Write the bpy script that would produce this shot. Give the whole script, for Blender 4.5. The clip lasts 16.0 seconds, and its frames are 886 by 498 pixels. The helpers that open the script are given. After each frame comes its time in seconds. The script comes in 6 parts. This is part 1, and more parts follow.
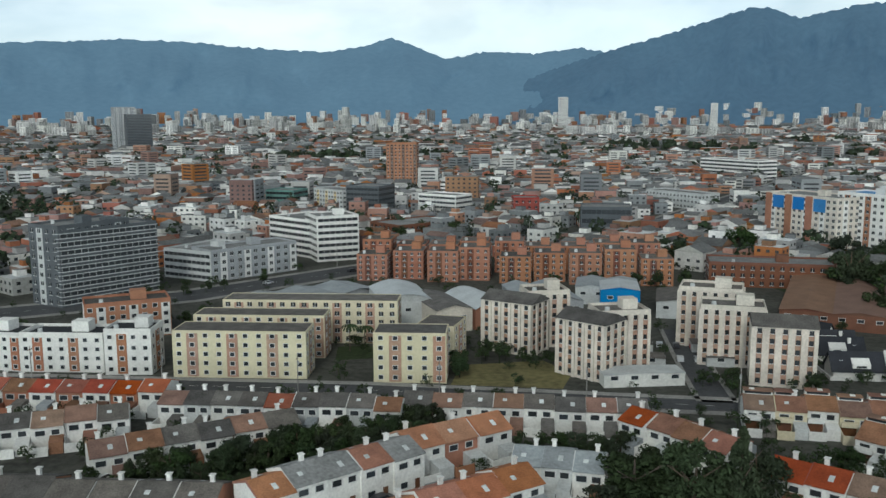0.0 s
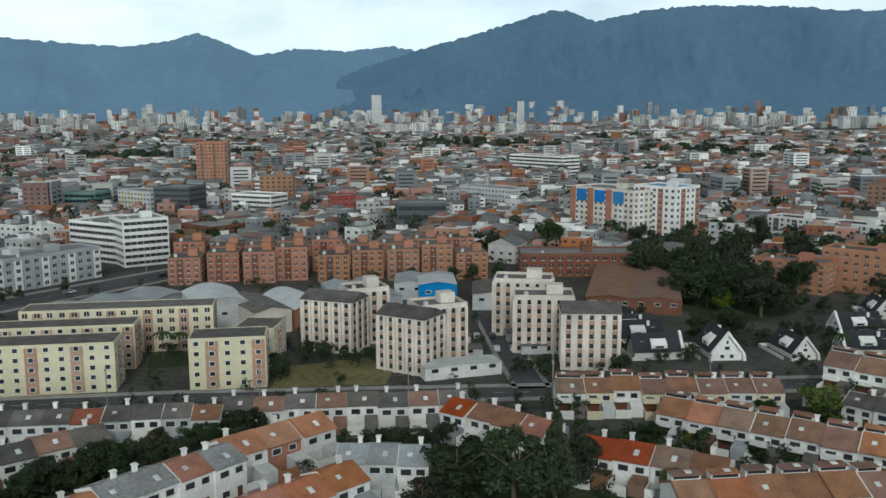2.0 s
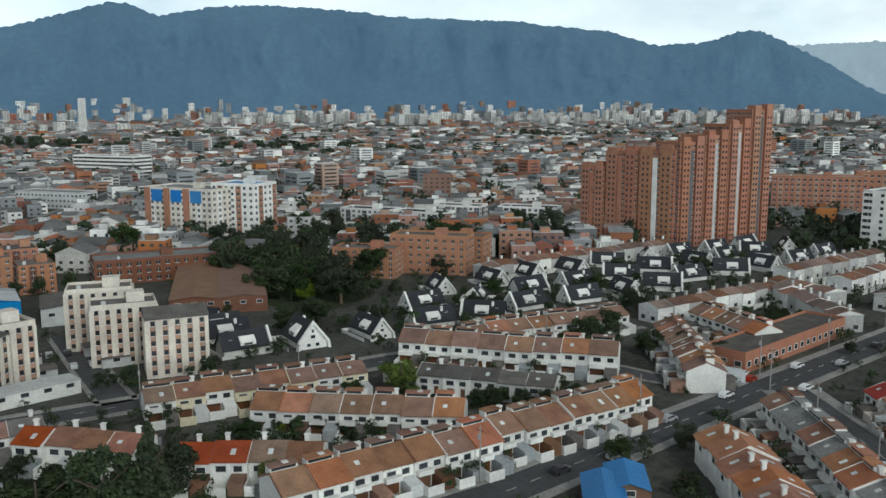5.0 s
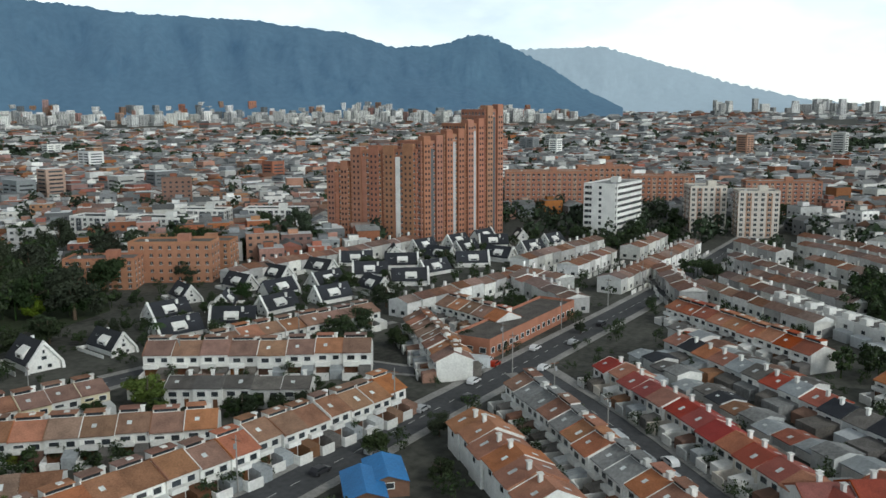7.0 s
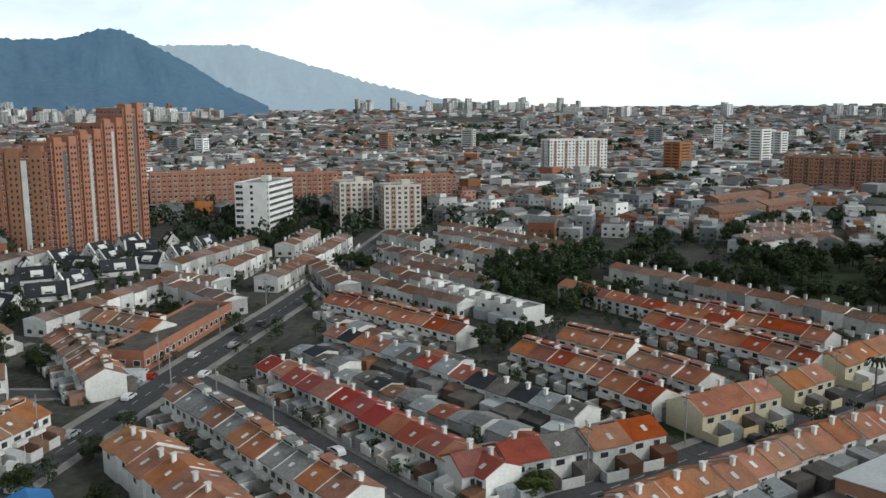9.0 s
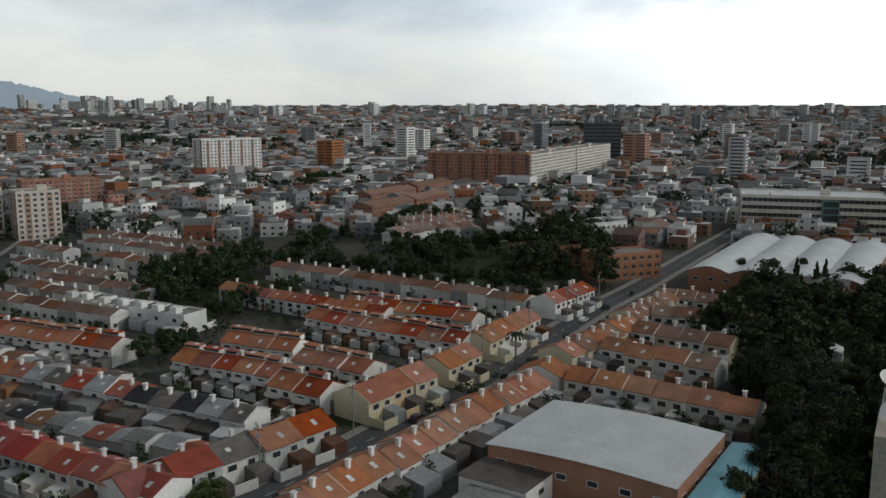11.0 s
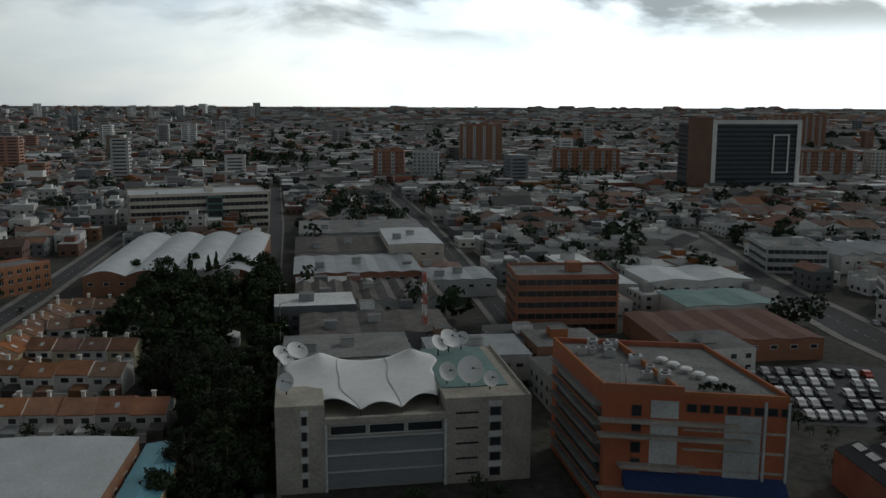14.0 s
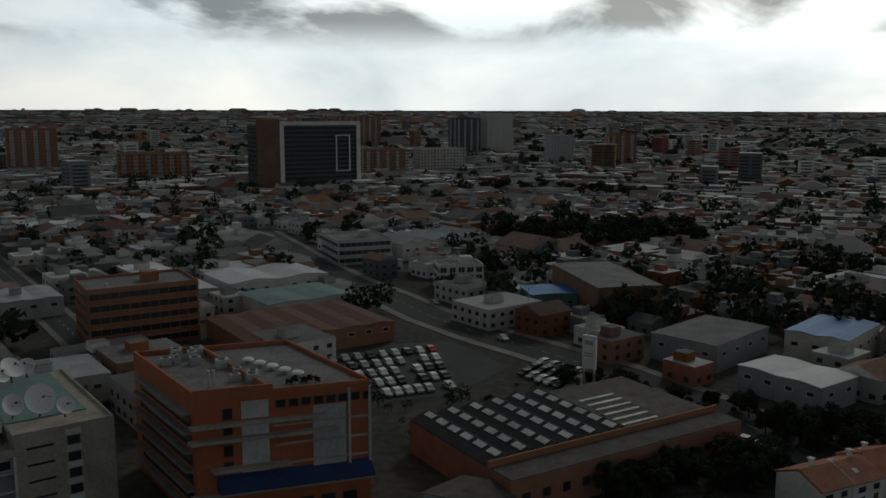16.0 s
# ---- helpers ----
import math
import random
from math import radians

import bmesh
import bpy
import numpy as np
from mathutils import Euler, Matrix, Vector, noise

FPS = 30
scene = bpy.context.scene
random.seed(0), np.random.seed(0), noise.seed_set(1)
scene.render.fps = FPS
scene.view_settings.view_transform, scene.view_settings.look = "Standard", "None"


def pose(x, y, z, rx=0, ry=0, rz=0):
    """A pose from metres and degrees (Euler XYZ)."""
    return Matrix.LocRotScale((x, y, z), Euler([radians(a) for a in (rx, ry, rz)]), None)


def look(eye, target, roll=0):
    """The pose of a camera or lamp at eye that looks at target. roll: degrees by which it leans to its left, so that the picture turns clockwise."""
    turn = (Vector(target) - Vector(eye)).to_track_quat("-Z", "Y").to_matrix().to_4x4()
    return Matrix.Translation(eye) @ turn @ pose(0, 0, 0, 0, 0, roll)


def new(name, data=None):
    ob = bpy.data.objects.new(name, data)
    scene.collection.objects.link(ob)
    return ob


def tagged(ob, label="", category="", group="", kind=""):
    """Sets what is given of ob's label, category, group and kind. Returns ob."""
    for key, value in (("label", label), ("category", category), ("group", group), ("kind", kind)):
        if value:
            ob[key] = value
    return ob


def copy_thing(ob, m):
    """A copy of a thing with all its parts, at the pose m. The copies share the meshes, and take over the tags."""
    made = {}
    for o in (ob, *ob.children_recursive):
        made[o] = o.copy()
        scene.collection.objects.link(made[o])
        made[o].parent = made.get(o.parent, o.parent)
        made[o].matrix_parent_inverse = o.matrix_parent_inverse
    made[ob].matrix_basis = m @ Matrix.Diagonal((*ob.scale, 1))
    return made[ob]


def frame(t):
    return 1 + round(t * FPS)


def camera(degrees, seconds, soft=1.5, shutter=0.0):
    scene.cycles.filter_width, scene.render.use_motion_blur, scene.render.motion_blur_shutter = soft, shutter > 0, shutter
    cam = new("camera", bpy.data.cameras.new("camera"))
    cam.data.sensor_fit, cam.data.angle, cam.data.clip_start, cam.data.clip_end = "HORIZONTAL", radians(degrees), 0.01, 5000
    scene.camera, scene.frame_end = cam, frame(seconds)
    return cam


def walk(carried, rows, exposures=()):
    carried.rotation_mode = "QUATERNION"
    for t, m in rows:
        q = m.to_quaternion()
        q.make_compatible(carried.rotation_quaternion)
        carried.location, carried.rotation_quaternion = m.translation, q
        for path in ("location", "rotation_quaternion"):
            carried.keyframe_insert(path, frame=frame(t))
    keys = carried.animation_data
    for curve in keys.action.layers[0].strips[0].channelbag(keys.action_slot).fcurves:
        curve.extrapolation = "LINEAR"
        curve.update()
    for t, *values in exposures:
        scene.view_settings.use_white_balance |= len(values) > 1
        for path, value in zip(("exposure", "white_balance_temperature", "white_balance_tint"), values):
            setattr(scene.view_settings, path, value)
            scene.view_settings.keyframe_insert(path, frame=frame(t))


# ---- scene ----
cam = camera(53.67, 16.0)
EYE = 65.0
# seconds, yaw, pitch, roll: the aircraft hovers and turns on the spot
PATH = [
    (0, 0.18, -8.62, 0.20),
    (0.5, -2.30, -8.67, 0.21),
    (1, -5.10, -8.70, 0.19),
    (1.5, -8.35, -8.74, 0.24),
    (2, -11.82, -8.80, 0.21),
    (2.5, -15.71, -8.83, 0.25),
    (3, -21.14, -8.89, 0.20),
    (3.5, -24.03, -8.92, 0.23),
    (4, -29.40, -8.97, 0.22),
    (6.5, -50.72, -9.05, 0.21),
    (7, -55.53, -9.07, 0.28),
    (7.5, -60.89, -9.11, 0.26),
    (8, -66.31, -9.16, 0.29),
    (8.5, -72.30, -9.22, 0.31),
    (11, -100.33, -9.40, 0.03),
    (11.5, -106.49, -9.42, -0.06),
    (12, -113.02, -9.41, -0.11),
    (12.5, -119.67, -9.35, -0.22),
    (13, -126.75, -9.32, -0.20),
    (13.5, -131.96, -9.30, -0.20),
    (14, -138.99, -9.29, -0.21),
    (14.5, -145.72, -9.28, -0.24),
    (15, -152.45, -9.22, -0.22),
    (15.5, -159.66, -9.14, -0.16),
    (16, -166.46, -9.07, -0.15),
]
walk(cam, [(t, pose(0, 0, EYE, 90 + pitch, roll, yaw)) for t, yaw, pitch, roll in PATH],
     exposures=[(0.0, -0.38, 6000, 1), (3.5, -0.36, 6000, 1), (7.0, -0.19, 6100, 3), (8.5, -0.12, 6150, 4), (11.0, -0.74, 6350, 8), (13.0, -1.24, 6250, 6), (14.5, -1.74, 6300, 5), (16.0, -2.16, 6420, 5)])

# ---- sky and sun ----
SUN_AZ, SUN_EL = 190.0, 36.0          # compass-wise from +y, degrees
sun_dir = Vector((math.sin(radians(SUN_AZ)) * math.cos(radians(SUN_EL)), math.cos(radians(SUN_AZ)) * math.cos(radians(SUN_EL)), math.sin(radians(SUN_EL))))
world = bpy.data.worlds.new("overcast_sky")
scene.world = world
world.use_nodes = True
wn, wl = world.node_tree.nodes, world.node_tree.links
wn.clear()


def wnode(kind, **kw):
    n = wn.new(kind)
    for k, v in kw.items():
        n.inputs[k].default_value = v
    return n


w_out = wn.new("ShaderNodeOutputWorld")
w_bg = wnode("ShaderNodeBackground", Strength=1.0)
w_co = wn.new("ShaderNodeTexCoord")
w_sky = wn.new("ShaderNodeTexSky")
w_sky.sky_type, w_sky.sun_disc = "NISHITA", False
w_sky.sun_elevation, w_sky.sun_rotation = radians(SUN_EL), radians(SUN_AZ)
w_map = wn.new("ShaderNodeMapping")
w_map.inputs["Scale"].default_value = (1.0, 1.0, 2.6)
w_map.inputs["Location"].default_value = (0.35, 0.2, 1.3)
wl.new(w_co.outputs["Generated"], w_map.inputs["Vector"])
w_noise = wnode("ShaderNodeTexNoise", Scale=2.6, Detail=9.0, Roughness=0.55, Distortion=0.25)
wl.new(w_map.outputs[0], w_noise.inputs["Vector"])
w_ramp = wn.new("ShaderNodeValToRGB")
w_ramp.color_ramp.elements[0].position, w_ramp.color_ramp.elements[0].color = 0.30, (0.50, 0.58, 0.66, 1)
w_ramp.color_ramp.elements[1].position, w_ramp.color_ramp.elements[1].color = 0.60, (1.0, 0.99, 0.96, 1)
e = w_ramp.color_ramp.elements.new(0.47)
e.color = (0.80, 0.84, 0.87, 1)
wl.new(w_noise.outputs["Fac"], w_ramp.inputs["Fac"])
# ragged dark cloud bases that begin a few degrees above the horizon
w_map2 = wn.new("ShaderNodeMapping")
w_map2.inputs["Scale"].default_value = (1.0, 1.0, 2.4)
w_map2.inputs["Location"].default_value = (1.75, 0.4, 0.1)
wl.new(w_co.outputs["Generated"], w_map2.inputs["Vector"])
w_rag = wnode("ShaderNodeTexNoise", Scale=5.5, Detail=12.0, Roughness=0.52, Distortion=0.3)
wl.new(w_map2.outputs[0], w_rag.inputs["Vector"])
w_cut = wnode("ShaderNodeMapRange")
for k, v in (("From Min", 0.50), ("From Max", 0.60), ("To Min", 0.0), ("To Max", 0.74)):
    w_cut.inputs[k].default_value = v
wl.new(w_rag.outputs["Fac"], w_cut.inputs["Value"])
w_alt = wn.new("ShaderNodeSeparateXYZ")
wl.new(w_co.outputs["Generated"], w_alt.inputs[0])
w_low = wnode("ShaderNodeMapRange")
for k, v in (("From Min", 0.056), ("From Max", 0.10), ("To Min", 0.0), ("To Max", 1.0)):
    w_low.inputs[k].default_value = v
w_low.interpolation_type = "SMOOTHSTEP"
wl.new(w_alt.outputs["Z"], w_low.inputs["Value"])
w_both = wn.new("ShaderNodeMath")
w_both.operation = "MULTIPLY"
wl.new(w_cut.outputs[0], w_both.inputs[0])
wl.new(w_low.outputs[0], w_both.inputs[1])
w_back = wnode("ShaderNodeMapRange")
for k, v in (("From Min", 0.18), ("From Max", 0.66), ("To Min", 0.18), ("To Max", 1.0)):
    w_back.inputs[k].default_value = v
w_against = wn.new("ShaderNodeMath")
w_against.operation = "MULTIPLY"
wl.new(w_both.outputs[0], w_against.inputs[0])
wl.new(w_back.outputs[0], w_against.inputs[1])
w_inv = wn.new("ShaderNodeMath")
w_inv.operation = "SUBTRACT"
w_inv.inputs[0].default_value = 1.0
wl.new(w_against.outputs[0], w_inv.inputs[1])
w_base = wn.new("ShaderNodeVectorMath")
w_base.operation = "SCALE"
wl.new(w_ramp.outputs["Color"], w_base.inputs[0])
wl.new(w_inv.outputs[0], w_base.inputs["Scale"])
# brighter cloud towards the hidden sun
w_dot = wn.new("ShaderNodeVectorMath")
w_dot.operation = "DOT_PRODUCT"
w_dot.inputs[1].default_value = sun_dir
wl.new(w_co.outputs["Generated"], w_dot.inputs[0])
wl.new(w_dot.outputs["Value"], w_back.inputs["Value"])
w_glow = wnode("ShaderNodeMapRange")
for k, v in (("From Min", -0.05), ("From Max", 0.95), ("To Min", 1.08), ("To Max", 4.8)):
    w_glow.inputs[k].default_value = v
w_glow.interpolation_type = "SMOOTHSTEP"
wl.new(w_dot.outputs["Value"], w_glow.inputs["Value"])
w_mul = wn.new("ShaderNodeVectorMath")
w_mul.operation = "SCALE"
wl.new(w_base.outputs[0], w_mul.inputs[0])
wl.new(w_glow.outputs[0], w_mul.inputs["Scale"])
w_sk = wn.new("ShaderNodeVectorMath")
w_sk.operation = "SCALE"
w_sk.inputs["Scale"].default_value = 0.05
wl.new(w_sky.outputs["Color"], w_sk.inputs[0])
w_add = wn.new("ShaderNodeVectorMath")
wl.new(w_mul.outputs[0], w_add.inputs[0])
wl.new(w_sk.outputs[0], w_add.inputs[1])
# sky dimmed with height, mostly unseen, to weaken light on the land
w_sep = wn.new("ShaderNodeSeparateXYZ")
wl.new(w_co.outputs["Generated"], w_sep.inputs[0])
w_up = wnode("ShaderNodeMapRange")
for k, v in (("From Min", 0.1), ("From Max", 0.5), ("To Min", 1.0), ("To Max", 0.15)):
    w_up.inputs[k].default_value = v
wl.new(w_sep.outputs["Z"], w_up.inputs["Value"])
w_dim = wn.new("ShaderNodeVectorMath")
w_dim.operation = "SCALE"
wl.new(w_add.outputs[0], w_dim.inputs[0])
wl.new(w_up.outputs[0], w_dim.inputs["Scale"])
wl.new(w_dim.outputs[0], w_bg.inputs["Color"])
wl.new(w_bg.outputs[0], w_out.inputs["Surface"])

sun = new("sun", bpy.data.lights.new("sun", "SUN"))
sun.data.energy, sun.data.angle, sun.data.color = 1.4, radians(9), (1.0, 0.94, 0.86)
sun.matrix_world = look((0, 0, 300), Vector((0, 0, 300)) - sun_dir)


# ---- materials ----
def surf(name, rgb, rough=0.85, vary=0.12, grain=1.2, spots=0.25, bump=0.15, metal=0.0, per="object", hue=0.008, spec=0.3, stripes=None, glow=None):
    """A worn surface: grain and stains at two scales, a tone of its own for each object (or island), relief."""
    m = bpy.data.materials.new(name)
    m.use_nodes = True
    n, l = m.node_tree.nodes, m.node_tree.links
    b = n["Principled BSDF"]
    b.inputs["Roughness"].default_value, b.inputs["Metallic"].default_value = rough, metal
    b.inputs["Specular IOR Level"].default_value = spec
    geo = n.new("ShaderNodeNewGeometry")
    tc = n.new("ShaderNodeTexCoord")
    big, fine = n.new("ShaderNodeTexNoise"), n.new("ShaderNodeTexNoise")
    big.inputs["Scale"].default_value, big.inputs["Detail"].default_value = grain * 0.16, 4
    fine.inputs["Scale"].default_value, fine.inputs["Detail"].default_value = grain * 1.7, 6
    l.new(geo.outputs["Position"], big.inputs["Vector"])
    l.new(geo.outputs["Position"], fine.inputs["Vector"])
    add = n.new("ShaderNodeMath")
    l.new(big.outputs["Fac"], add.inputs[0])
    l.new(fine.outputs["Fac"], add.inputs[1])
    tone = n.new("ShaderNodeMapRange")
    tone.inputs["From Min"].default_value, tone.inputs["From Max"].default_value = 0.7, 1.3
    tone.inputs["To Min"].default_value, tone.inputs["To Max"].default_value = 1 - spots, 1 + spots * 0.6
    l.new(add.outputs[0], tone.inputs["Value"])
    rnd = n.new("ShaderNodeObjectInfo").outputs["Random"] if per == "object" else geo.outputs["Random Per Island"]
    hs = n.new("ShaderNodeHueSaturation")
    hs.inputs["Color"].default_value = (*rgb, 1)
    for sock, mid, amp, k in (("Value", 1.0, vary, 1.0), ("Hue", 0.5, hue, 7.13), ("Saturation", 1.0, vary, 3.7)):
        q = n.new("ShaderNodeMath")
        q.operation = "MULTIPLY"
        q.inputs[1].default_value = k
        l.new(rnd, q.inputs[0])
        fr = n.new("ShaderNodeMath")
        fr.operation = "FRACT"
        l.new(q.outputs[0], fr.inputs[0])
        mr = n.new("ShaderNodeMapRange")
        mr.inputs["To Min"].default_value, mr.inputs["To Max"].default_value = mid - amp, mid + amp
        l.new(fr.outputs[0], mr.inputs["Value"])
        l.new(mr.outputs[0], hs.inputs[sock])
    mul = n.new("ShaderNodeVectorMath")
    mul.operation = "SCALE"
    l.new(hs.outputs[0], mul.inputs[0])
    l.new(tone.outputs[0], mul.inputs["Scale"])
    l.new(mul.outputs[0], b.inputs["Base Color"])
    bp = n.new("ShaderNodeBump")
    bp.inputs["Strength"].default_value, bp.inputs["Distance"].default_value = bump, 0.05
    height = fine.outputs["Fac"]
    if stripes:
        wv = n.new("ShaderNodeTexWave")
        wv.bands_direction = stripes[0]
        wv.inputs["Scale"].default_value = stripes[1]
        wv.inputs["Distortion"].default_value = 0.6
        l.new(tc.outputs["Object"], wv.inputs["Vector"])
        mix = n.new("ShaderNodeMath")
        l.new(wv.outputs["Fac"], mix.inputs[0])
        l.new(fine.outputs["Fac"], mix.inputs[1])
        height = mix.outputs[0]
        bp.inputs["Distance"].default_value = 0.08
    l.new(height, bp.inputs["Height"])
    l.new(bp.outputs[0], b.inputs["Normal"])
    # emission that carries the painted haze of the mountain slopes
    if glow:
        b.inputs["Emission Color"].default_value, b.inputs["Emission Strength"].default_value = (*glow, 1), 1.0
    return m


def glass_mat(name, rgb, rough=0.12):
    m = surf(name, rgb, rough, 0.35, 0.6, 0.2, 0.02, 0.0, spec=0.6)
    return m


M = {
    "white": surf("white_plaster", (0.70, 0.69, 0.655), vary=0.14, spots=0.2),
    "cream": surf("cream_plaster", (0.60, 0.54, 0.38), vary=0.04, spots=0.18),
    "yellow": surf("pale_yellow_plaster", (0.66, 0.52, 0.28), vary=0.08),
    "buff": surf("buff_concrete", (0.62, 0.565, 0.49), vary=0.05, spots=0.25),
    "grey": surf("grey_render", (0.34, 0.35, 0.36), vary=0.12),
    "lightgrey": surf("light_grey_render", (0.50, 0.51, 0.50), vary=0.12),
    "darkgrey": surf("dark_grey_cladding", (0.10, 0.11, 0.12), vary=0.12),
    "brown": surf("brown_infill_panel", (0.22, 0.13, 0.09), vary=0.1),
    "pinkbrown": surf("pinkish_brown_panel", (0.40, 0.25, 0.18), vary=0.1),
    "brick": surf("orange_brick", (0.35, 0.165, 0.10), vary=0.06, grain=2.0, spots=0.22, stripes=("Z", 2.6)),
    "brickvivid": surf("vivid_orange_brick", (0.42, 0.15, 0.07), vary=0.05, grain=2.0, spots=0.2, stripes=("Z", 2.6)),
    "brickdark": surf("dark_red_brick", (0.16, 0.07, 0.045), vary=0.1, grain=2.0, stripes=("Z", 2.6)),
    "clay": surf("weathered_clay_tile", (0.25, 0.14, 0.095), vary=0.2, grain=2.2, spots=0.4, bump=0.5, hue=0.012, stripes=("X", 1.6)),
    "orange": surf("orange_clay_tile", (0.37, 0.16, 0.09), vary=0.14, grain=2.2, spots=0.35, bump=0.5, hue=0.01, stripes=("X", 1.6)),
    "redtile": surf("red_clay_tile", (0.31, 0.085, 0.05), vary=0.2, grain=2.2, spots=0.35, bump=0.5, hue=0.01, stripes=("X", 1.6)),
    "redpaint": surf("red_painted_tile", (0.29, 0.055, 0.04), vary=0.12, grain=2.0, bump=0.5, stripes=("X", 1.6)),
    "fibre": surf("grey_fibre_cement_sheet", (0.135, 0.123, 0.112), vary=0.32, grain=2.0, spots=0.5, bump=0.5, stripes=("X", 1.6)),
    "slate": surf("black_shingle", (0.028, 0.03, 0.036), vary=0.2, grain=2.0, spots=0.35, bump=0.4),
    "zinc": surf("pale_metal_sheet", (0.52, 0.54, 0.55), 0.5, 0.08, 1.0, 0.2, 0.3, 0.0, stripes=("X", 1.2)),
    "zincgrey": surf("grey_metal_sheet", (0.30, 0.32, 0.33), 0.5, 0.15, 1.0, 0.3, 0.3, 0.0, stripes=("X", 1.2)),
    "skylight": surf("dusty_translucent_sheet", (0.62, 0.64, 0.63), 0.4, 0.2, 1.0, 0.35, 0.1),
    "blue": surf("blue_sheet", (0.02, 0.19, 0.48), 0.5, 0.1, 1.0, 0.2, 0.3, stripes=("X", 1.2)),
    "aqua": surf("pale_blue_sheet", (0.16, 0.40, 0.50), 0.5, 0.06, 1.0, 0.2, 0.2, stripes=("X", 1.2)),
    "teal": surf("weathered_green_sheet", (0.13, 0.24, 0.22), 0.6, 0.1, 1.0, 0.3, 0.2, stripes=("X", 1.2)),
    "roofdeck": surf("roofing_felt", (0.24, 0.24, 0.235), 0.9, 0.12, 0.9, 0.4, 0.2),
    "glass": glass_mat("window_glass", (0.035, 0.04, 0.045)),
    "frame": surf("white_window_frame", (0.62, 0.62, 0.6), 0.5, 0.1),
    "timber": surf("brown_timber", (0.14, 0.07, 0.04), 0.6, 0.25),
    "iron": surf("dark_painted_iron", (0.05, 0.05, 0.05), 0.5, 0.2, 3.0),
    "asphalt": surf("asphalt", (0.075, 0.076, 0.08), 0.9, 0.08, 0.5, 0.35, 0.2),
    "paving": surf("concrete_paving", (0.27, 0.26, 0.245), 0.9, 0.08, 1.0, 0.35, 0.2),
    "paint": surf("road_paint", (0.55, 0.55, 0.52), 0.8, 0.1, 3.0, 0.3, 0.05),
    "grass": surf("grass", (0.036, 0.052, 0.02), 1.0, 0.08, 0.5, 0.5, 0.4),
    "drygrass": surf("dry_grass", (0.17, 0.15, 0.06), 1.0, 0.08, 0.3, 0.5, 0.4),
    "leaf": surf("dark_foliage", (0.030, 0.046, 0.018), 0.8, 0.3, 0.7, 0.5, 0.1, hue=0.02),
    "leaflight": surf("yellow_green_foliage", (0.085, 0.11, 0.02), 0.8, 0.2, 0.7, 0.4, 0.1, hue=0.02),
    "bark": surf("bark", (0.10, 0.075, 0.055), 0.95, 0.2, 4.0, 0.4, 0.6),
    "leafmix": surf("mixed_garden_foliage", (0.034, 0.052, 0.02), 0.85, 0.4, 0.7, 0.5, 0.1, per="island", hue=0.025),
    "farwood": surf("distant_foliage", (0.035, 0.05, 0.028), 1.0, 0.35, 0.05, 0.4, 0.0, per="island"),
    "earth": surf("city_ground", (0.072, 0.071, 0.06), 0.95, 0.0, 0.3, 0.6, 0.1),
    "tyre": surf("tyre_rubber", (0.02, 0.02, 0.02), 0.9, 0.1, 3.0),
    "membrane": surf("white_membrane", (0.80, 0.80, 0.79), 0.6, 0.02, 0.6, 0.10, 0.05),
    "concrete": surf("board_marked_concrete", (0.42, 0.385, 0.33), 0.9, 0.04, 1.2, 0.3, 0.3),
    "louvre": surf("blue_grey_louvre", (0.35, 0.37, 0.39), 0.5, 0.04, 1.0, 0.12, 0.1),
    "navy": surf("navy_awning", (0.02, 0.04, 0.14), 0.7, 0.05),
    "signred": surf("red_steel", (0.55, 0.06, 0.03), 0.6, 0.05),
    # slopes with haze painted in: bluish base colour plus emission
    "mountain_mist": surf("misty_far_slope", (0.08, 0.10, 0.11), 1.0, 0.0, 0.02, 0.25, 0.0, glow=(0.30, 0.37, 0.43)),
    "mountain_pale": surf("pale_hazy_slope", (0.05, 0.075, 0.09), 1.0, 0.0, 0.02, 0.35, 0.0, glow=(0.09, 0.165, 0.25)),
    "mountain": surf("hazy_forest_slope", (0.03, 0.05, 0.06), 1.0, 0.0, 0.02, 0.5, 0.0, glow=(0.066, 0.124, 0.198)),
}
for k, rgb in (("car_white", (0.7, 0.7, 0.7)), ("car_silver", (0.4, 0.41, 0.42)), ("car_dark", (0.03, 0.03, 0.035)), ("car_red", (0.35, 0.03, 0.02))):
    M[k] = surf(k + "_paint", rgb, 0.3, 0.15, 1.0, 0.05, 0.0, spec=0.5)
CITY = {
    "wall_brick": surf("city_brick_walls", (0.30, 0.15, 0.10), vary=0.35, grain=0.6, per="island", hue=0.02),
    "wall_pale": surf("city_pale_walls", (0.60, 0.59, 0.56), vary=0.45, grain=0.6, per="island", hue=0.03),
    "wall_grey": surf("city_grey_walls", (0.20, 0.21, 0.215), vary=0.35, grain=0.6, per="island", hue=0.03),
    "roof_grey": surf("city_grey_roofs", (0.17, 0.17, 0.168), vary=0.5, grain=0.5, spots=0.4, per="island"),
    "roof_clay": surf("city_clay_roofs", (0.20, 0.115, 0.085), vary=0.35, grain=0.5, spots=0.4, per="island"),
    "roof_pale": surf("city_pale_roofs", (0.56, 0.57, 0.57), vary=0.35, grain=0.5, spots=0.25, per="island"),
    "glass": surf("city_windows", (0.05, 0.055, 0.06), 0.2, 0.4, 0.6, 0.2, 0.0, per="island", spec=0.5),
}


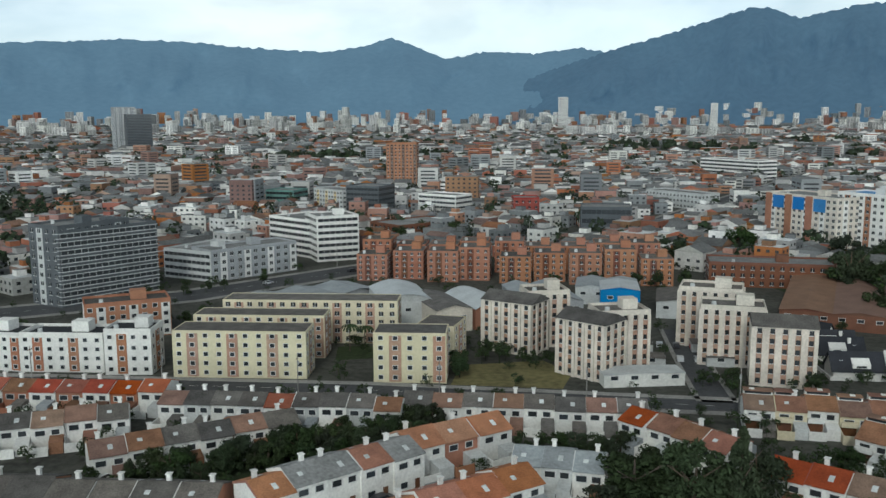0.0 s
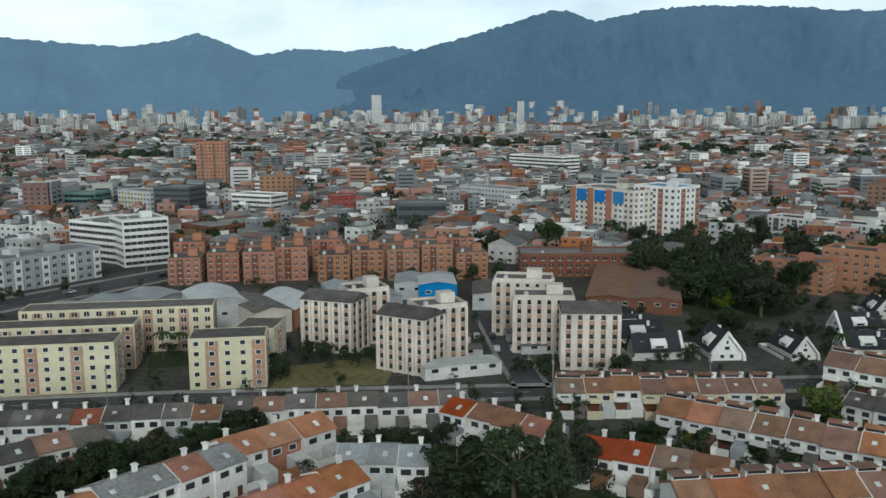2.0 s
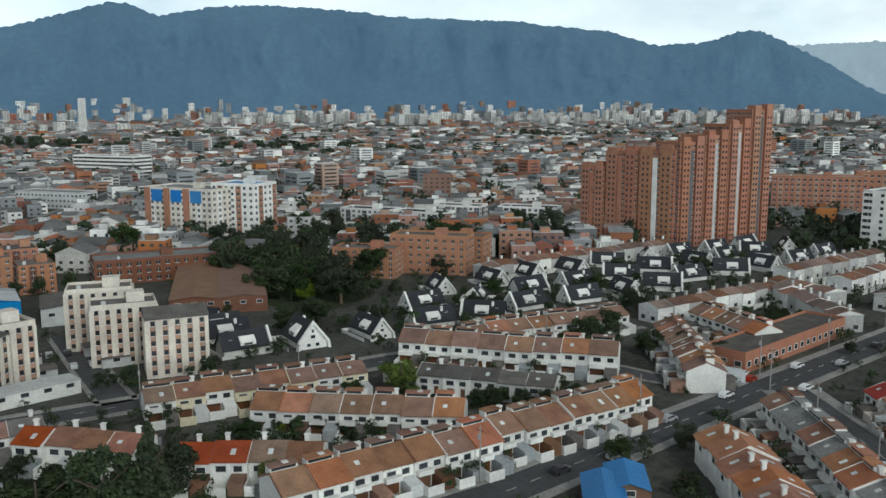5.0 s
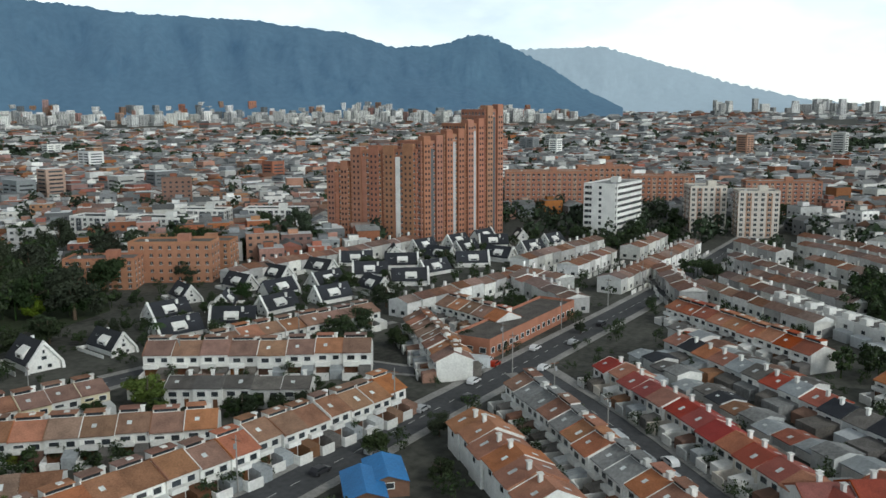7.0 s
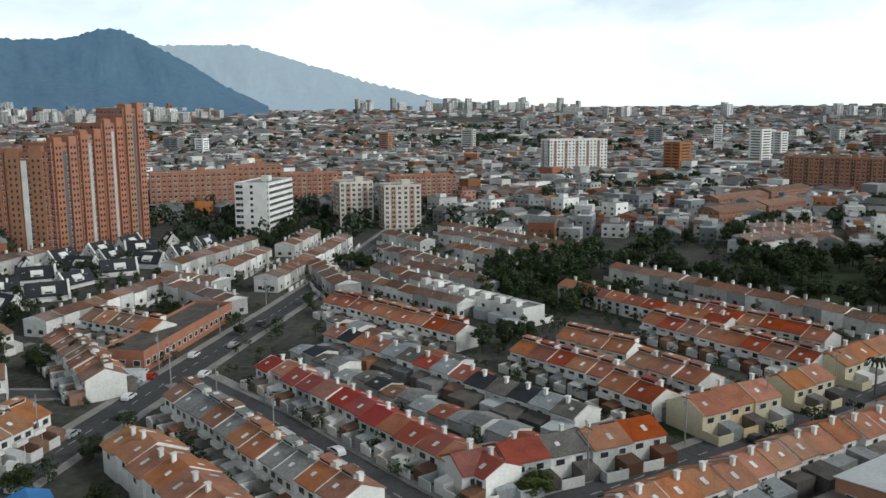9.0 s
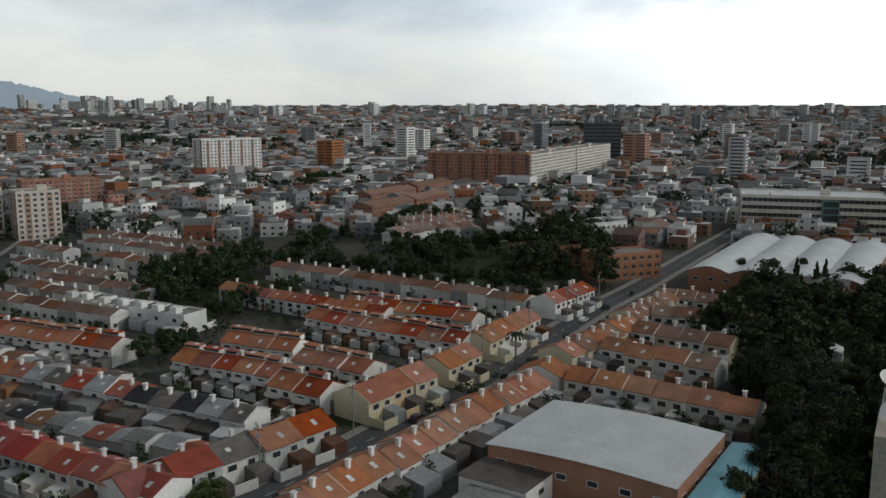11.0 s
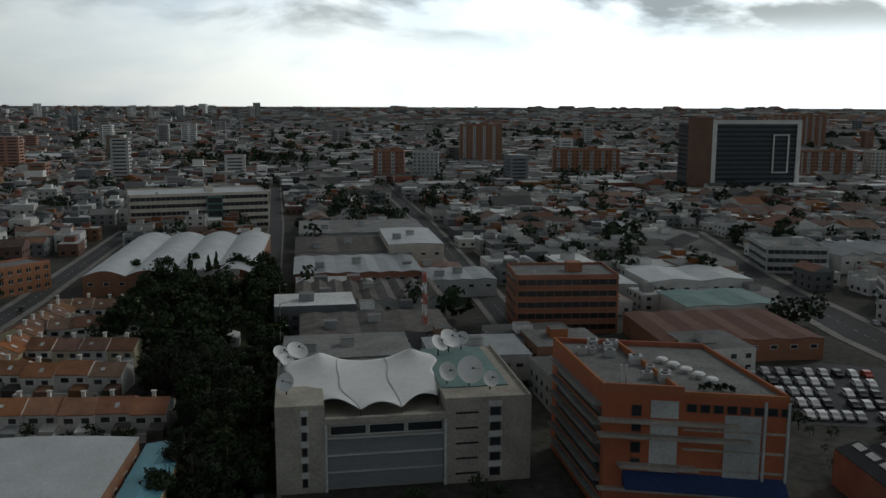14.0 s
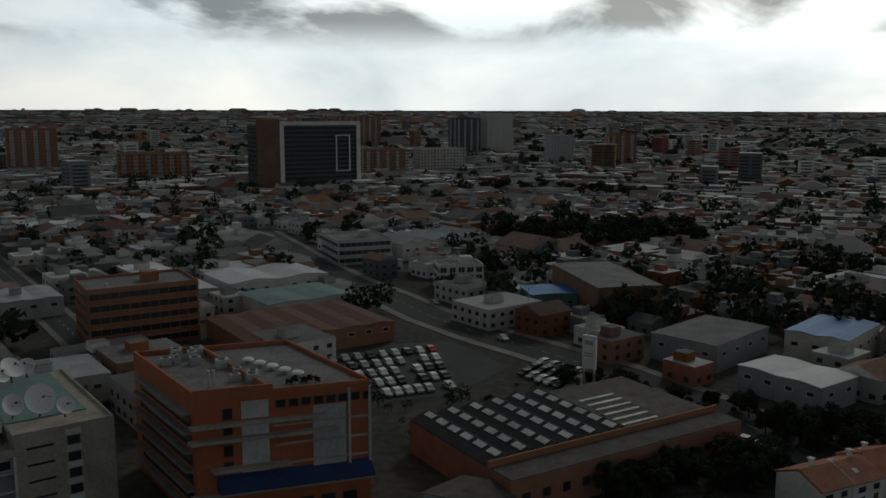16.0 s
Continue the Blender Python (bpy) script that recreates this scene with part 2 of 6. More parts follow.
# ---- mesh helpers ----
def obj(name, V, Fs, mats, mi=None, parent=None, at=None, smooth=False):
    me = bpy.data.meshes.new(name)
    me.from_pydata([tuple(v) for v in V], [], [tuple(f) for f in Fs])
    for m in (mats if isinstance(mats, (list, tuple)) else [mats]):
        me.materials.append(M[m] if isinstance(m, str) else m)
    if mi is not None:
        me.polygons.foreach_set("material_index", np.array(mi, dtype=np.int32))
    if smooth:
        me.polygons.foreach_set("use_smooth", np.ones(len(me.polygons), dtype=bool))
    me.update()
    ob = new(name, me)
    if parent:
        ob.parent = parent
    if at is not None:
        ob.matrix_basis = at
    return ob


def share(ob, parent, at):
    """Another object on the same mesh."""
    o = new(ob.name.split(".")[0], ob.data)
    o.parent, o.matrix_basis = parent, at
    return o


class Geo:
    """Collects boxes, prisms and quads into one mesh."""

    def __init__(self):
        self.V, self.F, self.m = [], [], []

    def add(self, V, Fs, mi=0):
        k = len(self.V)
        self.V += V
        self.F += [tuple(i + k for i in f) for f in Fs]
        self.m += [mi] * len(Fs)

    def box(self, x0, x1, y0, y1, z0, z1, mi=0, top=None):
        self.add([(x0, y0, z0), (x1, y0, z0), (x1, y1, z0), (x0, y1, z0), (x0, y0, z1), (x1, y0, z1), (x1, y1, z1), (x0, y1, z1)],
                 [(0, 3, 2, 1), (0, 1, 5, 4), (1, 2, 6, 5), (2, 3, 7, 6), (3, 0, 4, 7)], mi)
        k = len(self.V)
        self.F.append((k - 4, k - 3, k - 2, k - 1))
        self.m.append(mi if top is None else top)

    def prism(self, prof, a, b, axis="x", mi=0):
        """A closed profile of (u, z) drawn from a to b along x or y."""
        n = len(prof)
        put = (lambda s, u, z: (s, u, z)) if axis == "x" else (lambda s, u, z: (u, s, z))
        self.add([put(a, u, z) for u, z in prof] + [put(b, u, z) for u, z in prof],
                 [(i, (i + 1) % n, n + (i + 1) % n, n + i) for i in range(n)] + [tuple(range(n))[::-1], tuple(range(n, 2 * n))], mi)

    def tube(self, p, q, r0, r1, n=7, mi=0):
        p, q = Vector(p), Vector(q)
        d = (q - p).normalized()
        u = d.orthogonal().normalized()
        w = d.cross(u)
        ring = [u * math.cos(2 * math.pi * i / n) + w * math.sin(2 * math.pi * i / n) for i in range(n)]
        self.add([tuple(p + c * r0) for c in ring] + [tuple(q + c * r1) for c in ring],
                 [(i, (i + 1) % n, n + (i + 1) % n, n + i) for i in range(n)] + [tuple(range(n))[::-1], tuple(range(n, 2 * n))], mi)

    def make(self, name, mats, parent=None, at=None, smooth=False):
        return obj(name, self.V, self.F, mats, self.m, parent, at, smooth)


def thing(name, x, y, z=0.0, turn=0.0, label="", category="", group="", kind=""):
    o = new(name)
    o.matrix_basis = pose(x, y, z, 0, 0, turn)
    return tagged(o, label, category, group, kind)


WINDOWS = {}
SPLIT = {"concrete_building", "brick_office_building", "sawtooth_factory", "sports_hall"}   # panes as parts of their own


def window_on(parent, w, h, at, frame_mat="frame", name="window"):
    """A framed window of that size; its face looks along local -y."""
    split = parent.name.split(".")[0] in SPLIT
    key = (round(w, 2), round(h, 2), frame_mat, name, split)
    if key not in WINDOWS:
        g = Geo()
        t, e, q = 0.12, -0.1, -0.03
        W = w / 2
        ring = [(-W, h * 0), (W, 0), (W, h), (-W, h)]
        inn = [(-W + t, t), (W - t, t), (W - t, h - t), (-W + t, h - t)]
        V = [(x, 0, z) for x, z in ring] + [(x, e, z) for x, z in ring] + [(x, e, z) for x, z in inn] + [(x, q, z) for x, z in inn]
        Fs = []
        for k in (0, 4, 8):
            Fs += [(k + i, k + (i + 1) % 4, k + 4 + (i + 1) % 4, k + 4 + i) for i in range(4)]
        g.add(V, Fs, 0)
        if not split:
            g.F.append((12, 13, 14, 15))
            g.m.append(1)
        o = g.make(name, [frame_mat, "glass"], parent, at)
        WINDOWS[key] = o
        if split:
            p = Geo()
            p.box(-W + t, W - t, q, 0.0, t, h - t)
            WINDOWS[key, "pane"] = p.make("pane", "glass", o)
        return o
    o = share(WINDOWS[key], parent, at)
    if split:
        share(WINDOWS[key, "pane"], o, Matrix())
    return o

# ---- ground, mountains ----
FLAT = 3000.0


def land(x, y):
    """Height of the plain: level, then rising slowly to the horizon."""
    r = math.hypot(x, y)
    return 0.0 if r < FLAT else 57.0 * ((r - FLAT) / 1900.0) ** 1.0


def build_ground():
    V, Fs = [], []
    radii, n = (0.0, 150, 400, 900, 1800, 3000, 3500, 4000, 4500, 4900), 72
    for r in radii:
        for i in range(n):
            a = 2 * math.pi * i / n
            V.append((r * math.sin(a), r * math.cos(a), land(0, r)))
    for k in range(len(radii) - 1):
        for i in range(n):
            j = (i + 1) % n
            Fs.append((k * n + i, k * n + j, (k + 1) * n + j, (k + 1) * n + i)[::-1])
    tagged(obj("ground", V, Fs, "earth"), "grey-brown city ground of worn concrete and bare earth", "ground", kind="structure")


build_ground()

# skyline of the hills: compass degrees from +y and degrees above the level
HILLS = [(-60, 3.4), (-42, 3.9), (-26.5, 4.3), (-19.7, 4.7), (-16, 4.6), (-12.4, 4.3), (-7.7, 4.1), (-5, 4.5), (-3.5, 5.0), (-1.8, 4.4), (0, 3.7), (2.6, 4.1),
         (5.8, 4.0), (8.7, 4.3), (10.1, 4.0), (14.5, 5.2), (18.6, 6.4), (19.6, 6.4), (21.4, 5.7), (24.6, 6.3), (28.2, 6.5), (31.8, 6.3), (37, 5.8), (43.3, 5.6), (49.7, 4.8), (54, 3.7), (60, 2.7), (66, 1.7), (70, 0.9), (74, 0.35), (78, 0.1), (84, 0.0)]
SLOPE = [(-0.5, 0.3), (2.5, 1.4), (5.8, 2.6), (8.4, 3.5), (10.1, 4.0)] + [p for p in HILLS if 10.2 < p[0] < 50] + [(54, 3.4), (58, 2.2), (62, 1.1), (66, 0.2)]
SPUR = [(42, 0.2), (46, 2.2), (50, 3.6), (53, 4.0), (55.4, 4.1), (57.2, 4.7), (58.4, 4.7), (60.4, 3.7), (62.5, 2.6), (64.5, 1.3), (67, 0.2)]
MIST = [(52, 1.0), (56, 3.0), (60, 3.75), (63, 3.85), (65.6, 3.9), (68.6, 3.0), (71, 2.3), (74, 1.4), (78, 0.5), (82, 0.1)]


def mountain_range(name, sky, radius, foot, rough, label, mat="mountain", swing=260):
    az = [a for a, _ in sky]
    el = [e for _, e in sky]
    n, rows = 420, 26
    V, Fs = [], []
    for i in range(n + 1):
        a = az[0] + (az[-1] - az[0]) * i / n
        top = radius * math.tan(radians(np.interp(a, az, el))) + EYE
        for k in range(rows + 1):
            s = k / rows
            gully = noise.fractal(Vector((a * 0.35, s * 1.2, 3.1)), 0.9, 2.0, 6)
            r = foot + (radius - foot) * s + gully * swing * math.sin(math.pi * min(1, s * 1.02)) * (0.4 + s)
            z = land(0, foot) - 4 + (top - land(0, foot)) * (s ** 1.15) + gully * rough * math.sin(math.pi * s)
            if k == rows:
                z += 9 * noise.fractal(Vector((a * 4.0, 0.3, 7.7)), 0.8, 2.0, 5)
            V.append((r * math.sin(radians(a)), r * math.cos(radians(a)), z))
    q = rows + 1
    for i in range(n):
        for k in range(rows):
            Fs.append((i * q + k, (i + 1) * q + k, (i + 1) * q + k + 1, i * q + k + 1))
    return tagged(obj(name, V, Fs, mat, smooth=True), label, "mountain", kind="structure")


# the haze on these ridges is the glow of their materials
mountain_range("backdrop_hills", [p for p in HILLS if p[0] < 12] + [(16, 3.4), (20, 2.0), (24, 0.4)], 4780.0, 3750.0, 55.0, "mountain ridge behind the city, pale blue haze painted as glow", "mountain_pale")
mountain_range("backdrop_slope", SLOPE, 4430.0, 3720.0, 40.0, "forested mountain slope with blue haze painted as glow")
mountain_range("backdrop_spur", SPUR, 4500.0, 3900.0, 14.0, "lower mountain spur with a blunt peak, blue haze painted as glow", "mountain", 110)
mountain_range("backdrop_mist", MIST, 4840.0, 4350.0, 14.0, "far ridge with pale mist painted as glow", "mountain_mist", 80)


# ---- roads ----
SOLID = []         # tight discs of houses and carriageways, kept clear of trees
KEEP_OUT = []      # discs (x, y, r) that the wide city and the groves leave free


def keep(a, b, r, tight):
    a, b = Vector(a), Vector(b)
    for store, q in ((KEEP_OUT, r), (SOLID, tight)):
        n = max(1, int((b - a).length / (q * 1.1)))
        for i in range(n + 1):
            p = a + (b - a) * (i / n)
            store.append((p.x, p.y, q))


def offset(pts, d):
    out = []
    for i, p in enumerate(pts):
        a, b = Vector(pts[max(i - 1, 0)]), Vector(pts[min(i + 1, len(pts) - 1)])
        t = (b - a).normalized()
        out.append((p[0] - t.y * d, p[1] + t.x * d))
    return out


def strip(name, pts, d0, d1, z0, z1, mat, label, category):
    """A slab along a line between two sideways offsets."""
    L, Rr = offset(pts, d1), offset(pts, d0)
    n = len(pts)
    V = [(*p, z) for z in (z0, z1) for line in (L, Rr) for p in line]
    Fs = []
    for i in range(n - 1):
        Fs.append((3 * n + i, 3 * n + i + 1, 2 * n + i + 1, 2 * n + i))
        Fs.append((i, i + 1, 2 * n + i + 1, 2 * n + i)[::-1])
        Fs.append((n + i, n + i + 1, 3 * n + i + 1, 3 * n + i))
    return tagged(obj(name, V, Fs, mat), label, category, kind="structure")


def road(pts, width, walk_width=2.2, dashes=True):
    h = width / 2
    for a, b in zip(pts, pts[1:]):
        keep(a, b, h + walk_width + 5, h + 0.5)
    strip("road", pts, -h, h, -0.05, 0.04, "asphalt", "dark grey asphalt street with faded paint", "road")
    if walk_width:
        strip("pavement", pts, h, h + walk_width, -0.05, 0.17, "paving", "pale concrete pavement with a raised kerb", "pavement")
        strip("pavement", pts, -h - walk_width, -h, -0.05, 0.17, "paving", "pale concrete pavement with a raised kerb", "pavement")
    if dashes:
        g = Geo()
        for a, b in zip(pts, pts[1:]):
            a, b = Vector(a), Vector(b)
            t = (b - a).normalized()
            s, L = 1.0, (b - a).length
            while s < L - 3:
                p, q, c = a + t * s, a + t * (s + 2.6), Vector((-t.y, t.x)) * 0.08
                g.add([(*(p - c), 0.048), (*(q - c), 0.048), (*(q + c), 0.048), (*(p + c), 0.048)], [(0, 1, 2, 3)])
                s += 6.0
        tagged(g.make("road_marking", "paint"), "faded white dashed centre line on the asphalt", "road marking", kind="structure")


road([(40, 109), (97, 104), (143, 105.5), (191, 107), (262, 109), (330, 112), (401, 117), (560, 128)], 9.0)
road([(187, 102), (165, 72), (140, 43), (120, 18)], 8.0, 3.0)
road([(120, 27), (144, 2), (170, -21), (203, -51), (263, -99), (290, -124), (420, -235)], 7.5)
road([(-180, 215), (-100, 210), (-20, 203), (65, 190), (130, 182), (210, 167)], 8.0)
road([(-330, 190), (-150, 287), (-95, 315), (-41, 367), (30, 430), (111, 502), (200, 646), (420, 1000)], 18.0, 3.0)
road([(205, -430), (136, -340), (110, -309), (86, -284.5), (67, -263), (48, -246), (29, -232), (7, -215), (-13, -195), (-29, -175), (-62, -135)], 14.0, 3.0)
road([(560, -440), (377, -296), (214, -163), (112, -82), (70, -48)], 7.0, 0.8, False)
road([(520, -520), (338, -370), (210, -258), (150, -205)], 8.0, 2.0)


def car_park(pts, z=0.06):
    n = len(pts)
    for a, b in zip(pts, pts[1:] + pts[:1]):
        keep(a, b, 8, 3)
        keep(a, (sum(p[0] for p in pts) / n, sum(p[1] for p in pts) / n), 10, 5)
    tagged(obj("pavement", [(x, y, -0.05) for x, y in pts] + [(x, y, z) for x, y in pts], [tuple(range(n, 2 * n)), *[(i, (i + 1) % n, n + (i + 1) % n, n + i) for i in range(n)]], "asphalt"), "dark asphalt car park with oil stains", "car park", kind="structure")


car_park([(63, -176), (80, -206), (71, -227), (54, -235), (34, -214), (42, -190)][::-1])
car_park([(32, -212), (15, -197), (7, -205), (25, -222)])
road([(-45, 178), (-49, 150), (-52, 118)], 5.0, 0, False)
road([(163, 170), (170, 130), (176, 110)], 6.0, 1.2, False)
road([(70, 262), (66, 230), (62, 193)], 7.0, 1.2, False)


# ---- houses in rows ----
HOUSES = {}
LOOK = {"clay": "weathered brown clay tile", "orange": "orange clay tile", "redtile": "dull red clay tile", "redpaint": "bright red painted", "fibre": "grey corrugated sheet",
        "slate": "black shingle", "zinc": "pale metal sheet", "zincgrey": "grey metal sheet", "blue": "blue sheet", "roofdeck": "flat grey", "teal": "weathered green sheet"}
TONE = {"white": "white plastered", "cream": "cream plastered", "yellow": "pale yellow", "brick": "orange brick", "grey": "grey rendered", "lightgrey": "light grey", "buff": "buff", "brickdark": "dark brick"}


def house(m, w, d, eave, ridge, roof, wall, style, pick=0):
    """One house of a row: width along x, front towards -y, ridge along x."""
    key = (round(w, 1), d, eave, ridge, roof, wall, style, pick)
    if key in HOUSES:
        return copy_thing(HOUSES[key], m)
    w = key[0]
    flat = style == "flat"
    h = new("house" if eave > 4 else "outbuilding")
    tagged(h, "%s two-storey terraced house with a %s roof" % (TONE[wall], LOOK[roof]), "house", "terraced houses")
    hd = d / 2
    g = Geo()
    if flat:
        g.box(0, w, -hd, hd, 0, eave)
        g.box(0, w, -hd, -hd + 0.25, eave, eave + 0.6)
        g.box(0, w, hd - 0.25, hd, eave, eave + 0.6)
        g.box(0, 0.2, -hd + 0.25, hd - 0.25, eave, eave + 0.6)
        g.box(w - 0.2, w, -hd + 0.25, hd - 0.25, eave, eave + 0.6)
    else:
        g.prism([(-hd, 0), (hd, 0), (hd, eave), (0, ridge), (-hd, eave)], 0, w)
    g.make("wall", wall, h)
    g = Geo()
    if flat:
        g.box(0.22, w - 0.22, -hd + 0.27, hd - 0.27, eave + 0.004, eave + 0.12)
        g.make("roof", roof, h)
        g = Geo()
        g.box(w * 0.55, w * 0.9, hd * 0.2, hd * 0.75, eave + 0.12, eave + 2.0)
        g.make("stair_head", wall, h)
    else:
        s = (ridge - eave) / hd
        o = 0.55
        g.prism([(-hd - o, eave - o * s + 0.02), (-hd - o, eave - o * s + 0.2), (0, ridge + 0.22), (hd + o, eave - o * s + 0.2), (hd + o, eave - o * s + 0.02), (0, ridge + 0.03)], 0.06, w - 0.06)
        if pick != 2:
            for side in (-1, 1):
                x0, y0, y1 = w * (0.3 + 0.2 * pick), side * hd * 0.45, side * hd * (0.66 + 0.1 * pick)
                z0, z1 = ridge + 0.27 - abs(y0) * s, ridge + 0.27 - abs(y1) * s
                g.add([(x0, y0, z0), (x0 + 0.9, y0, z0), (x0 + 0.9, y1, z1), (x0, y1, z1)], [(0, 1, 2, 3) if side > 0 else (3, 2, 1, 0)], 1)
        g.make("roof", [roof, "skylight"], h)
        if eave < 4:
            h.matrix_basis = m
            tagged(h, "low covered yard with a %s roof" % LOOK[roof], "outbuilding", "covered yards")
            HOUSES[key] = h
            return h
        g = Geo()   # party wall standing proud of the tiles
        if style != "raised":
            g.prism([(-hd - 0.3, eave - 0.3), (-hd - 0.3, eave + 0.05), (0, ridge + 0.3), (hd + 0.3, eave + 0.05), (hd + 0.3, eave - 0.3), (0, ridge - 0.1)], -0.04, 0.08)
        else:
            g.prism([(-hd - 0.5, eave - 0.4), (-hd - 0.5, eave + 0.1), (0, ridge + 0.34), (hd + 0.5, eave + 0.1), (hd + 0.5, eave - 0.4), (0, ridge - 0.1)], -0.06, 0.1)
        g.make("party_wall", ("white" if wall != "cream" else "cream") if pick == 0 else roof, h)
        g = Geo()
        cx = w * (0.7, 0.3, 0.5)[pick]
        g.box(cx - 0.35, cx + 0.35, 0.5, 1.2, ridge - 1.2, ridge + 1.1)
        g.box(cx - 0.5, cx + 0.5, 0.4, 1.4, ridge + 1.1, ridge + 1.25)
        g.make("chimney", "white", h)
        if style == "raised":
            g = Geo()
            x1 = w * (0.62, 0.97, 0.8)[pick]
            g.box(0.16, x1, 0.05, 2.0, ridge - 0.9, ridge + 0.95)
            g.box(0.06, x1 + 0.1, -0.3, 2.1, ridge + 0.95, ridge + 1.1, 1)
            g.box(0.4, x1 - 0.3, 0.0, 0.05, ridge + 0.35, ridge + 0.85, 2)
            g.make("clerestory", ["white", roof, "glass"], h)
            g = Geo()   # flat dark panel in place of porch shade under a projecting first floor
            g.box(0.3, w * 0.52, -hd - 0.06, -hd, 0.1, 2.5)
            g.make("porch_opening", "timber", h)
            g = Geo()
            g.box(0.2, w * 0.54, -hd - 1.1, -hd, 2.6, 3.5)
            g.make("balcony", wall, h)
    up = eave - 2.1
    if eave > 4:
        for x, ww in ((w * 0.28, 2.0), (w * 0.74, 1.7)):
            window_on(h, ww, 1.3, pose(x, -hd, up))
        window_on(h, 1.7, 1.3, pose(w * 0.5, hd, up, 0, 0, 180))
        if style in ("plain", "flat"):
            window_on(h, 1.7, 1.3, pose(w * 0.3, -hd, 0.9))
    if style in ("plain", "flat") and eave > 4:
        g = Geo()
        g.box(-0.5, 0.5, -0.1, 0.0, 0, 2.1)
        g.make("door", "timber", h, pose(w * 0.75, -hd, 0.05))
    if style != "plain":
        y0 = -hd - 4.2
        V = [(0.05, -hd), (0.05, y0), (w * 0.55, y0), (w * 0.55, y0 + 0.2), (0.25, y0 + 0.2), (0.25, -hd)]
        obj("garden_wall", [(x, y, 0) for x, y in V] + [(x, y, 1.9) for x, y in V], [(i, (i + 1) % 6, 6 + (i + 1) % 6, 6 + i) for i in range(6)] + [(6, 7, 10, 11), (7, 8, 9, 10)], wall, parent=h)
        g = Geo()   # rear lean-to
        rng = random.Random(len(HOUSES) * 7 + 1)
        deep = rng.uniform(2.4, 6.0)
        g.prism([(hd, 0), (hd + deep, 0), (hd + deep, rng.uniform(2.2, 3.2)), (hd, rng.uniform(2.9, 3.7))], 0.1, w * rng.uniform(0.55, 0.97))
        g.make("lean_to", rng.choice(("fibre", "zincgrey", "fibre", "zinc", "clay", "roofdeck", "fibre")), h)
        g = Geo()   # roofed garage at the front
        g.prism([(-hd, 0), (-hd - 3.4, 0), (-hd - 3.4, 2.3), (-hd, 2.75)], w * 0.56, w - 0.1)
        g.make("garage", rng.choice(("fibre", "timber", "clay", "fibre", "white", "lightgrey", "zincgrey")), h)
    h.matrix_basis = m
    HOUSES[key] = h
    return h


FAR_ROWS = []


def row(a, b, n, d=9.0, eave=5.0, ridge=7.0, roofs=("clay",), walls=("white",), style="raised", jitter=0.7):
    """Houses side by side from a to b (ridge line), their fronts to the right of that way."""
    a, b = Vector(a), Vector(b)
    t = (b - a).normalized()
    w = (b - a).length / n
    keep(a, b, d / 2 + 9, d / 2 + 1.5)
    turn = math.degrees(math.atan2(t.y, t.x))
    rng = random.Random(int(a.x * 31 + a.y * 17 + b.x))
    if ((a + b) / 2).length > 285 and eave > 4:
        for i in range(n):
            p = a + t * (w * (i + 0.5)) + Vector((-t.y, t.x)) * rng.uniform(-0.5, 0.5)
            q = p + t * w * 0.2 + Vector((-t.y, t.x)) * 0.9
            FAR_ROWS.append((p.x, p.y, 0, w - 0.15, d, eave + rng.choice((0, 0.3, -0.2)), t.x, t.y, 2, True, 1))
            FAR_ROWS.append((q.x, q.y, 0, 0.8, 0.8, ridge + 0.9, t.x, t.y, 0, False, 1))
            q = p - Vector((-t.y, t.x)) * (d / 2 + 3.6)
            FAR_ROWS.append((q.x, q.y, 0, w * 0.7, 0.3, 1.8, t.x, t.y, 0, False, 1))
        return
    for i in range(n):
        p = a + t * (w * i) + Vector((-t.y, t.x)) * rng.uniform(-jitter, jitter)
        dz = rng.choice((0.0, 0.0, 0.25, -0.2)) if eave > 4 else rng.choice((-0.5, 0.0, 0.5, 1.2))
        house(pose(p.x, p.y, 0, 0, 0, turn), w, d, round(eave + dz, 2), round(ridge + dz, 2), roofs[(i * 7 + rng.randint(0, 1)) % len(roofs)], walls[(i * 3) % len(walls)], style, rng.randint(0, 2))


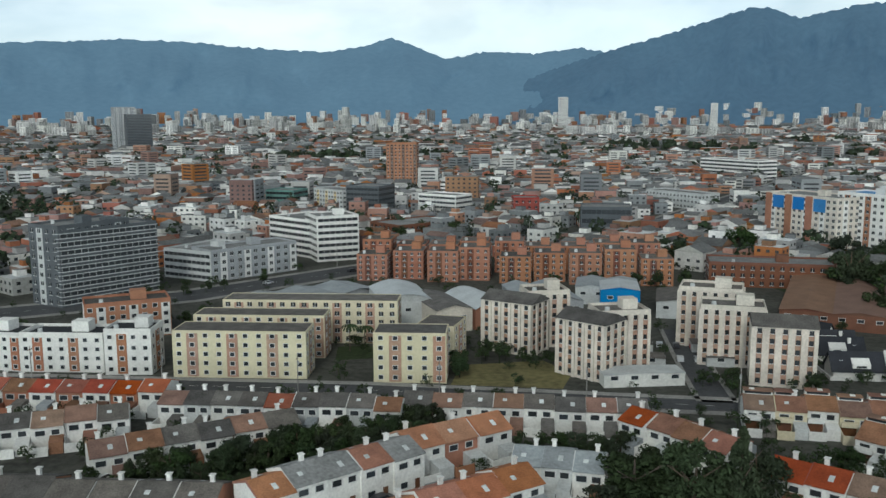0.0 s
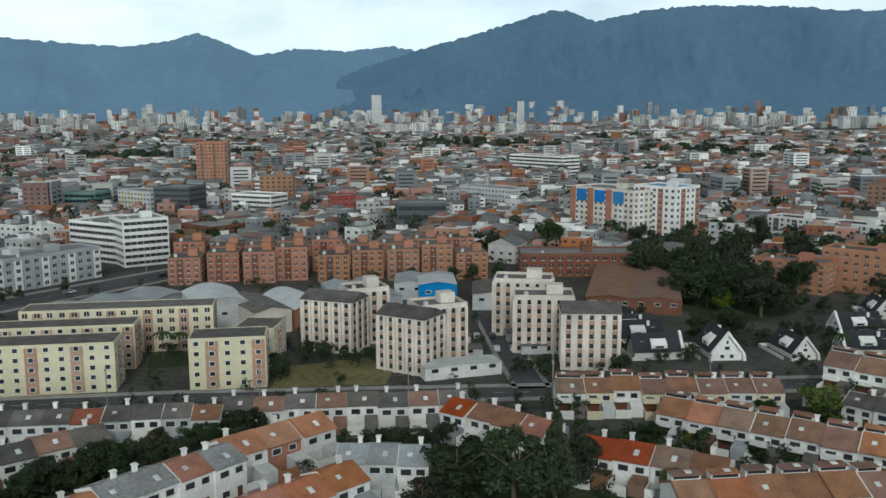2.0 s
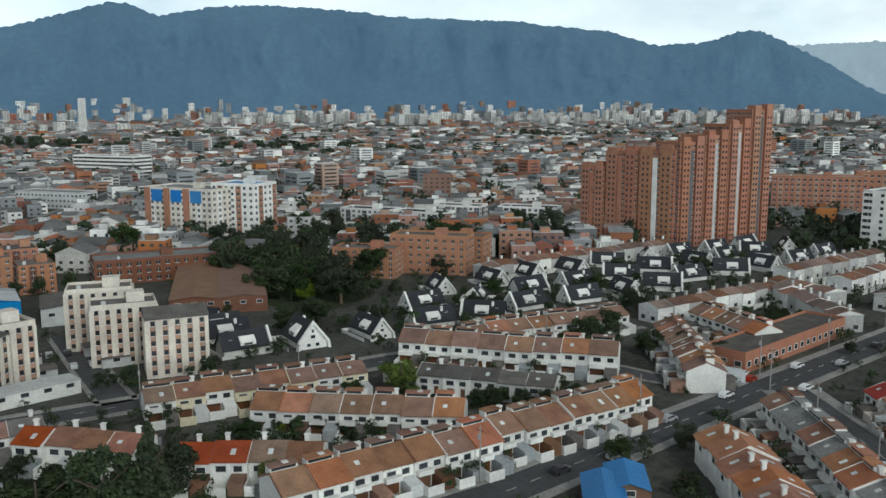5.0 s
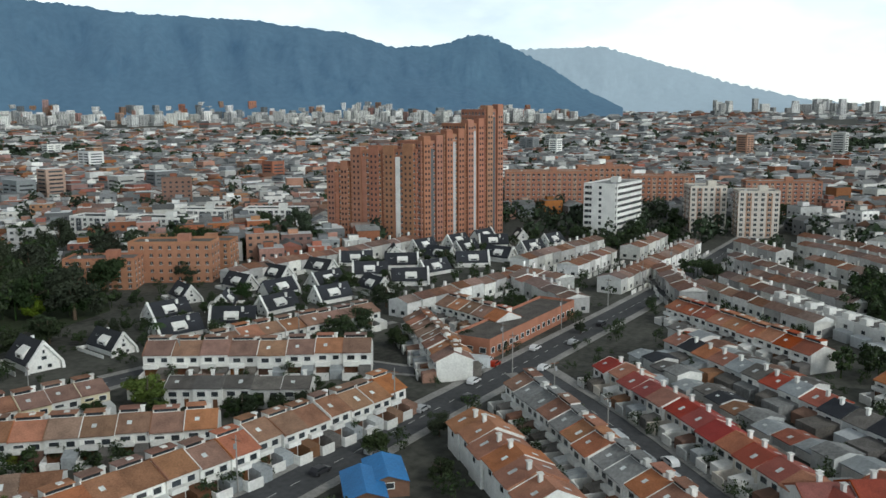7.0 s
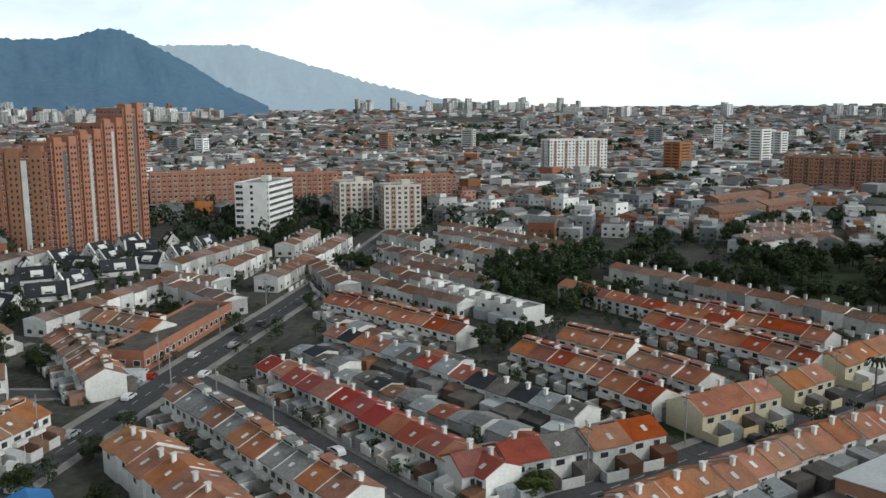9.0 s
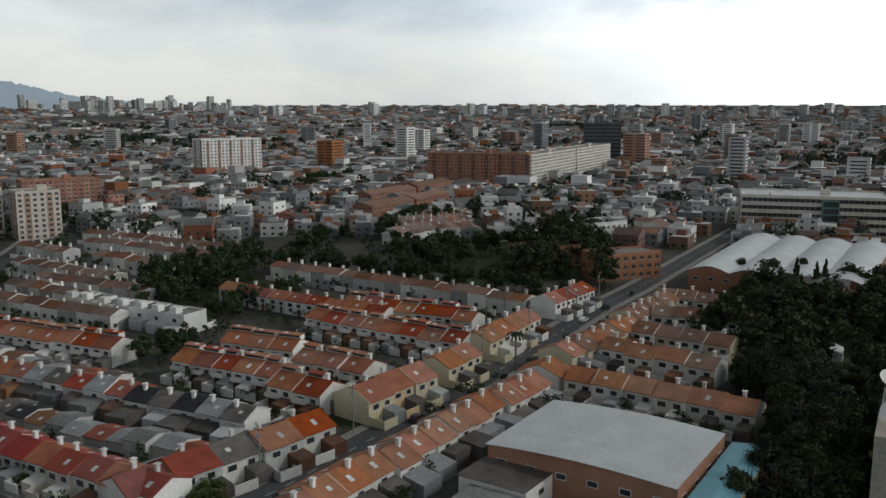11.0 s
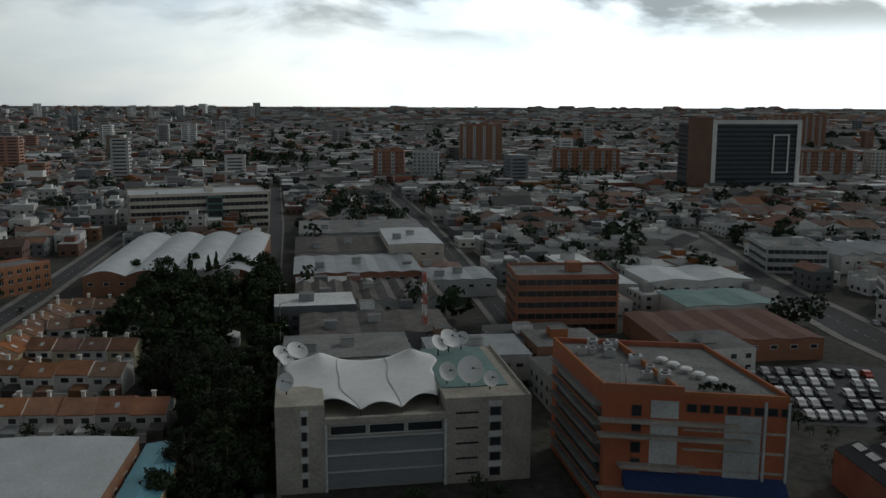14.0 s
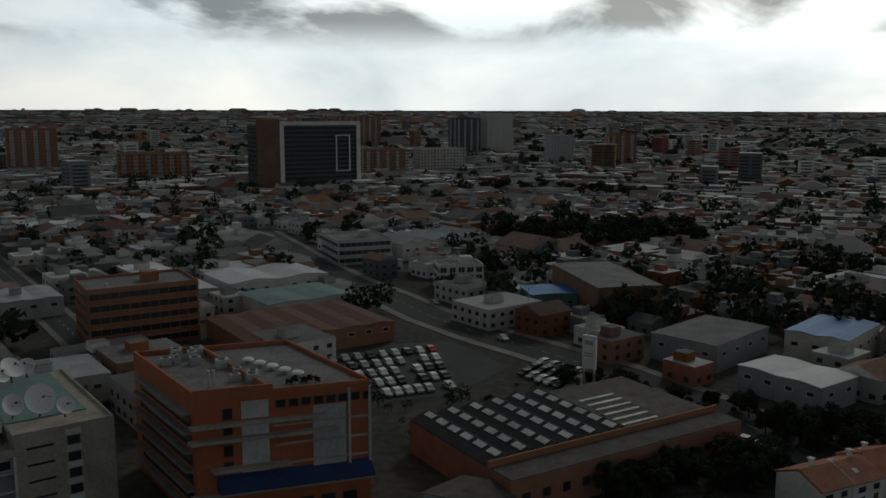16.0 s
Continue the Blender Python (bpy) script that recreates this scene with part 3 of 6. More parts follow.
# ---- larger buildings ----
def block(name, label, a, b, d, h, floors, wall="white", style="punch", bay=3.2, roof="roofdeck", accent="brown", win=(1.5, 1.4), category="apartment building", group="",
          ground=0.0, head=True, gable=False, rim=0.9, ledge=None):
    """A building whose front runs from a to b, d deep behind it."""
    a, b = Vector(a), Vector(b)
    w = (b - a).length
    t = (b - a) / w
    o = thing(name, a.x, a.y, ground, math.degrees(math.atan2(t.y, t.x)), label, category, group)
    fh = h / floors
    away = a.length > 270
    mid = Vector((-t.y, t.x)) * (d / 2)
    keep(a + mid, b + mid, d / 2 + 8, d / 2 + 2)
    g = Geo()
    g.box(0, w, 0, d, -1.0, h)
    g.make("wall", wall, o)
    g = Geo()
    if gable:
        g.prism([(-0.4, h), (d + 0.4, h), (d / 2, h + 2.2)], -0.4, w + 0.4)
    else:
        g.box(0.3, w - 0.3, 0.3, d - 0.3, h + 0.004, h + 0.15)
    g.make("roof", roof, o)
    if not gable:
        g = Geo()
        for x0, x1, y0, y1 in ((0, w, 0, 0.28), (0, w, d - 0.28, d), (0, 0.28, 0.28, d - 0.28), (w - 0.28, w, 0.28, d - 0.28)):
            g.box(x0, x1, y0, y1, h, h + rim)
        g.make("parapet", wall, o)
    if head:
        g = Geo()
        sx = min(4.5, w * 0.3)
        g.box(w * 0.55, w * 0.55 + sx, d * 0.4, d * 0.4 + min(4, d * 0.4), h + (0.15 if not gable else 0.0), h + 2.9)
        g.make("stair_head", wall, o)
        if "tank" not in WINDOWS:
            g = Geo()
            g.tube((0, 0, 0), (0, 0, 1.2), 0.7, 0.6, 10)
            WINDOWS["tank"] = g.make("roof_tank", "lightgrey", o, pose(w * 0.2, d * 0.25, h + 0.15))
        else:
            share(WINDOWS["tank"], o, pose(w * 0.2, d * 0.25, h + 0.15))
    sides = [(w, lambda u: (u, 0, 0)), (d, lambda u: (w, u, 90)), (w, lambda u: (w - u, d, 180)), (d, lambda u: (0, d - u, 270))]
    count = sum(max(1, int(L / bay)) for L, _ in sides) * floors
    if style == "punch" or style == "stripe":
        joined = Geo() if count > 130 or away else None
        for L, put in sides:
            n = max(1, int(L / bay))
            for i in range(n):
                u = (i + 0.5) * L / n
                x, y, r = put(u)
                if style == "stripe" and i % 3 == 1 or (style == "stripe" and n < 3):
                    key = ("panel", round(L / n, 1), round(h, 1), accent)
                    if joined is not None:
                        q = Geo()
                        q.box(-L / n * 0.42, L / n * 0.42, -0.12, 0, 0.3, h - 0.5)
                        m = pose(x, y, 0, 0, 0, r)
                        joined.add([tuple(m @ Vector(v)) for v in q.V], q.F, 2)
                    elif key in WINDOWS:
                        share(WINDOWS[key], o, pose(x, y, 0, 0, 0, r))
                    else:
                        q = Geo()
                        q.box(-L / n * 0.42, L / n * 0.42, -0.12, 0, 0.3, h - 0.5)
                        WINDOWS[key] = q.make("facade_panel", accent, o, pose(x, y, 0, 0, 0, r))
                for f in range(floors):
                    z = f * fh + fh * 0.32
                    dy = 0.12 if style == "stripe" and (i % 3 == 1 or n < 3) else 0
                    m = pose(x, y, 0, 0, 0, r) @ pose(0, -dy, z)
                    if joined is None:
                        window_on(o, win[0], win[1], m)
                    else:
                        W, Hh = win[0] / 2, win[1]
                        for (x0, x1, y0, y1, z0, z1, mi) in ((-W, W, -0.05, 0.0, 0.0, Hh, 1), (-W - 0.1, W + 0.1, -0.14, 0.0, -0.14, 0.0, 0), (-0.05, 0.05, -0.09, -0.05, 0.0, Hh, 0)):
                            joined.add([tuple(m @ Vector(v)) for v in ((x0, y0, z0), (x1, y0, z0), (x1, y0, z1), (x0, y0, z1), (x0, y1, z0), (x1, y1, z0), (x1, y1, z1), (x0, y1, z1))],
                                       [(0, 1, 2, 3), (1, 5, 6, 2), (4, 0, 3, 7), (3, 2, 6, 7), (4, 5, 1, 0)], mi)
        if joined:
            tagged(joined.make("window_grid", ["frame", "glass", accent], o), kind="stuff")
    elif style == "band":
        bands = Geo()
        for L, put in sides:
            x, y, r = put(L / 2)
            for f in range(floors):
                key = ("band", round(L, 1), round(fh, 1))
                m = pose(x, y, f * fh + fh * 0.35, 0, 0, r)
                if key in WINDOWS and not away:
                    share(WINDOWS[key], o, m)
                    continue
                q = Geo()
                q.box(-L / 2 + 0.5, L / 2 - 0.5, -0.04, 0, 0, fh * 0.5, 1)
                q.box(-L / 2 + 0.1, L / 2 - 0.1, -0.35, 0, -0.25, 0.0, 0)
                q.box(-L / 2 + 0.1, L / 2 - 0.1, -0.35, 0, fh * 0.5, fh * 0.5 + 0.2, 0)
                n = max(2, int(L / 2.5))
                for i in range(n + 1):
                    xx = -L / 2 + 0.5 + (L - 1.0) * i / n
                    q.box(xx - 0.06, xx + 0.06, -0.1, -0.04, 0, fh * 0.5, 0)
                if away:
                    k = len(bands.V)
                    bands.V += [tuple(m @ Vector(v)) for v in q.V]
                    bands.F += [tuple(i + k for i in f_) for f_ in q.F]
                    bands.m += q.m
                else:
                    WINDOWS[key] = q.make("window_band", [ledge or wall, "glass"], o, m)
        if away:
            tagged(bands.make("window_grid", [ledge or wall, "glass"], o), kind="stuff")
    elif style == "rib":
        ribs = Geo()
        # tall pilasters with brown infill and a window at each floor between them
        for L, put in sides:
            n = max(1, int(L / bay))
            for i in range(n):
                u = (i + 0.5) * L / n
                x, y, r = put(u)
                key = ("rib", round(h, 1), round(L / n, 1))
                m = pose(x, y, 0, 0, 0, r)
                pw = L / n
                if key in WINDOWS:
                    share(WINDOWS[key], o, m)
                else:
                    q = Geo()
                    q.box(-pw * 0.22, pw * 0.22, -0.04, 0, 0.6, h - 1.3)
                    WINDOWS[key] = q.make("infill_panel", accent, o, m)
                key = ("pilaster", round(h, 1), round(pw, 1))
                m2 = pose(x, y, 0, 0, 0, r) @ pose(pw * 0.36, 0, 0)
                if key in WINDOWS:
                    share(WINDOWS[key], o, m2)
                else:
                    q = Geo()
                    q.box(-pw * 0.13, pw * 0.13, -0.45, 0, 0, h - 0.4)
                    WINDOWS[key] = q.make("pilaster", wall, o, m2)
                for f in range(floors):
                    q = Geo()
                    q.box(-pw * 0.18, pw * 0.18, -0.1, -0.04, f * fh + fh * 0.35, f * fh + fh * 0.35 + 1.2, 1)
                    q.box(-pw * 0.2, pw * 0.2, -0.22, -0.04, f * fh + fh * 0.35 - 0.12, f * fh + fh * 0.35, 0)
                    k = len(ribs.V)
                    ribs.V += [tuple(m @ Vector(v)) for v in q.V]
                    ribs.F += [tuple(i + k for i in f_) for f_ in q.F]
                    ribs.m += q.m
        tagged(ribs.make("window_grid", ["frame", "glass"], o), kind="stuff")
    return o


# ---- trees ----
def leaf_cloud(rng, n, blobs, size):
    V, Fs = [], []
    for i in range(n):
        c, rad = rng.choice(blobs)
        u = Vector((rng.gauss(0, 1), rng.gauss(0, 1), rng.gauss(0, 1))).normalized()
        p = Vector(c) + Vector((u.x * rad[0], u.y * rad[1], u.z * rad[2])) * (rng.random() ** 0.4)
        a = Vector((rng.gauss(0, 1), rng.gauss(0, 1), rng.gauss(0, 0.7))).normalized()
        b = (a.cross(u) if abs(a.dot(u)) < 0.95 else a.orthogonal()).normalized()
        s = size * rng.uniform(0.6, 1.3)
        k = len(V)
        V += [tuple(p - a * s), tuple(p + b * s * 0.6 + u * s * 0.25), tuple(p + a * s), tuple(p - b * s * 0.6 + u * s * 0.25)]
        Fs.append((k, k + 1, k + 2, k + 3))
    return V, Fs


TREES = {}


def tree(x, y, h, spread, kind="round", leaf="leaf", seed=0, z=0.0):
    variant = seed % 4
    key = (kind, leaf, variant)
    m = pose(x, y, z, 0, 0, (seed * 67) % 360)
    if key not in TREES:
        rng = random.Random(variant * 13 + len(kind))
        o = new("tree")
        word = {"round": "broad dark green tree with an uneven crown", "tall": "tall slender dark green tree", "pine": "dark conifer with drooping tiers", "palm": "palm tree with arching fronds"}[kind]
        tagged(o, word if leaf == "leaf" else "yellow-green leafy tree with a rounded crown", "tree", "trees")
        g = Geo()
        if kind == "palm":
            g.tube((0, 0, 0), (0.01, 0, 0.8), 0.03, 0.02)
            g.make("trunk", "bark", o)
            V, Fs = [], []
            for i in range(16):
                a = 2 * math.pi * i / 16
                for k in range(6):
                    r0, r1 = 0.5 * k / 6, 0.5 * (k + 1) / 6
                    z0, z1 = 0.82 + 0.16 * math.sin(k / 6 * 2.6) - 0.1 * (k / 6) ** 2, 0.82 + 0.16 * math.sin((k + 1) / 6 * 2.6) - 0.1 * ((k + 1) / 6) ** 2
                    c, s = math.cos(a), math.sin(a)
                    b = len(V)
                    V += [(r0 * c - 0.05 * s, r0 * s + 0.05 * c, z0), (r0 * c + 0.05 * s, r0 * s - 0.05 * c, z0 - 0.02), (r1 * c + 0.04 * s, r1 * s - 0.04 * c, z1 - 0.02), (r1 * c - 0.04 * s, r1 * s + 0.04 * c, z1)]
                    Fs.append((b, b + 1, b + 2, b + 3))
            obj("crown", V, Fs, leaf, parent=o)
        else:
            g.tube((0, 0, -0.03), (0.01, 0.01, 0.3), 0.035, 0.024)
            g.tube((0.01, 0.01, 0.28), (0.0, -0.02, 0.75), 0.024, 0.008)
            for i in range(6):
                a = rng.uniform(0, 6.28)
                z0 = rng.uniform(0.2, 0.5)
                g.tube((0, 0, z0), (0.32 * math.cos(a), 0.32 * math.sin(a), z0 + rng.uniform(0.12, 0.3)), 0.014, 0.004, 5)
            g.make("trunk", "bark", o)
            blobs = []
            if kind == "pine":
                for i in range(14):
                    s = i / 14
                    for k in range(4):
                        a = rng.uniform(0, 6.28)
                        r = 0.3 * (1 - s) * rng.uniform(0.4, 1.0)
                        blobs.append(((r * math.cos(a), r * math.sin(a), 0.18 + 0.8 * s), (0.16 * (1.05 - s), 0.16 * (1.05 - s), 0.035)))
            else:
                for i in range(22):
                    a, r = rng.uniform(0, 6.28), 0.36 * math.sqrt(rng.random())
                    zz = rng.uniform(0.34, 0.84)
                    blobs.append(((r * math.cos(a), r * math.sin(a), zz - 0.18 * (r / 0.36) ** 2), (rng.uniform(0.1, 0.2), rng.uniform(0.1, 0.2), rng.uniform(0.07, 0.14))))
            V, Fs = leaf_cloud(rng, 3000, blobs, 0.033)
            obj("crown", V, Fs, leaf, parent=o)
        o.scale = (1, 1, 1)
        TREES[key] = o
        o.matrix_basis = m @ Matrix.Diagonal((spread, spread, h, 1))
        return o
    src = TREES[key]
    o = copy_thing(src, m)
    o.matrix_basis = m @ Matrix.Diagonal((spread, spread, h, 1))
    return o


WOOD = ([], [])


def wood(x, y, h, spread, rng, n=560):
    """One of many trees in the joined woodland: a trunk and a crown of leaf clumps."""
    V, Fs = WOOD
    blobs = []
    for i in range(9):
        a, r = rng.uniform(0, 6.28), 0.34 * math.sqrt(rng.random())
        blobs.append(((x + r * spread * math.cos(a), y + r * spread * math.sin(a), h * (rng.uniform(0.36, 0.84) - 0.18 * (r / 0.34) ** 2)), (spread * 0.17, spread * 0.17, h * 0.13)))
    P, Q = leaf_cloud(rng, n, blobs, 0.055 * (h + spread) / 2)
    k = len(V)
    V += P
    Fs += [tuple(i + k for i in f) for f in Q]
    g = Geo()
    g.tube((x, y, -0.2), (x, y, h * 0.6), h * 0.025, h * 0.01, 5)
    k = len(V)
    V += g.V
    Fs += [tuple(i + k for i in f) for f in g.F]


def grove(x0, y0, x1, y1, width, n, h=(8, 14), kind="round", seed=1, leaf="leaf"):
    rng = random.Random(seed)
    d = Vector((x1 - x0, y1 - y0))
    s = Vector((-d.y, d.x)).normalized()
    for i in range(n):
        p = Vector((x0, y0)) + d * ((i + rng.random()) / n) + s * rng.uniform(-width / 2, width / 2)
        hh = rng.uniform(*h)
        if p.length > 215 or hh < 5:
            wood(p.x, p.y, hh, hh * rng.uniform(0.75, 1.1), rng)
            continue
        tree(p.x, p.y, hh, hh * rng.uniform(0.75, 1.1), kind, leaf, rng.randint(0, 99))


# ---- the wide city ----
def city(name, label, boxes, mats):
    """Many small buildings in one mesh: walls, roof with a rim, windows as separate raised faces."""
    V, Fs, mi = [], [], []

    def quad(p):
        k = len(V)
        V.extend(p)
        Fs.append((k, k + 1, k + 2, k + 3))

    for (x, y, z, w, d, h, c, s, gable, fine, tone) in boxes:
        def P(u, v, q):
            return (x + c * u - s * v, y + s * u + c * v, z + q)
        a, b = w / 2, d / 2
        k = len(V)
        V.extend([P(-a, -b, -2), P(a, -b, -2), P(a, b, -2), P(-a, b, -2), P(-a, -b, h), P(a, -b, h), P(a, b, h), P(-a, b, h)])
        Fs.extend([(k, k + 1, k + 5, k + 4), (k + 1, k + 2, k + 6, k + 5), (k + 2, k + 3, k + 7, k + 6), (k + 3, k, k + 4, k + 7)])
        mi.extend([tone] * 4)
        k = len(V)
        if gable:
            r = min(w, d) * 0.22
            V.extend([P(-a - .4, -b - .4, h), P(a + .4, -b - .4, h), P(a + .4, b + .4, h), P(-a - .4, b + .4, h), P(-a - .4, 0, h + r), P(a + .4, 0, h + r)])
            Fs.extend([(k, k + 1, k + 5, k + 4), (k + 2, k + 3, k + 4, k + 5), (k + 1, k + 2, k + 5), (k + 3, k, k + 4)])
            mi.extend([3 + gable - 1] * 2 + [tone] * 2)
        else:
            V.extend([P(-a, -b, h), P(a, -b, h), P(a, b, h), P(-a, b, h)])
            Fs.append((k, k + 1, k + 2, k + 3))
            mi.append(3 if (w * 13 + d * 7) % 1 < 0.6 else 5)
            if fine:
                k = len(V)
                u0, v0, e, hh = a * 0.2, b * 0.1, min(2.2, a * 0.4), h + 2.2
                V.extend([P(u0 - e, v0 - e, h), P(u0 + e, v0 - e, h), P(u0 + e, v0 + e, h), P(u0 - e, v0 + e, h), P(u0 - e, v0 - e, hh), P(u0 + e, v0 - e, hh), P(u0 + e, v0 + e, hh), P(u0 - e, v0 + e, hh)])
                Fs.extend([(k, k + 1, k + 5, k + 4), (k + 1, k + 2, k + 6, k + 5), (k + 2, k + 3, k + 7, k + 6), (k + 3, k, k + 4, k + 7), (k + 4, k + 5, k + 6, k + 7)])
                mi.extend([tone] * 4 + [3])
        if w < 6 and d < 2:
            continue
        nf = max(1, int(h / 2.9))
        for side in range(4):
            L = w if side % 2 == 0 else d
            # two storeys of separate windows near by, long bands further off
            n = max(1, int(L / (3.4 if fine else 9.0)))
            for f in range(nf if fine or h > 16 else min(nf, 3)):
                z0, z1 = f * 2.9 + 0.95, f * 2.9 + 2.15
                for i in range(n):
                    half = 0.75 if fine else L / n * 0.36
                    u = -L / 2 + (i + 0.5) * L / n
                    e = (b if side % 2 == 0 else a) + 0.06
                    if side == 0:
                        quad([P(u - half, -e, z0), P(u + half, -e, z0), P(u + half, -e, z1), P(u - half, -e, z1)])
                    elif side == 1:
                        quad([P(e, u - half, z0), P(e, u + half, z0), P(e, u + half, z1), P(e, u - half, z1)])
                    elif side == 2:
                        quad([P(u + half, e, z0), P(u - half, e, z0), P(u - half, e, z1), P(u + half, e, z1)])
                    else:
                        quad([P(-e, u + half, z0), P(-e, u - half, z0), P(-e, u - half, z1), P(-e, u + half, z1)])
                    mi.append(6)
    me = bpy.data.meshes.new(name)
    me.from_pydata(V, [], Fs)
    for m in mats:
        me.materials.append(CITY[m])
    me.polygons.foreach_set("material_index", np.array(mi, dtype=np.int32))
    me.update()
    return tagged(new(name, me), label, "buildings", kind="stuff")


CITY_MATS = ["wall_brick", "wall_pale", "wall_grey", "roof_grey", "roof_clay", "roof_pale", "glass"]


def discs(store, cache={}):
    if cache.get(id(store), (0,))[0] != len(store):
        cache[id(store)] = (len(store), np.array(store))
    return cache[id(store)][1]


def free(x, y):
    d = discs(KEEP_OUT)
    return not ((x - d[:, 0]) ** 2 + (y - d[:, 1]) ** 2 < d[:, 2] ** 2).any()


# ---- the housing estate: rows of houses ----
BR = ("clay", "clay", "clay", "orange", "clay")
OR = ("orange", "orange", "redtile")
GY = ("fibre", "zincgrey", "fibre", "clay")
row((106, 118), (147, 115), 7, 9, 5.2, 7.2, BR)
row((62, 121), (105, 117), 7, 9, 5.2, 7.2, BR)
row((80, 161), (111, 130), 7, 9, 5.2, 7.2, BR)
row((121, 158), (139, 131), 5, 8, 4.8, 6.2, ("fibre",), ("white",), "plain")
row((133, 181), (166, 136), 8, 9, 5.8, 8.0, BR)
row((150, 177), (203, 166), 8, 8, 5.0, 6.8, BR)
row((215, 165), (275, 160), 9, 8, 5.0, 6.8, BR)
row((202, 147), (170, 113), 8, 9, 5.2, 7.2, BR)
row((223, 152), (213, 124), 5, 9, 5.2, 7.2, BR)
row((275, 155), (250, 120), 7, 9, 5.2, 7.2, OR)
row((285, 124), (389, 130), 16, 9, 5.2, 7.2, BR)
row((288, 164), (278, 138), 5, 9, 5.2, 7.2, BR)
row((304, 150), (345, 152), 7, 9, 5.2, 7.2, OR)
row((304, 172), (372, 170), 10, 9, 5.2, 7.2, BR)
row((356, 146), (400, 150), 7, 9, 5.2, 7.2, BR)
row((374, 74), (345, 45), 6, 8.5, 4.8, 6.6, OR)
row((440, 92), (372, 14), 15, 8.5, 4.8, 6.6, OR)
row((404, 112), (384, 88), 5, 8.5, 4.8, 6.6, OR)
row((163, 91), (121, 39), 11, 8.5, 5.6, 7.4, ("orange", "clay", "roofdeck"), ("white",))
row((113, 57), (138, 88), 6, 10, 5.6, 7.8, ("orange",), ("white",), "plain")
row((190, 82), (137, 19), 13, 8, 4.6, 6.2, ("redpaint", "orange", "redtile", "slate", "orange", "fibre", "redtile"), ("white", "lightgrey", "white", "buff"), "yard")
row((169, 6), (221, 77), 14, 8, 4.6, 6.2, ("redtile", "fibre", "orange", "zincgrey", "slate"), ("white", "lightgrey"), "yard")
row((259, 90), (226, 41), 9, 8.5, 5.0, 6.8, OR)
row((254, 26), (286, 66), 7, 9, 5.6, 7.0, ("fibre", "roofdeck"), ("white",), "flat")
row((321, 118), (280, 92), 7, 9, 5.0, 7.0, OR)
row((363, 102), (321, 59), 10, 8.5, 4.8, 6.6, OR)
row((318, 92), (290, 62), 6, 8.5, 4.8, 6.6, OR)
row((412, 86), (353, 17), 14, 8.5, 4.8, 6.6, OR)
row((335, 3), (259, -75), 16, 8.5, 4.8, 6.6, OR)
row((267, -19), (238, -54), 7, 8.5, 4.8, 6.6, OR)
row((251, -8), (214, -46), 8, 8.5, 4.8, 6.6, OR)
row((228, 15), (217, -3), 3, 8.5, 4.8, 6.6, OR)
row((214, 25), (195, 0), 5, 8.5, 4.8, 6.6, OR)
row((209, -4), (194, -19), 3, 8.5, 4.8, 6.6, OR)
row((190, 2), (180, -9), 2, 9, 4.8, 6.8, OR)
row((175, -12), (190, -29), 3, 10, 5.2, 7.4, ("orange",), ("cream", "yellow"), "yard")
row((195, -33), (205, -43), 2, 9, 5.0, 7.0, ("orange",), ("cream",), "yard")
row((214, -47), (238, -68), 4, 9, 5.0, 7.0, ("orange",), ("cream", "white"), "yard")
row((253, -77), (272, -97), 4, 9, 5.0, 7.0, ("orange", "redtile"), ("white",), "yard")
row((181, -53), (124, 3), 13, 9, 4.8, 6.8, ("orange",), ("white",), "yard")
row((190, -60), (184, -55), 1, 10, 5.0, 7.0, ("orange",), ("white",), "plain")
row((226, -94), (198, -64), 6, 9.5, 5.0, 7.0, ("orange", "clay"), ("cream",), "yard")
row((253, -118), (232, -95), 5, 9.5, 5.0, 7.0, ("clay",), ("cream",), "yard")
row((183, -63), (154, -93), 6, 8.5, 4.8, 6.6, ("orange",), ("white",), "yard")
row((204, -79), (182, -99), 4, 8.5, 4.8, 6.6, ("orange", "clay"), ("white",), "yard")
row((219, -94), (199, -112), 4, 8.5, 4.8, 6.6, ("clay",), ("white", "cream"), "yard")
row((236, -106), (221, -129), 4, 8.5, 4.8, 6.6, ("clay",), ("white",), "yard")
row((258, -117), (243, -137), 4, 8.5, 4.8, 6.6, ("clay",), ("white",), "yard")
row((138, 28), (164, -6), 5, 9, 4.8, 6.8, ("redtile", "redpaint", "orange", "fibre"), ("white", "lightgrey"), "yard")
# houses south of the cream blocks
row((-95, 165), (-66, 175), 5, 8.5, 4.8, 6.4, ("clay", "fibre"), ("white",), "yard")
row((-66, 153), (-31, 171), 6, 8.5, 4.8, 6.4, ("fibre", "clay"), ("white",), "yard")
row((-78, 137), (-36, 134), 6, 9, 4.8, 6.4, ("fibre",), ("white", "brick"), "yard")
row((-118, 195), (-62, 190), 9, 8, 4.8, 6.2, ("clay", "redtile"), ("white", "brick"), "yard")
row((-61, 183), (-9, 178), 9, 8, 5.2, 6.6, ("fibre", "clay", "fibre", "redtile", "zincgrey"), ("white", "lightgrey"), "yard")
row((-9, 182), (42, 176), 8, 8, 5.0, 6.4, ("fibre", "fibre", "clay", "redpaint", "fibre"), ("white", "brickdark", "white"), "yard")
row((-32, 131), (-7, 151), 5, 9, 6.6, 8.2, ("fibre", "orange", "roofdeck"), ("white",), "plain")
row((-9, 154), (10, 166), 3, 9, 5.4, 7.4, ("orange",), ("white", "brick"), "yard")
row((-12, 126), (14, 142), 4, 9, 4.8, 6.6, ("orange",), ("white",), "yard")
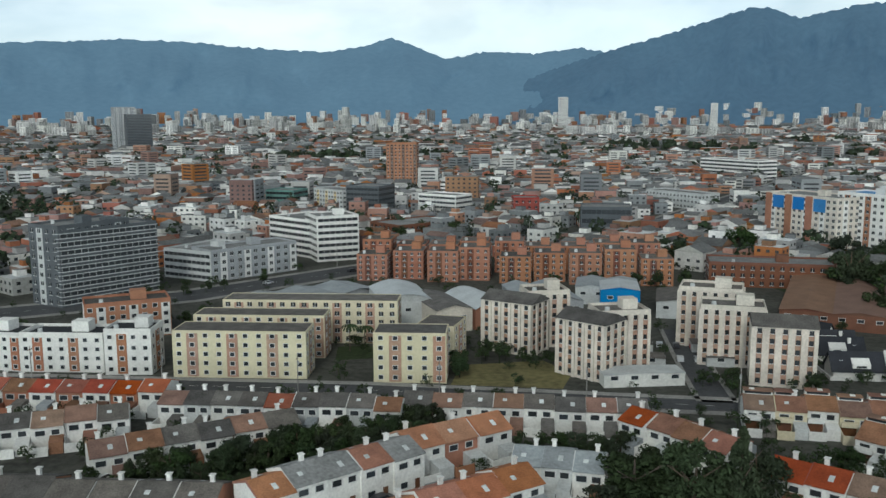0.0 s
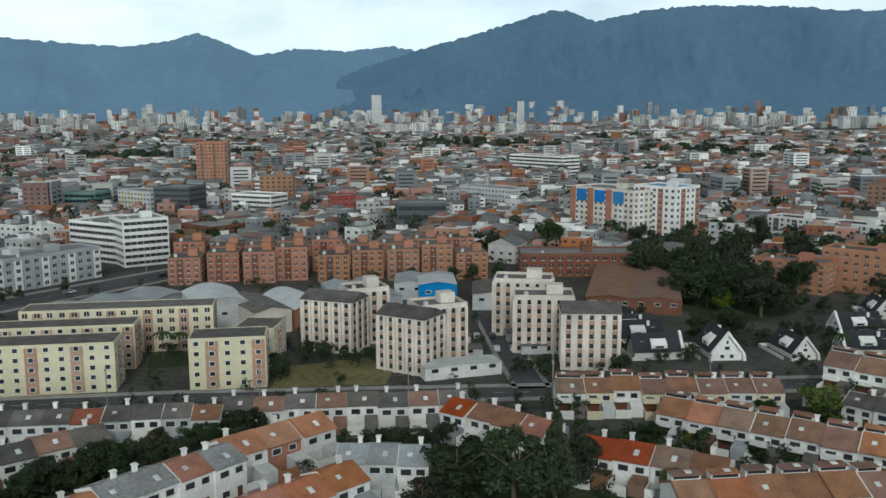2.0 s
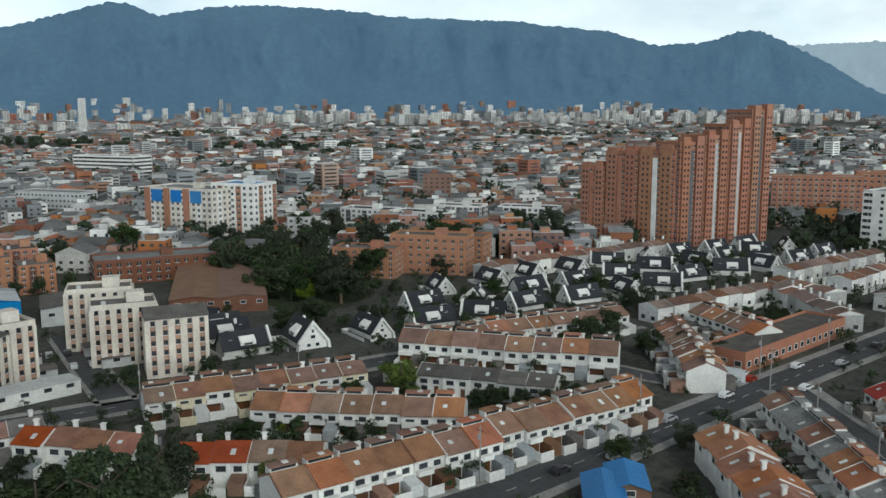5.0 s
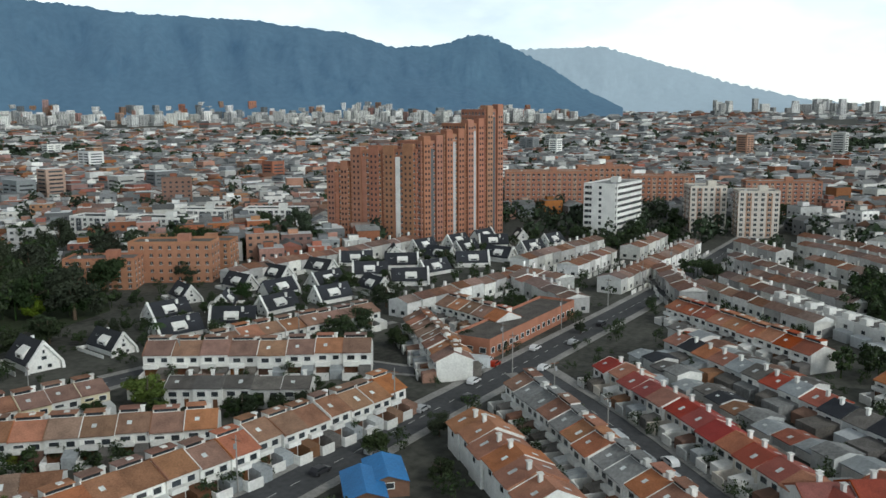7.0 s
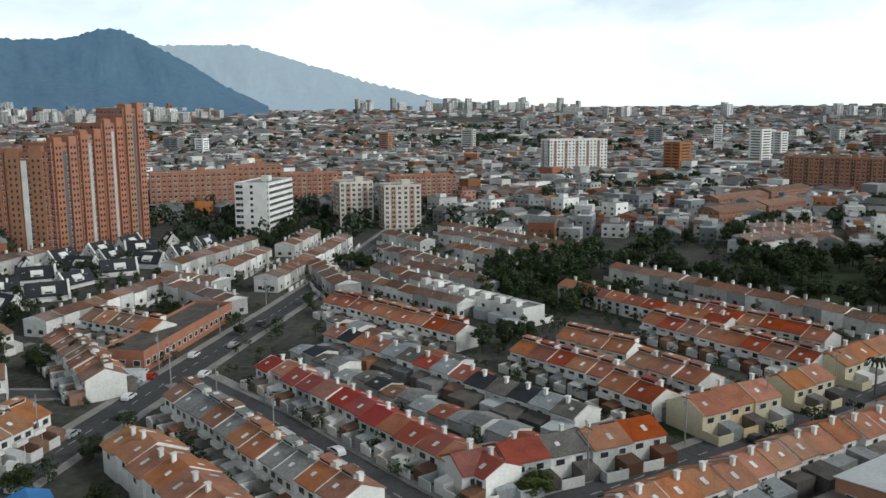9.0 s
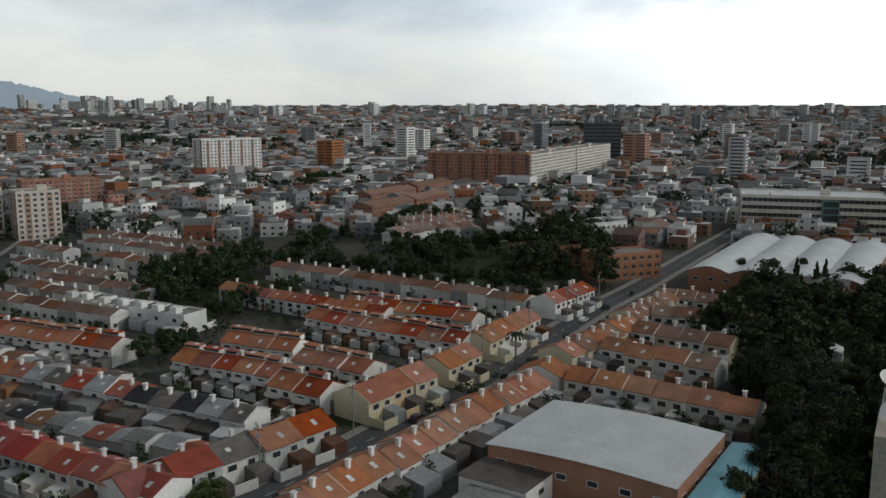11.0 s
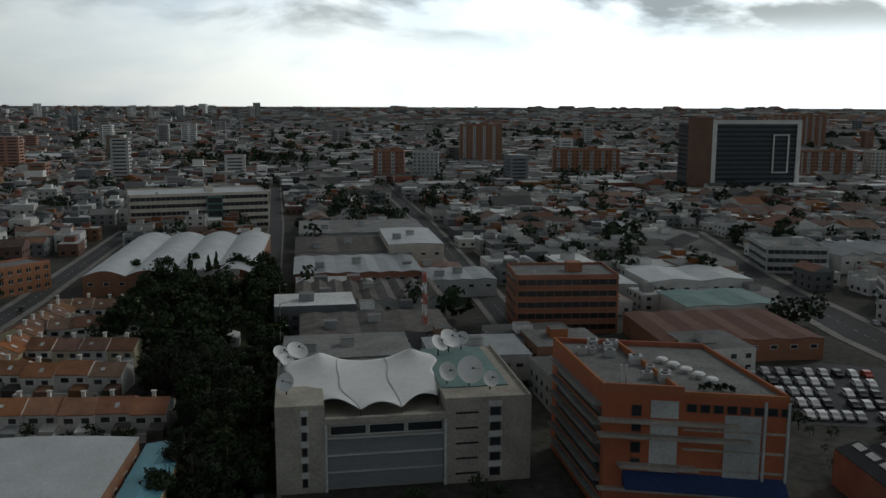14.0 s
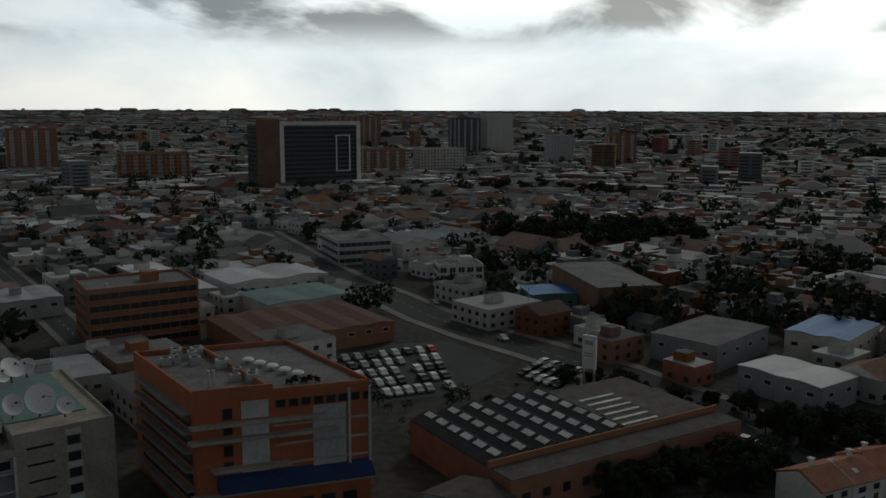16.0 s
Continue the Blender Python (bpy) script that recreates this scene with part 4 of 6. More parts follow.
row((12, 150), (28, 146), 3, 9, 5.0, 6.6, ("fibre", "zincgrey"), ("white", "lightgrey"), "yard")
row((38, 171), (54, 153), 4, 8.5, 5.0, 6.6, ("redtile", "clay"), ("white",), "yard")
row((63, 180), (111, 168), 8, 8.5, 5.0, 6.6, ("clay",), ("white", "cream"), "raised")
row((57, 145), (77, 129), 4, 9, 4.8, 6.6, ("clay", "redtile", "fibre"), ("white",), "yard")


# ---- apartment blocks ----
def cream(a, b, d, h, tag):
    return block("apartment_block", tag, a, b, d, h, 5, "cream", "stripe", 3.1, "fibre", "pinkbrown", (1.35, 1.25), group="cream apartment blocks", head=False, rim=0.25)


cream((-69, 214), (-35, 212), 10, 11.9, "cream five-storey apartment block with pinkish-brown balcony panels")
cream((-18, 209), (0, 208), 10, 12.4, "short cream apartment block with an orange-brown facade stripe")
cream((-69, 233), (-33, 231), 9, 11.6, "weathered cream apartment block with grey-brown balcony panels")
cream((-65, 249), (-14, 246), 10, 12.4, "long cream apartment block facing a lawn")
cream((-8, 226), (2, 223), 12, 10.5, "small cream apartment block beside a warehouse")
for a, b, d, h in (((-133, 224), (-110, 219), 10, 9.4), ((-110, 219), (-88, 218), 10, 9.6), ((-87, 216), (-75, 216), 10, 11.2)):
    block("apartment_block", "white four-storey apartment block with brick stair bays", a, b, d, h, 4, "white", "stripe", 2.8, "slate", "brick", (1.3, 1.2), group="white apartment blocks")
block("apartment_block", "white and orange brick four-storey apartments with dark roof", (-105, 248), (-83, 258), 12, 10.6, 4, "brick", "stripe", 3.0, "fibre", "white", group="brick apartments")
block("apartment_building", "grey nine-storey apartment building with dark balcony bays", (-132, 295), (-108, 324), 16, 26, 9, "darkgrey", "band", roof="roofdeck", ledge="lightgrey")
block("apartment_building", "grey nine-storey apartment wing with white edges", (-146, 303), (-132.2, 295), 30, 27.7, 9, "darkgrey", "stripe", 3.2, "roofdeck", "lightgrey")
block("office_building", "low grey office building with a flat roof", (-116, 355), (-93.3, 342.3), 30, 11.3, 4, "lightgrey", "band", category="office building")
block("office_building", "grey four-storey building with long window bands", (-93, 342), (-64, 370), 16, 12, 4, "grey", "stripe", 3.4, "roofdeck", "white", category="office building")
block("office_building", "white banded six-storey office building", (-86, 423), (-58.4, 397), 24, 17, 6, "white", "band", category="office building")
block("office_building", "white banded office building with a tall blank end", (-58, 390), (-40, 398), 20, 20, 7, "white", "band", category="office building")


def ribbed(parts):
    for a, b, d, h, gable in parts:
        block("apartment_tower", "buff six-storey apartment tower with tall pilasters and brown infill", a, b, d, h, 6, "buff", "rib", 2.6, "fibre", "pinkbrown", group="buff ribbed apartment towers", gable=gable, head=not gable)


ribbed([((10, 240), (23, 231.5), 10, 14.5, True), ((23, 241), (35, 243), 10, 15.6, False), ((28, 217), (38.5, 207.5), 10, 14.5, True), ((38.8, 216), (52, 218), 10, 15.4, False),
        ((66, 244), (82, 238), 11, 16.4, False), ((66.5, 224), (82, 219.5), 11, 15.4, False), ((74, 206), (88, 202), 11, 14.8, True)])


def brick_court():
    rng = random.Random(5)
    for k in range(9):
        for j in range(2):
            x = -36 + k * 14 + rng.uniform(-1, 1)
            hh = 10.4 + (k * 5 + j * 3) % 4 * 0.9
            y = 345 - k * 1.6 + j * 24 + (k % 2) * 5
            block("brick_apartment_block", "orange brick five-storey apartment block with stepped grey roofs", (x, y), (x + 12.2, y - 1.3), 14, hh, 5, "brick", "stripe", 3.0, "fibre", "brickdark", win=(1.1, 1.1), group="orange brick apartment court", rim=0.3)


brick_court()
block("office_building", "glossy black windowless glass hall", (74, 478), (101, 474), 20, 15, 3, "darkgrey", "band", category="office building", head=False)
block("brick_building", "dark brick flat-roofed school building", (101, 332), (146, 322), 18, 8.7, 3, "brickdark", "punch", 3.4, "roofdeck", category="school")
blue_flats = block("apartment_building", "buff and brick apartment building with blue roof panels", (163, 445), (181, 404), 22, 26, 9, "buff", "stripe", 3.4, "roofdeck", "white")
for k in range(3):
    g = Geo()
    g.box(5 + k * 13, 12 + k * 13, -0.4, 0.0, 19.5, 25.6)
    g.make("blue_panel", "blue", blue_flats)
    g = Geo()
    g.box(0.5 + k * 13, 4 + k * 13, -0.9, 0.0, 0.0, 26.4)
    g.make("brick_bay", "brick", blue_flats)
block("apartment_building", "narrow white apartment slab with a blue top", (188, 420), (200, 397), 20, 28, 9, "white", "stripe", 3.4, "blue", "brick")
block("office_building", "long white banded office slab", (275, 950), (312, 878), 26, 19, 5, "white", "band", category="office building")
for a, b in (((263, 417), (276, 388)), ((277, 386), (289, 357)), ((335, 365), (353, 336)), ((312, 395), (326, 370))):
    block("apartment_block", "black and white four-storey apartment block", a, b, 14, 10.4, 4, "white", "stripe", 3.2, "slate", "darkgrey", group="black and white apartments")
for a, b, h in (((203, 285), (221, 259), 15), ((226, 292), (240, 270), 12), ((180, 292), (196, 272), 11)):
    block("brick_apartment_block", "orange brick apartment block among trees", a, b, 13, h, 5, "brick", "punch", 3.4, "fibre", win=(1.2, 1.2), group="brick apartments")

# the stepped brick towers
STEPS = [((338, 305), (340, 291), 36), ((340, 290.5), (342, 272), 44), ((342, 271.5), (344, 252), 45), ((345, 250), (359, 246.5), 49), ((359.5, 246.4), (373, 243), 52), ((373.5, 242.9), (386, 239.5), 57), ((386.5, 239.4), (399, 236), 64)]
for i, (a, b, h) in enumerate(STEPS):
    t = block("apartment_tower", "tall stepped orange brick apartment tower", a, b, 18, h, int(h / 2.7), "brick", "stripe", 2.3, "brick", ("brickdark", "brick", "brick", "pinkbrown", "brown", "brickdark", "brick")[i], win=(1.2, 1.2), group="stepped brick towers")
    w = (Vector(b) - Vector(a)).length
    for k, (u, dw, up, mat) in enumerate(((0.06, 0.3, 2.6, "brick"), (0.62, 0.3, 3.4, "brick"), (0.4, 0.13, -3.0, "white" if i == 2 else "lightgrey" if i in (4, 5) else "brick" if i < 2 else "darkgrey"))):
        g = Geo()
        g.box(w * u, w * (u + dw), (-1.3 if i > 2 else -0.7) if k < 2 else -0.5, 3.0, 0, h + up)
        bay = g.make("projecting_bay", mat, t)
        if k < 2:
            g = Geo()
            for f in range(int(h / 2.7)):
                for c in (0.28, 0.72):
                    x = w * (u + dw * c)
                    g.box(x - 0.45, x + 0.45, -1.36 if i > 2 else -0.76, -1.3 if i > 2 else -0.7, f * 2.7 + 0.9, f * 2.7 + 2.1)
            tagged(g.make("window_grid", "glass", bay), kind="stuff")
white_tower = block("apartment_tower", "white nine-storey block with dark window bands", (406, 174), (440, 175), 18, 27, 9, "white", "band")
g = Geo()
g.box(-0.5, 0.0, 1.0, 13.5, 0, 28.0)
blank = g.make("blank_wall", "white", white_tower)
for k in range(9):
    g = Geo()
    g.box(-0.6, -0.5, 8.2, 9.6, 1.2 + k * 3, 2.6 + k * 3)
    g.make("window", "glass", blank)
for a, b, h in (((450, 152), (460, 136), 24), ((446, 126), (455, 108), 23)):
    block("apartment_tower", "beige apartment tower with brown window columns", a, b, 16, h, 9, "buff", "stripe", 3.0, "roofdeck", "pinkbrown", group="beige towers")
for a, b, h in (((482, 283), (510, 239), 25), ((521, 215), (540, 180), 22.5), ((545, 150), (565, 110), 20), ((522, 252), (540, 222), 27)):
    block("apartment_building", "orange brick eight-storey apartment slab", a, b, 16, h, 8, "brick", "stripe", 3.2, "roofdeck", "pinkbrown", win=(1.5, 1.3), group="brick slabs")
block("commercial_building", "single-storey brick shop row with grey sheet roofs", (190, 116), (246, 119), 12, 4.6, 1, "brick", "punch", 3.5, "fibre", win=(2.0, 1.6), category="shop", head=False)

# south and west
hospital = block("hospital", "long building with a pale metal roof and window bands", (408, -228), (375, -290), 36, 19, 5, "buff", "band", category="university building", roof="zinc")
g = Geo()
g.box(38, 46, -2.2, 0, 0, 18.0)
tower = g.make("stair_tower", "teal", hospital)
for k in range(5):
    g = Geo()
    g.box(38.5, 45.5, -2.3, -2.2, 1.2 + k * 3.4, 3.9 + k * 3.4)
    g.make("glazing", "glass", tower)
for k in range(2):
    g = Geo()
    g.box(0.3, 37, -0.5, 0, 2.6 + k * 3.8, 4.2 + k * 3.8)
    g.make("brick_band", "brick", hospital)
for a, b, h, m in (((682, -112), (645, -184), 27, "brick"), ((645, -186), (735, -252), 26, "buff"), ((737, -254), (819, -316), 26, "buff")):
    block("apartment_building", "long ten-storey apartment slab with regular windows", a, b, 18, h, 10, m, "stripe", 3.4, "roofdeck", "brickdark" if m == "brick" else "white", group="long slabs")
block("office_tower", "black glass office cube", (912, -322), (900, -359), 40, 44, 11, "darkgrey", "band", category="office tower")
block("apartment_tower", "white twelve-storey residential tower", (791, 69), (819, 19), 20, 34, 12, "white", "stripe", 3.4, "roofdeck", "pinkbrown")
block("office_tower", "dark glass office slab framed in white", (302, -638), (241, -702), 25, 51, 14, "darkgrey", "band", category="office tower")
for a, b, h, m in (((630, -753), (595, -785), 44, "brick"), ((545, -535), (525, -552), 26, "brick"), ((517, -555), (500, -569), 25, "lightgrey"), ((459, -684), (410, -721), 25, "brick"), ((270, -1197), (240, -1225), 52, "darkgrey"), ((232, -1232), (200, -1262), 58, "white"),
                   ((560, -1300), (510, -1340), 50, "brick"), ((500, -1345), (440, -1390), 52, "brick"), ((278, -821), (240, -850), 25, "brick"), ((230, -858), (190, -888), 25, "buff"), ((120, -1050), (95, -1065), 34, "lightgrey"), ((50, -1000), (20, -1010), 38, "brick")):
    block("apartment_tower", "distant %s apartment tower" % TONE.get(m, "dark"), a, b, 20, h, int(h / 2.9), m, "stripe", 3.4, "roofdeck", "lightgrey", group="far towers")
block("office_building", "brick office building with dark window bands", (145, -199), (124, -220), 20, 16.5, 5, "brick", "band", category="office building")
block("house_block", "white three-storey building with square window grid", (74, -302), (59, -309), 12, 8.5, 3, "white", "punch", 3.0, "roofdeck", win=(2.2, 1.8), category="building")
block("office_building", "white framed showroom with dark glass", (127, -341), (108, -355), 26, 10, 3, "lightgrey", "band", category="warehouse")


# landmarks further out
for name, label, a, b, d, h, m, st, acc in (
        ("apartment_tower", "stepped orange brick apartment tower in the middle distance", (-55, 811), (-27, 809), 22, 40, "brick", "stripe", "brown"),
        ("office_tower", "dark twin office tower with a pale edge", (-640, 1710), (-606, 1730), 40, 84, "grey", "stripe", "lightgrey"),
        ("office_tower", "dark glass office tower", (-592, 1640), (-552, 1660), 40, 70, "darkgrey", "band", "grey"),
        ("office_building", "blue-grey glass office building", (-65, 568), (-43, 558), 22, 20, "darkgrey", "band", "grey"),
        ("office_building", "white banded office building with green glass", (-18, 566), (6, 548), 18, 15, "white", "band", "teal"),
        ("commercial_building", "bright red fronted commercial building", (42, 543), (58, 543), 18, 14, "redpaint", "punch", "brick"),
        ("office_building", "teal glass commercial building", (-127, 615), (-106, 607), 20, 13.6, "teal", "band", "grey"),
        ("office_building", "pale office building with tan side", (-93, 615), (-70, 590), 18, 15, "lightgrey", "stripe", "yellow"),
        ("shopping_hall", "large reddish-brown roofed hall", (-24, 445), (6, 470), 26, 9, "brickdark", "punch", "brick"),
        ("apartment_block", "light grey apartment block beside the avenue", (148, 648), (176, 602), 18, 10.6, "lightgrey", "punch", "grey"),
        ("brick_apartment_block", "orange brick walk-up block beside the park", (302, -113), (307, -140), 12, 9.5, "brick", "punch", "brown"),
        ("apartment_block", "white stepped apartment block", (376, -136), (385, -158), 16, 10.4, "white", "stripe", "buff"),
        ("office_tower", "slim white tower at the foot of the hills", (415, 3270), (450, 3265), 30, 132, "white", "band", "grey"),
        ("office_tower", "slim pale tower catching the light", (744, 2490), (762, 2485), 20, 98, "white", "band", "grey")):
    block(name, label, a, b, d, h, max(2, int(h / 2.9)), m, st, 3.3, "roofdeck", acc, category="building", head=False)
for k, (a, b, d, h) in enumerate((((480, -48), (512, -76), 14, 9), ((516, -78), (550, -104), 14, 9), ((546, -54), (584, -88), 14, 9), ((588, -90), (622, -120), 14, 10), ((330, -92), (335, -118), 13, 8))):
    block("brick_apartment_block", "orange brick three-storey walk-up flats", a, b, d, h, 3, "brick", "punch", 3.3, "clay", win=(1.3, 1.2), group="brick walk-up flats", head=False, gable=k < 4)
for k in range(4):
    a = (398 + k * 17, -47 - k * 3)
    row(a, (a[0] + 34, a[1] - 44), 9, 8.5, 5.4, 7.2, ("clay", "orange"), ("brick",), "plain", 0.3)
for a, b, d, h, roof in (((824, 18), (812, -34), 34, 6, "zinc"), ((747, -34), (740, -66), 24, 7, "zincgrey"), ((926, -84), (913, -152), 40, 7, "zinc"), ((972, -388), (955, -478), 90, 7, "zinc")):
    block("warehouse", "long low pale hall with a metal roof", a, b, d, h, 2, "lightgrey", "band", roof=roof, category="warehouse", group="low pale halls", head=False)


# ---- chalets with black roofs ----
CHALET = []


def chalet(x, y, turn):
    m = pose(x, y, 0, 0, 0, turn) @ Matrix.Diagonal((0.8, 1.0, 0.8, 1))
    keep((x - 3, y), (x + 3, y), 12, 6)
    if CHALET:
        return copy_thing(CHALET[0], m)
    o = tagged(new("chalet"), "white gabled chalet with a steep black shingle roof", "house", "black-roofed chalets")
    g = Geo()
    g.prism([(-5, 0), (5, 0), (5, 3.0), (0, 9.2), (-5, 3.0)], -6.5, 6.5, "y")
    g.make("wall", "white", o)
    for s in (-1, 1):
        g = Geo()
        g.prism([(s * 5.6, 2.3), (s * 5.6, 2.6), (0.02 * s, 9.5), (0.02 * s, 9.22)], -6.4, 7.0, "y")
        g.make("roof_slope", "slate", o)
    g = Geo()
    g.prism([(-6.3, 0), (-5.2, 0), (-5.0, 2.6), (0, 8.8), (5.0, 2.6), (5.2, 0), (6.3, 0), (5.9, 2.6), (0, 10.1), (-5.9, 2.6)], -7.3, -6.55, "y")
    g.make("gable_frame", "white", o)
    for s in (-1, 1):
        g = Geo()
        g.prism([(s * 1.9, 6.9), (s * 4.7, 3.4), (s * 4.7, 5.3), (s * 1.9, 7.3)], -2.6, 1.8, "y")
        g.make("dormer", "white", o)
        r = 90 if s > 0 else -90
        window_on(o, 2.6, 1.1, pose(s * 4.7, -0.4, 3.8, 0, 0, r))
        window_on(o, 0.9, 0.9, pose(s * 2.65, 4.2, 6.22, -51, 0, r))
    for x0, z, ww in ((-1.6, 0.8, 1.5), (1.6, 0.8, 1.5), (0, 3.6, 1.8), (0, 5.6, 0.9)):
        window_on(o, ww, 1.3, pose(x0, -6.5, z))
    g = Geo()
    g.box(1.2, 2.1, 2.5, 3.3, 5.0, 9.2)
    g.make("chimney", "white", o)
    g = Geo()
    V = [(-9, -6), (-9, 8), (9, 8), (9, 7.8), (-8.8, 7.8), (-8.8, -6)]
    obj("garden_wall", [(a, b, 0) for a, b in V] + [(a, b, 1.5) for a, b in V], [(i, (i + 1) % 6, 6 + (i + 1) % 6, 6 + i) for i in range(6)] + [(6, 7, 10, 11), (7, 8, 9, 10)], "white", parent=o)
    o.matrix_basis = m
    CHALET.append(o)
    return o


def chalets(pts, gap, off, seed):
    rng = random.Random(seed)
    for a, b in zip(pts, pts[1:]):
        a, b = Vector(a), Vector(b)
        n = max(1, round((b - a).length / gap))
        for i in range(n):
            p = a + (b - a) * ((i + 0.5) / n)
            chalet(p.x + rng.uniform(-2, 2), p.y + off + rng.uniform(-3, 3), rng.choice((-95, -8, -50, -102, 85, -20, -140, -5, 40)))


chalets([(112, 210), (210, 201), (337, 193), (385, 190)], 21, 0, 1)
chalets([(160, 219), (252, 215), (390, 206)], 22, 4, 2)
chalets([(185, 238), (313, 231), (380, 226)], 22, 5, 3)
chalets([(107, 258), (106, 234), (104, 208)], 15, 0, 4)
row((222, 252), (330, 244), 16, 9, 5.0, 7.0, ("redtile", "orange"), ("white",), "plain")


# ---- sheds and warehouses ----
def shed(name, label, a, b, d, h, rise, wall, roof, curve=True, category="warehouse", bays=1, z=0.0):
    """A hall whose front runs from a to b; vaulted or pitched roofs side by side across it."""
    a, b = Vector(a), Vector(b)
    w = (b - a).length
    t = (b - a) / w
    mid = Vector((-t.y, t.x)) * (d / 2)
    keep(a + mid, b + mid, d / 2 + 2, d / 2 + 1)
    o = thing(name, a.x, a.y, z, math.degrees(math.atan2(t.y, t.x)), label, category)
    g = Geo()
    g.box(0, w, 0, d, -0.5, h)
    g.make("wall", wall, o)
    n = 10 if curve else 2
    for k in range(bays):
        x0, x1 = w * k / bays, w * (k + 1) / bays
        prof = [(x0 - 0.2 + (x1 - x0 + 0.2) * i / n, h + 0.05 + rise * (math.sin(math.pi * i / n) if curve else 1 - abs(2 * i / n - 1))) for i in range(n + 1)]
        g = Geo()
        g.prism(prof + [(u, q + 0.12) for u, q in prof[::-1]], -0.5, d + 0.5, "y")
        g.make("roof", roof, o)
        g = Geo()
        g.prism([(prof[0][0] + 0.2, h)] + [(u, q) for u, q in prof[1:-1]] + [(prof[-1][0], h)], 0.02, 0.3, "y")
        g.make("gable", wall, o)
    nwin = max(1, int(w / 5))
    for i in range(nwin):
        window_on(o, 2.0, 1.2, pose((i + 0.5) * w / nwin, 0, h * 0.55))
    for i in range(max(1, int(d / 6))):
        window_on(o, 2.0, 1.2, pose(w, (i + 0.5) * d / max(1, int(d / 6)), h * 0.55, 0, 0, 90))
    return o


shed("warehouse", "pale barrel-vaulted warehouse beside the cream blocks", (-20, 268), (-4, 272), 26, 7.5, 2.2, "lightgrey", "zinc")
shed("warehouse", "grey sheet-roofed warehouse with buff walls", (-3, 258), (8, 262), 26, 7, 1.4, "buff", "fibre", False)
shed("warehouse", "white ribbed vault warehouse", (9, 262), (22, 268), 24, 6.5, 2.4, "brick", "zinc")
shed("warehouse", "long grey warehouse behind the towers", (24, 272), (44, 275), 30, 6.5, 1.4, "grey", "zincgrey", False, bays=2)
shed("warehouse", "white shed with a blue wall", (52, 290), (65, 288), 16, 7, 1.0, "blue", "zinc", False)
shed("warehouse", "long pale workshop beside the blue wall", (45, 300), (66, 296), 18, 6, 1.0, "lightgrey", "zincgrey", False, bays=2)
shed("warehouse", "pale low workshop with flat sheets", (68, 278), (92, 272), 22, 5.5, 0.8, "lightgrey", "fibre", False, bays=2)
shed("warehouse", "dark sheet-roofed workshop along the avenue", (-58, 272), (-24, 300), 18, 5.5, 1.2, "grey", "zincgrey", False, bays=3)
shed("market_hall", "wide dark brown flat-pitched hall roof", (104, 268), (132, 255), 66, 5.0, 0.9, "brickdark", "brown", False, category="hall", bays=2)
shed("sports_hall", "broad white roofed hall with brick walls", (139.8, -33.3), (117.0, -57.6), 26, 7.2, 0.7, "brick", "zinc", category="hall")
shed("side_hall", "narrow annex with a pale blue sheet roof", (116.0, -58.6), (111.5, -63.5), 27, 5.5, 0.5, "yellow", "aqua", False, category="annex")
shed("gatehouse", "pale blue roofed front annex", (119, -43), (108, -56), 4, 3.4, 0.2, "brick", "aqua", False, category="annex")
shed("flat_house", "grey low roofs with white parapets", (134, -27), (125, -36), 10, 4.6, 0.08, "white", "fibre", False, category="house")
shed("flat_house", "low flat grey roof with a white edge", (124, -22), (116, -31), 9, 3.8, 0.08, "white", "roofdeck", False, category="house")
shed("factory", "row of white vaulted factory roofs", (284, -140), (246, -183), 92, 7.0, 2.0, "brick", "zinc", category="factory", bays=4)
for x, y, w, d, h, wall, roof, bays, rise, words in (
        (153, -121, 30, 20, 8.0, "grey", "roofdeck", 2, 0.15, "grey workshop with flat patched roofs"), (131, -147, 24, 18, 7.0, "lightgrey", "zincgrey", 1, 0.3, "low grey annex with a flat sheet roof"),
        (171, -141, 40, 24, 6.2, "grey", "fibre", 5, 0.5, "grey workshop with many shallow sheet roofs"), (202, -165, 46, 30, 6.0, "lightgrey", "fibre", 9, 1.3, "workshop with a zigzag of corrugated roofs"),
        (238, -194, 46, 36, 6.2, "brick", "zincgrey", 6, 0.5, "brick workshop with shallow grey roofs"), (270, -221, 44, 44, 6.6, "lightgrey", "fibre", 5, 0.5, "long grey hall with sheet roofs"),
        (243, -247, 22, 46, 10.0, "buff", "zinc", 1, 0.5, "tall pale hall with a white roof"), (312, -258, 60, 46, 6.4, "grey", "roofdeck", 4, 0.3, "broad low hall with felt roofs"),
        (222, -228, 26, 12, 5.0, "brick", "clay", 2, 0.9, "small brick workshop with clay roofs"), (196, -218, 24, 22, 6.0, "lightgrey", "zincgrey", 3, 0.4, "grey workshop beside a side street")):
    shed("workshop", words, (x, y), (x - w * 0.643, y - w * 0.766), d, h, rise, wall, roof, False, bays=bays)
    for k in range(2):
        q = Vector((x, y)) + Vector((-0.643, -0.766)) * w * (0.2 + 0.3 * k) + Vector((0.766, -0.643)) * d * (0.3 + 0.2 * (k % 2))
        o = thing("roof_hut", q.x, q.y, h + rise * 0.5, -130, "small plastered rooftop hut with a flat slab", "roof hut", "rooftop huts")
        g = Geo()
        g.box(-1.6, 1.6, -1.3, 1.3, -0.4 - rise, 2.0)
        g.make("wall", ("grey", "lightgrey", "buff")[k], o)
        g = Geo()
        g.box(-1.8, 1.8, -1.5, 1.5, 2.0, 2.16)
        g.make("slab", "roofdeck", o)
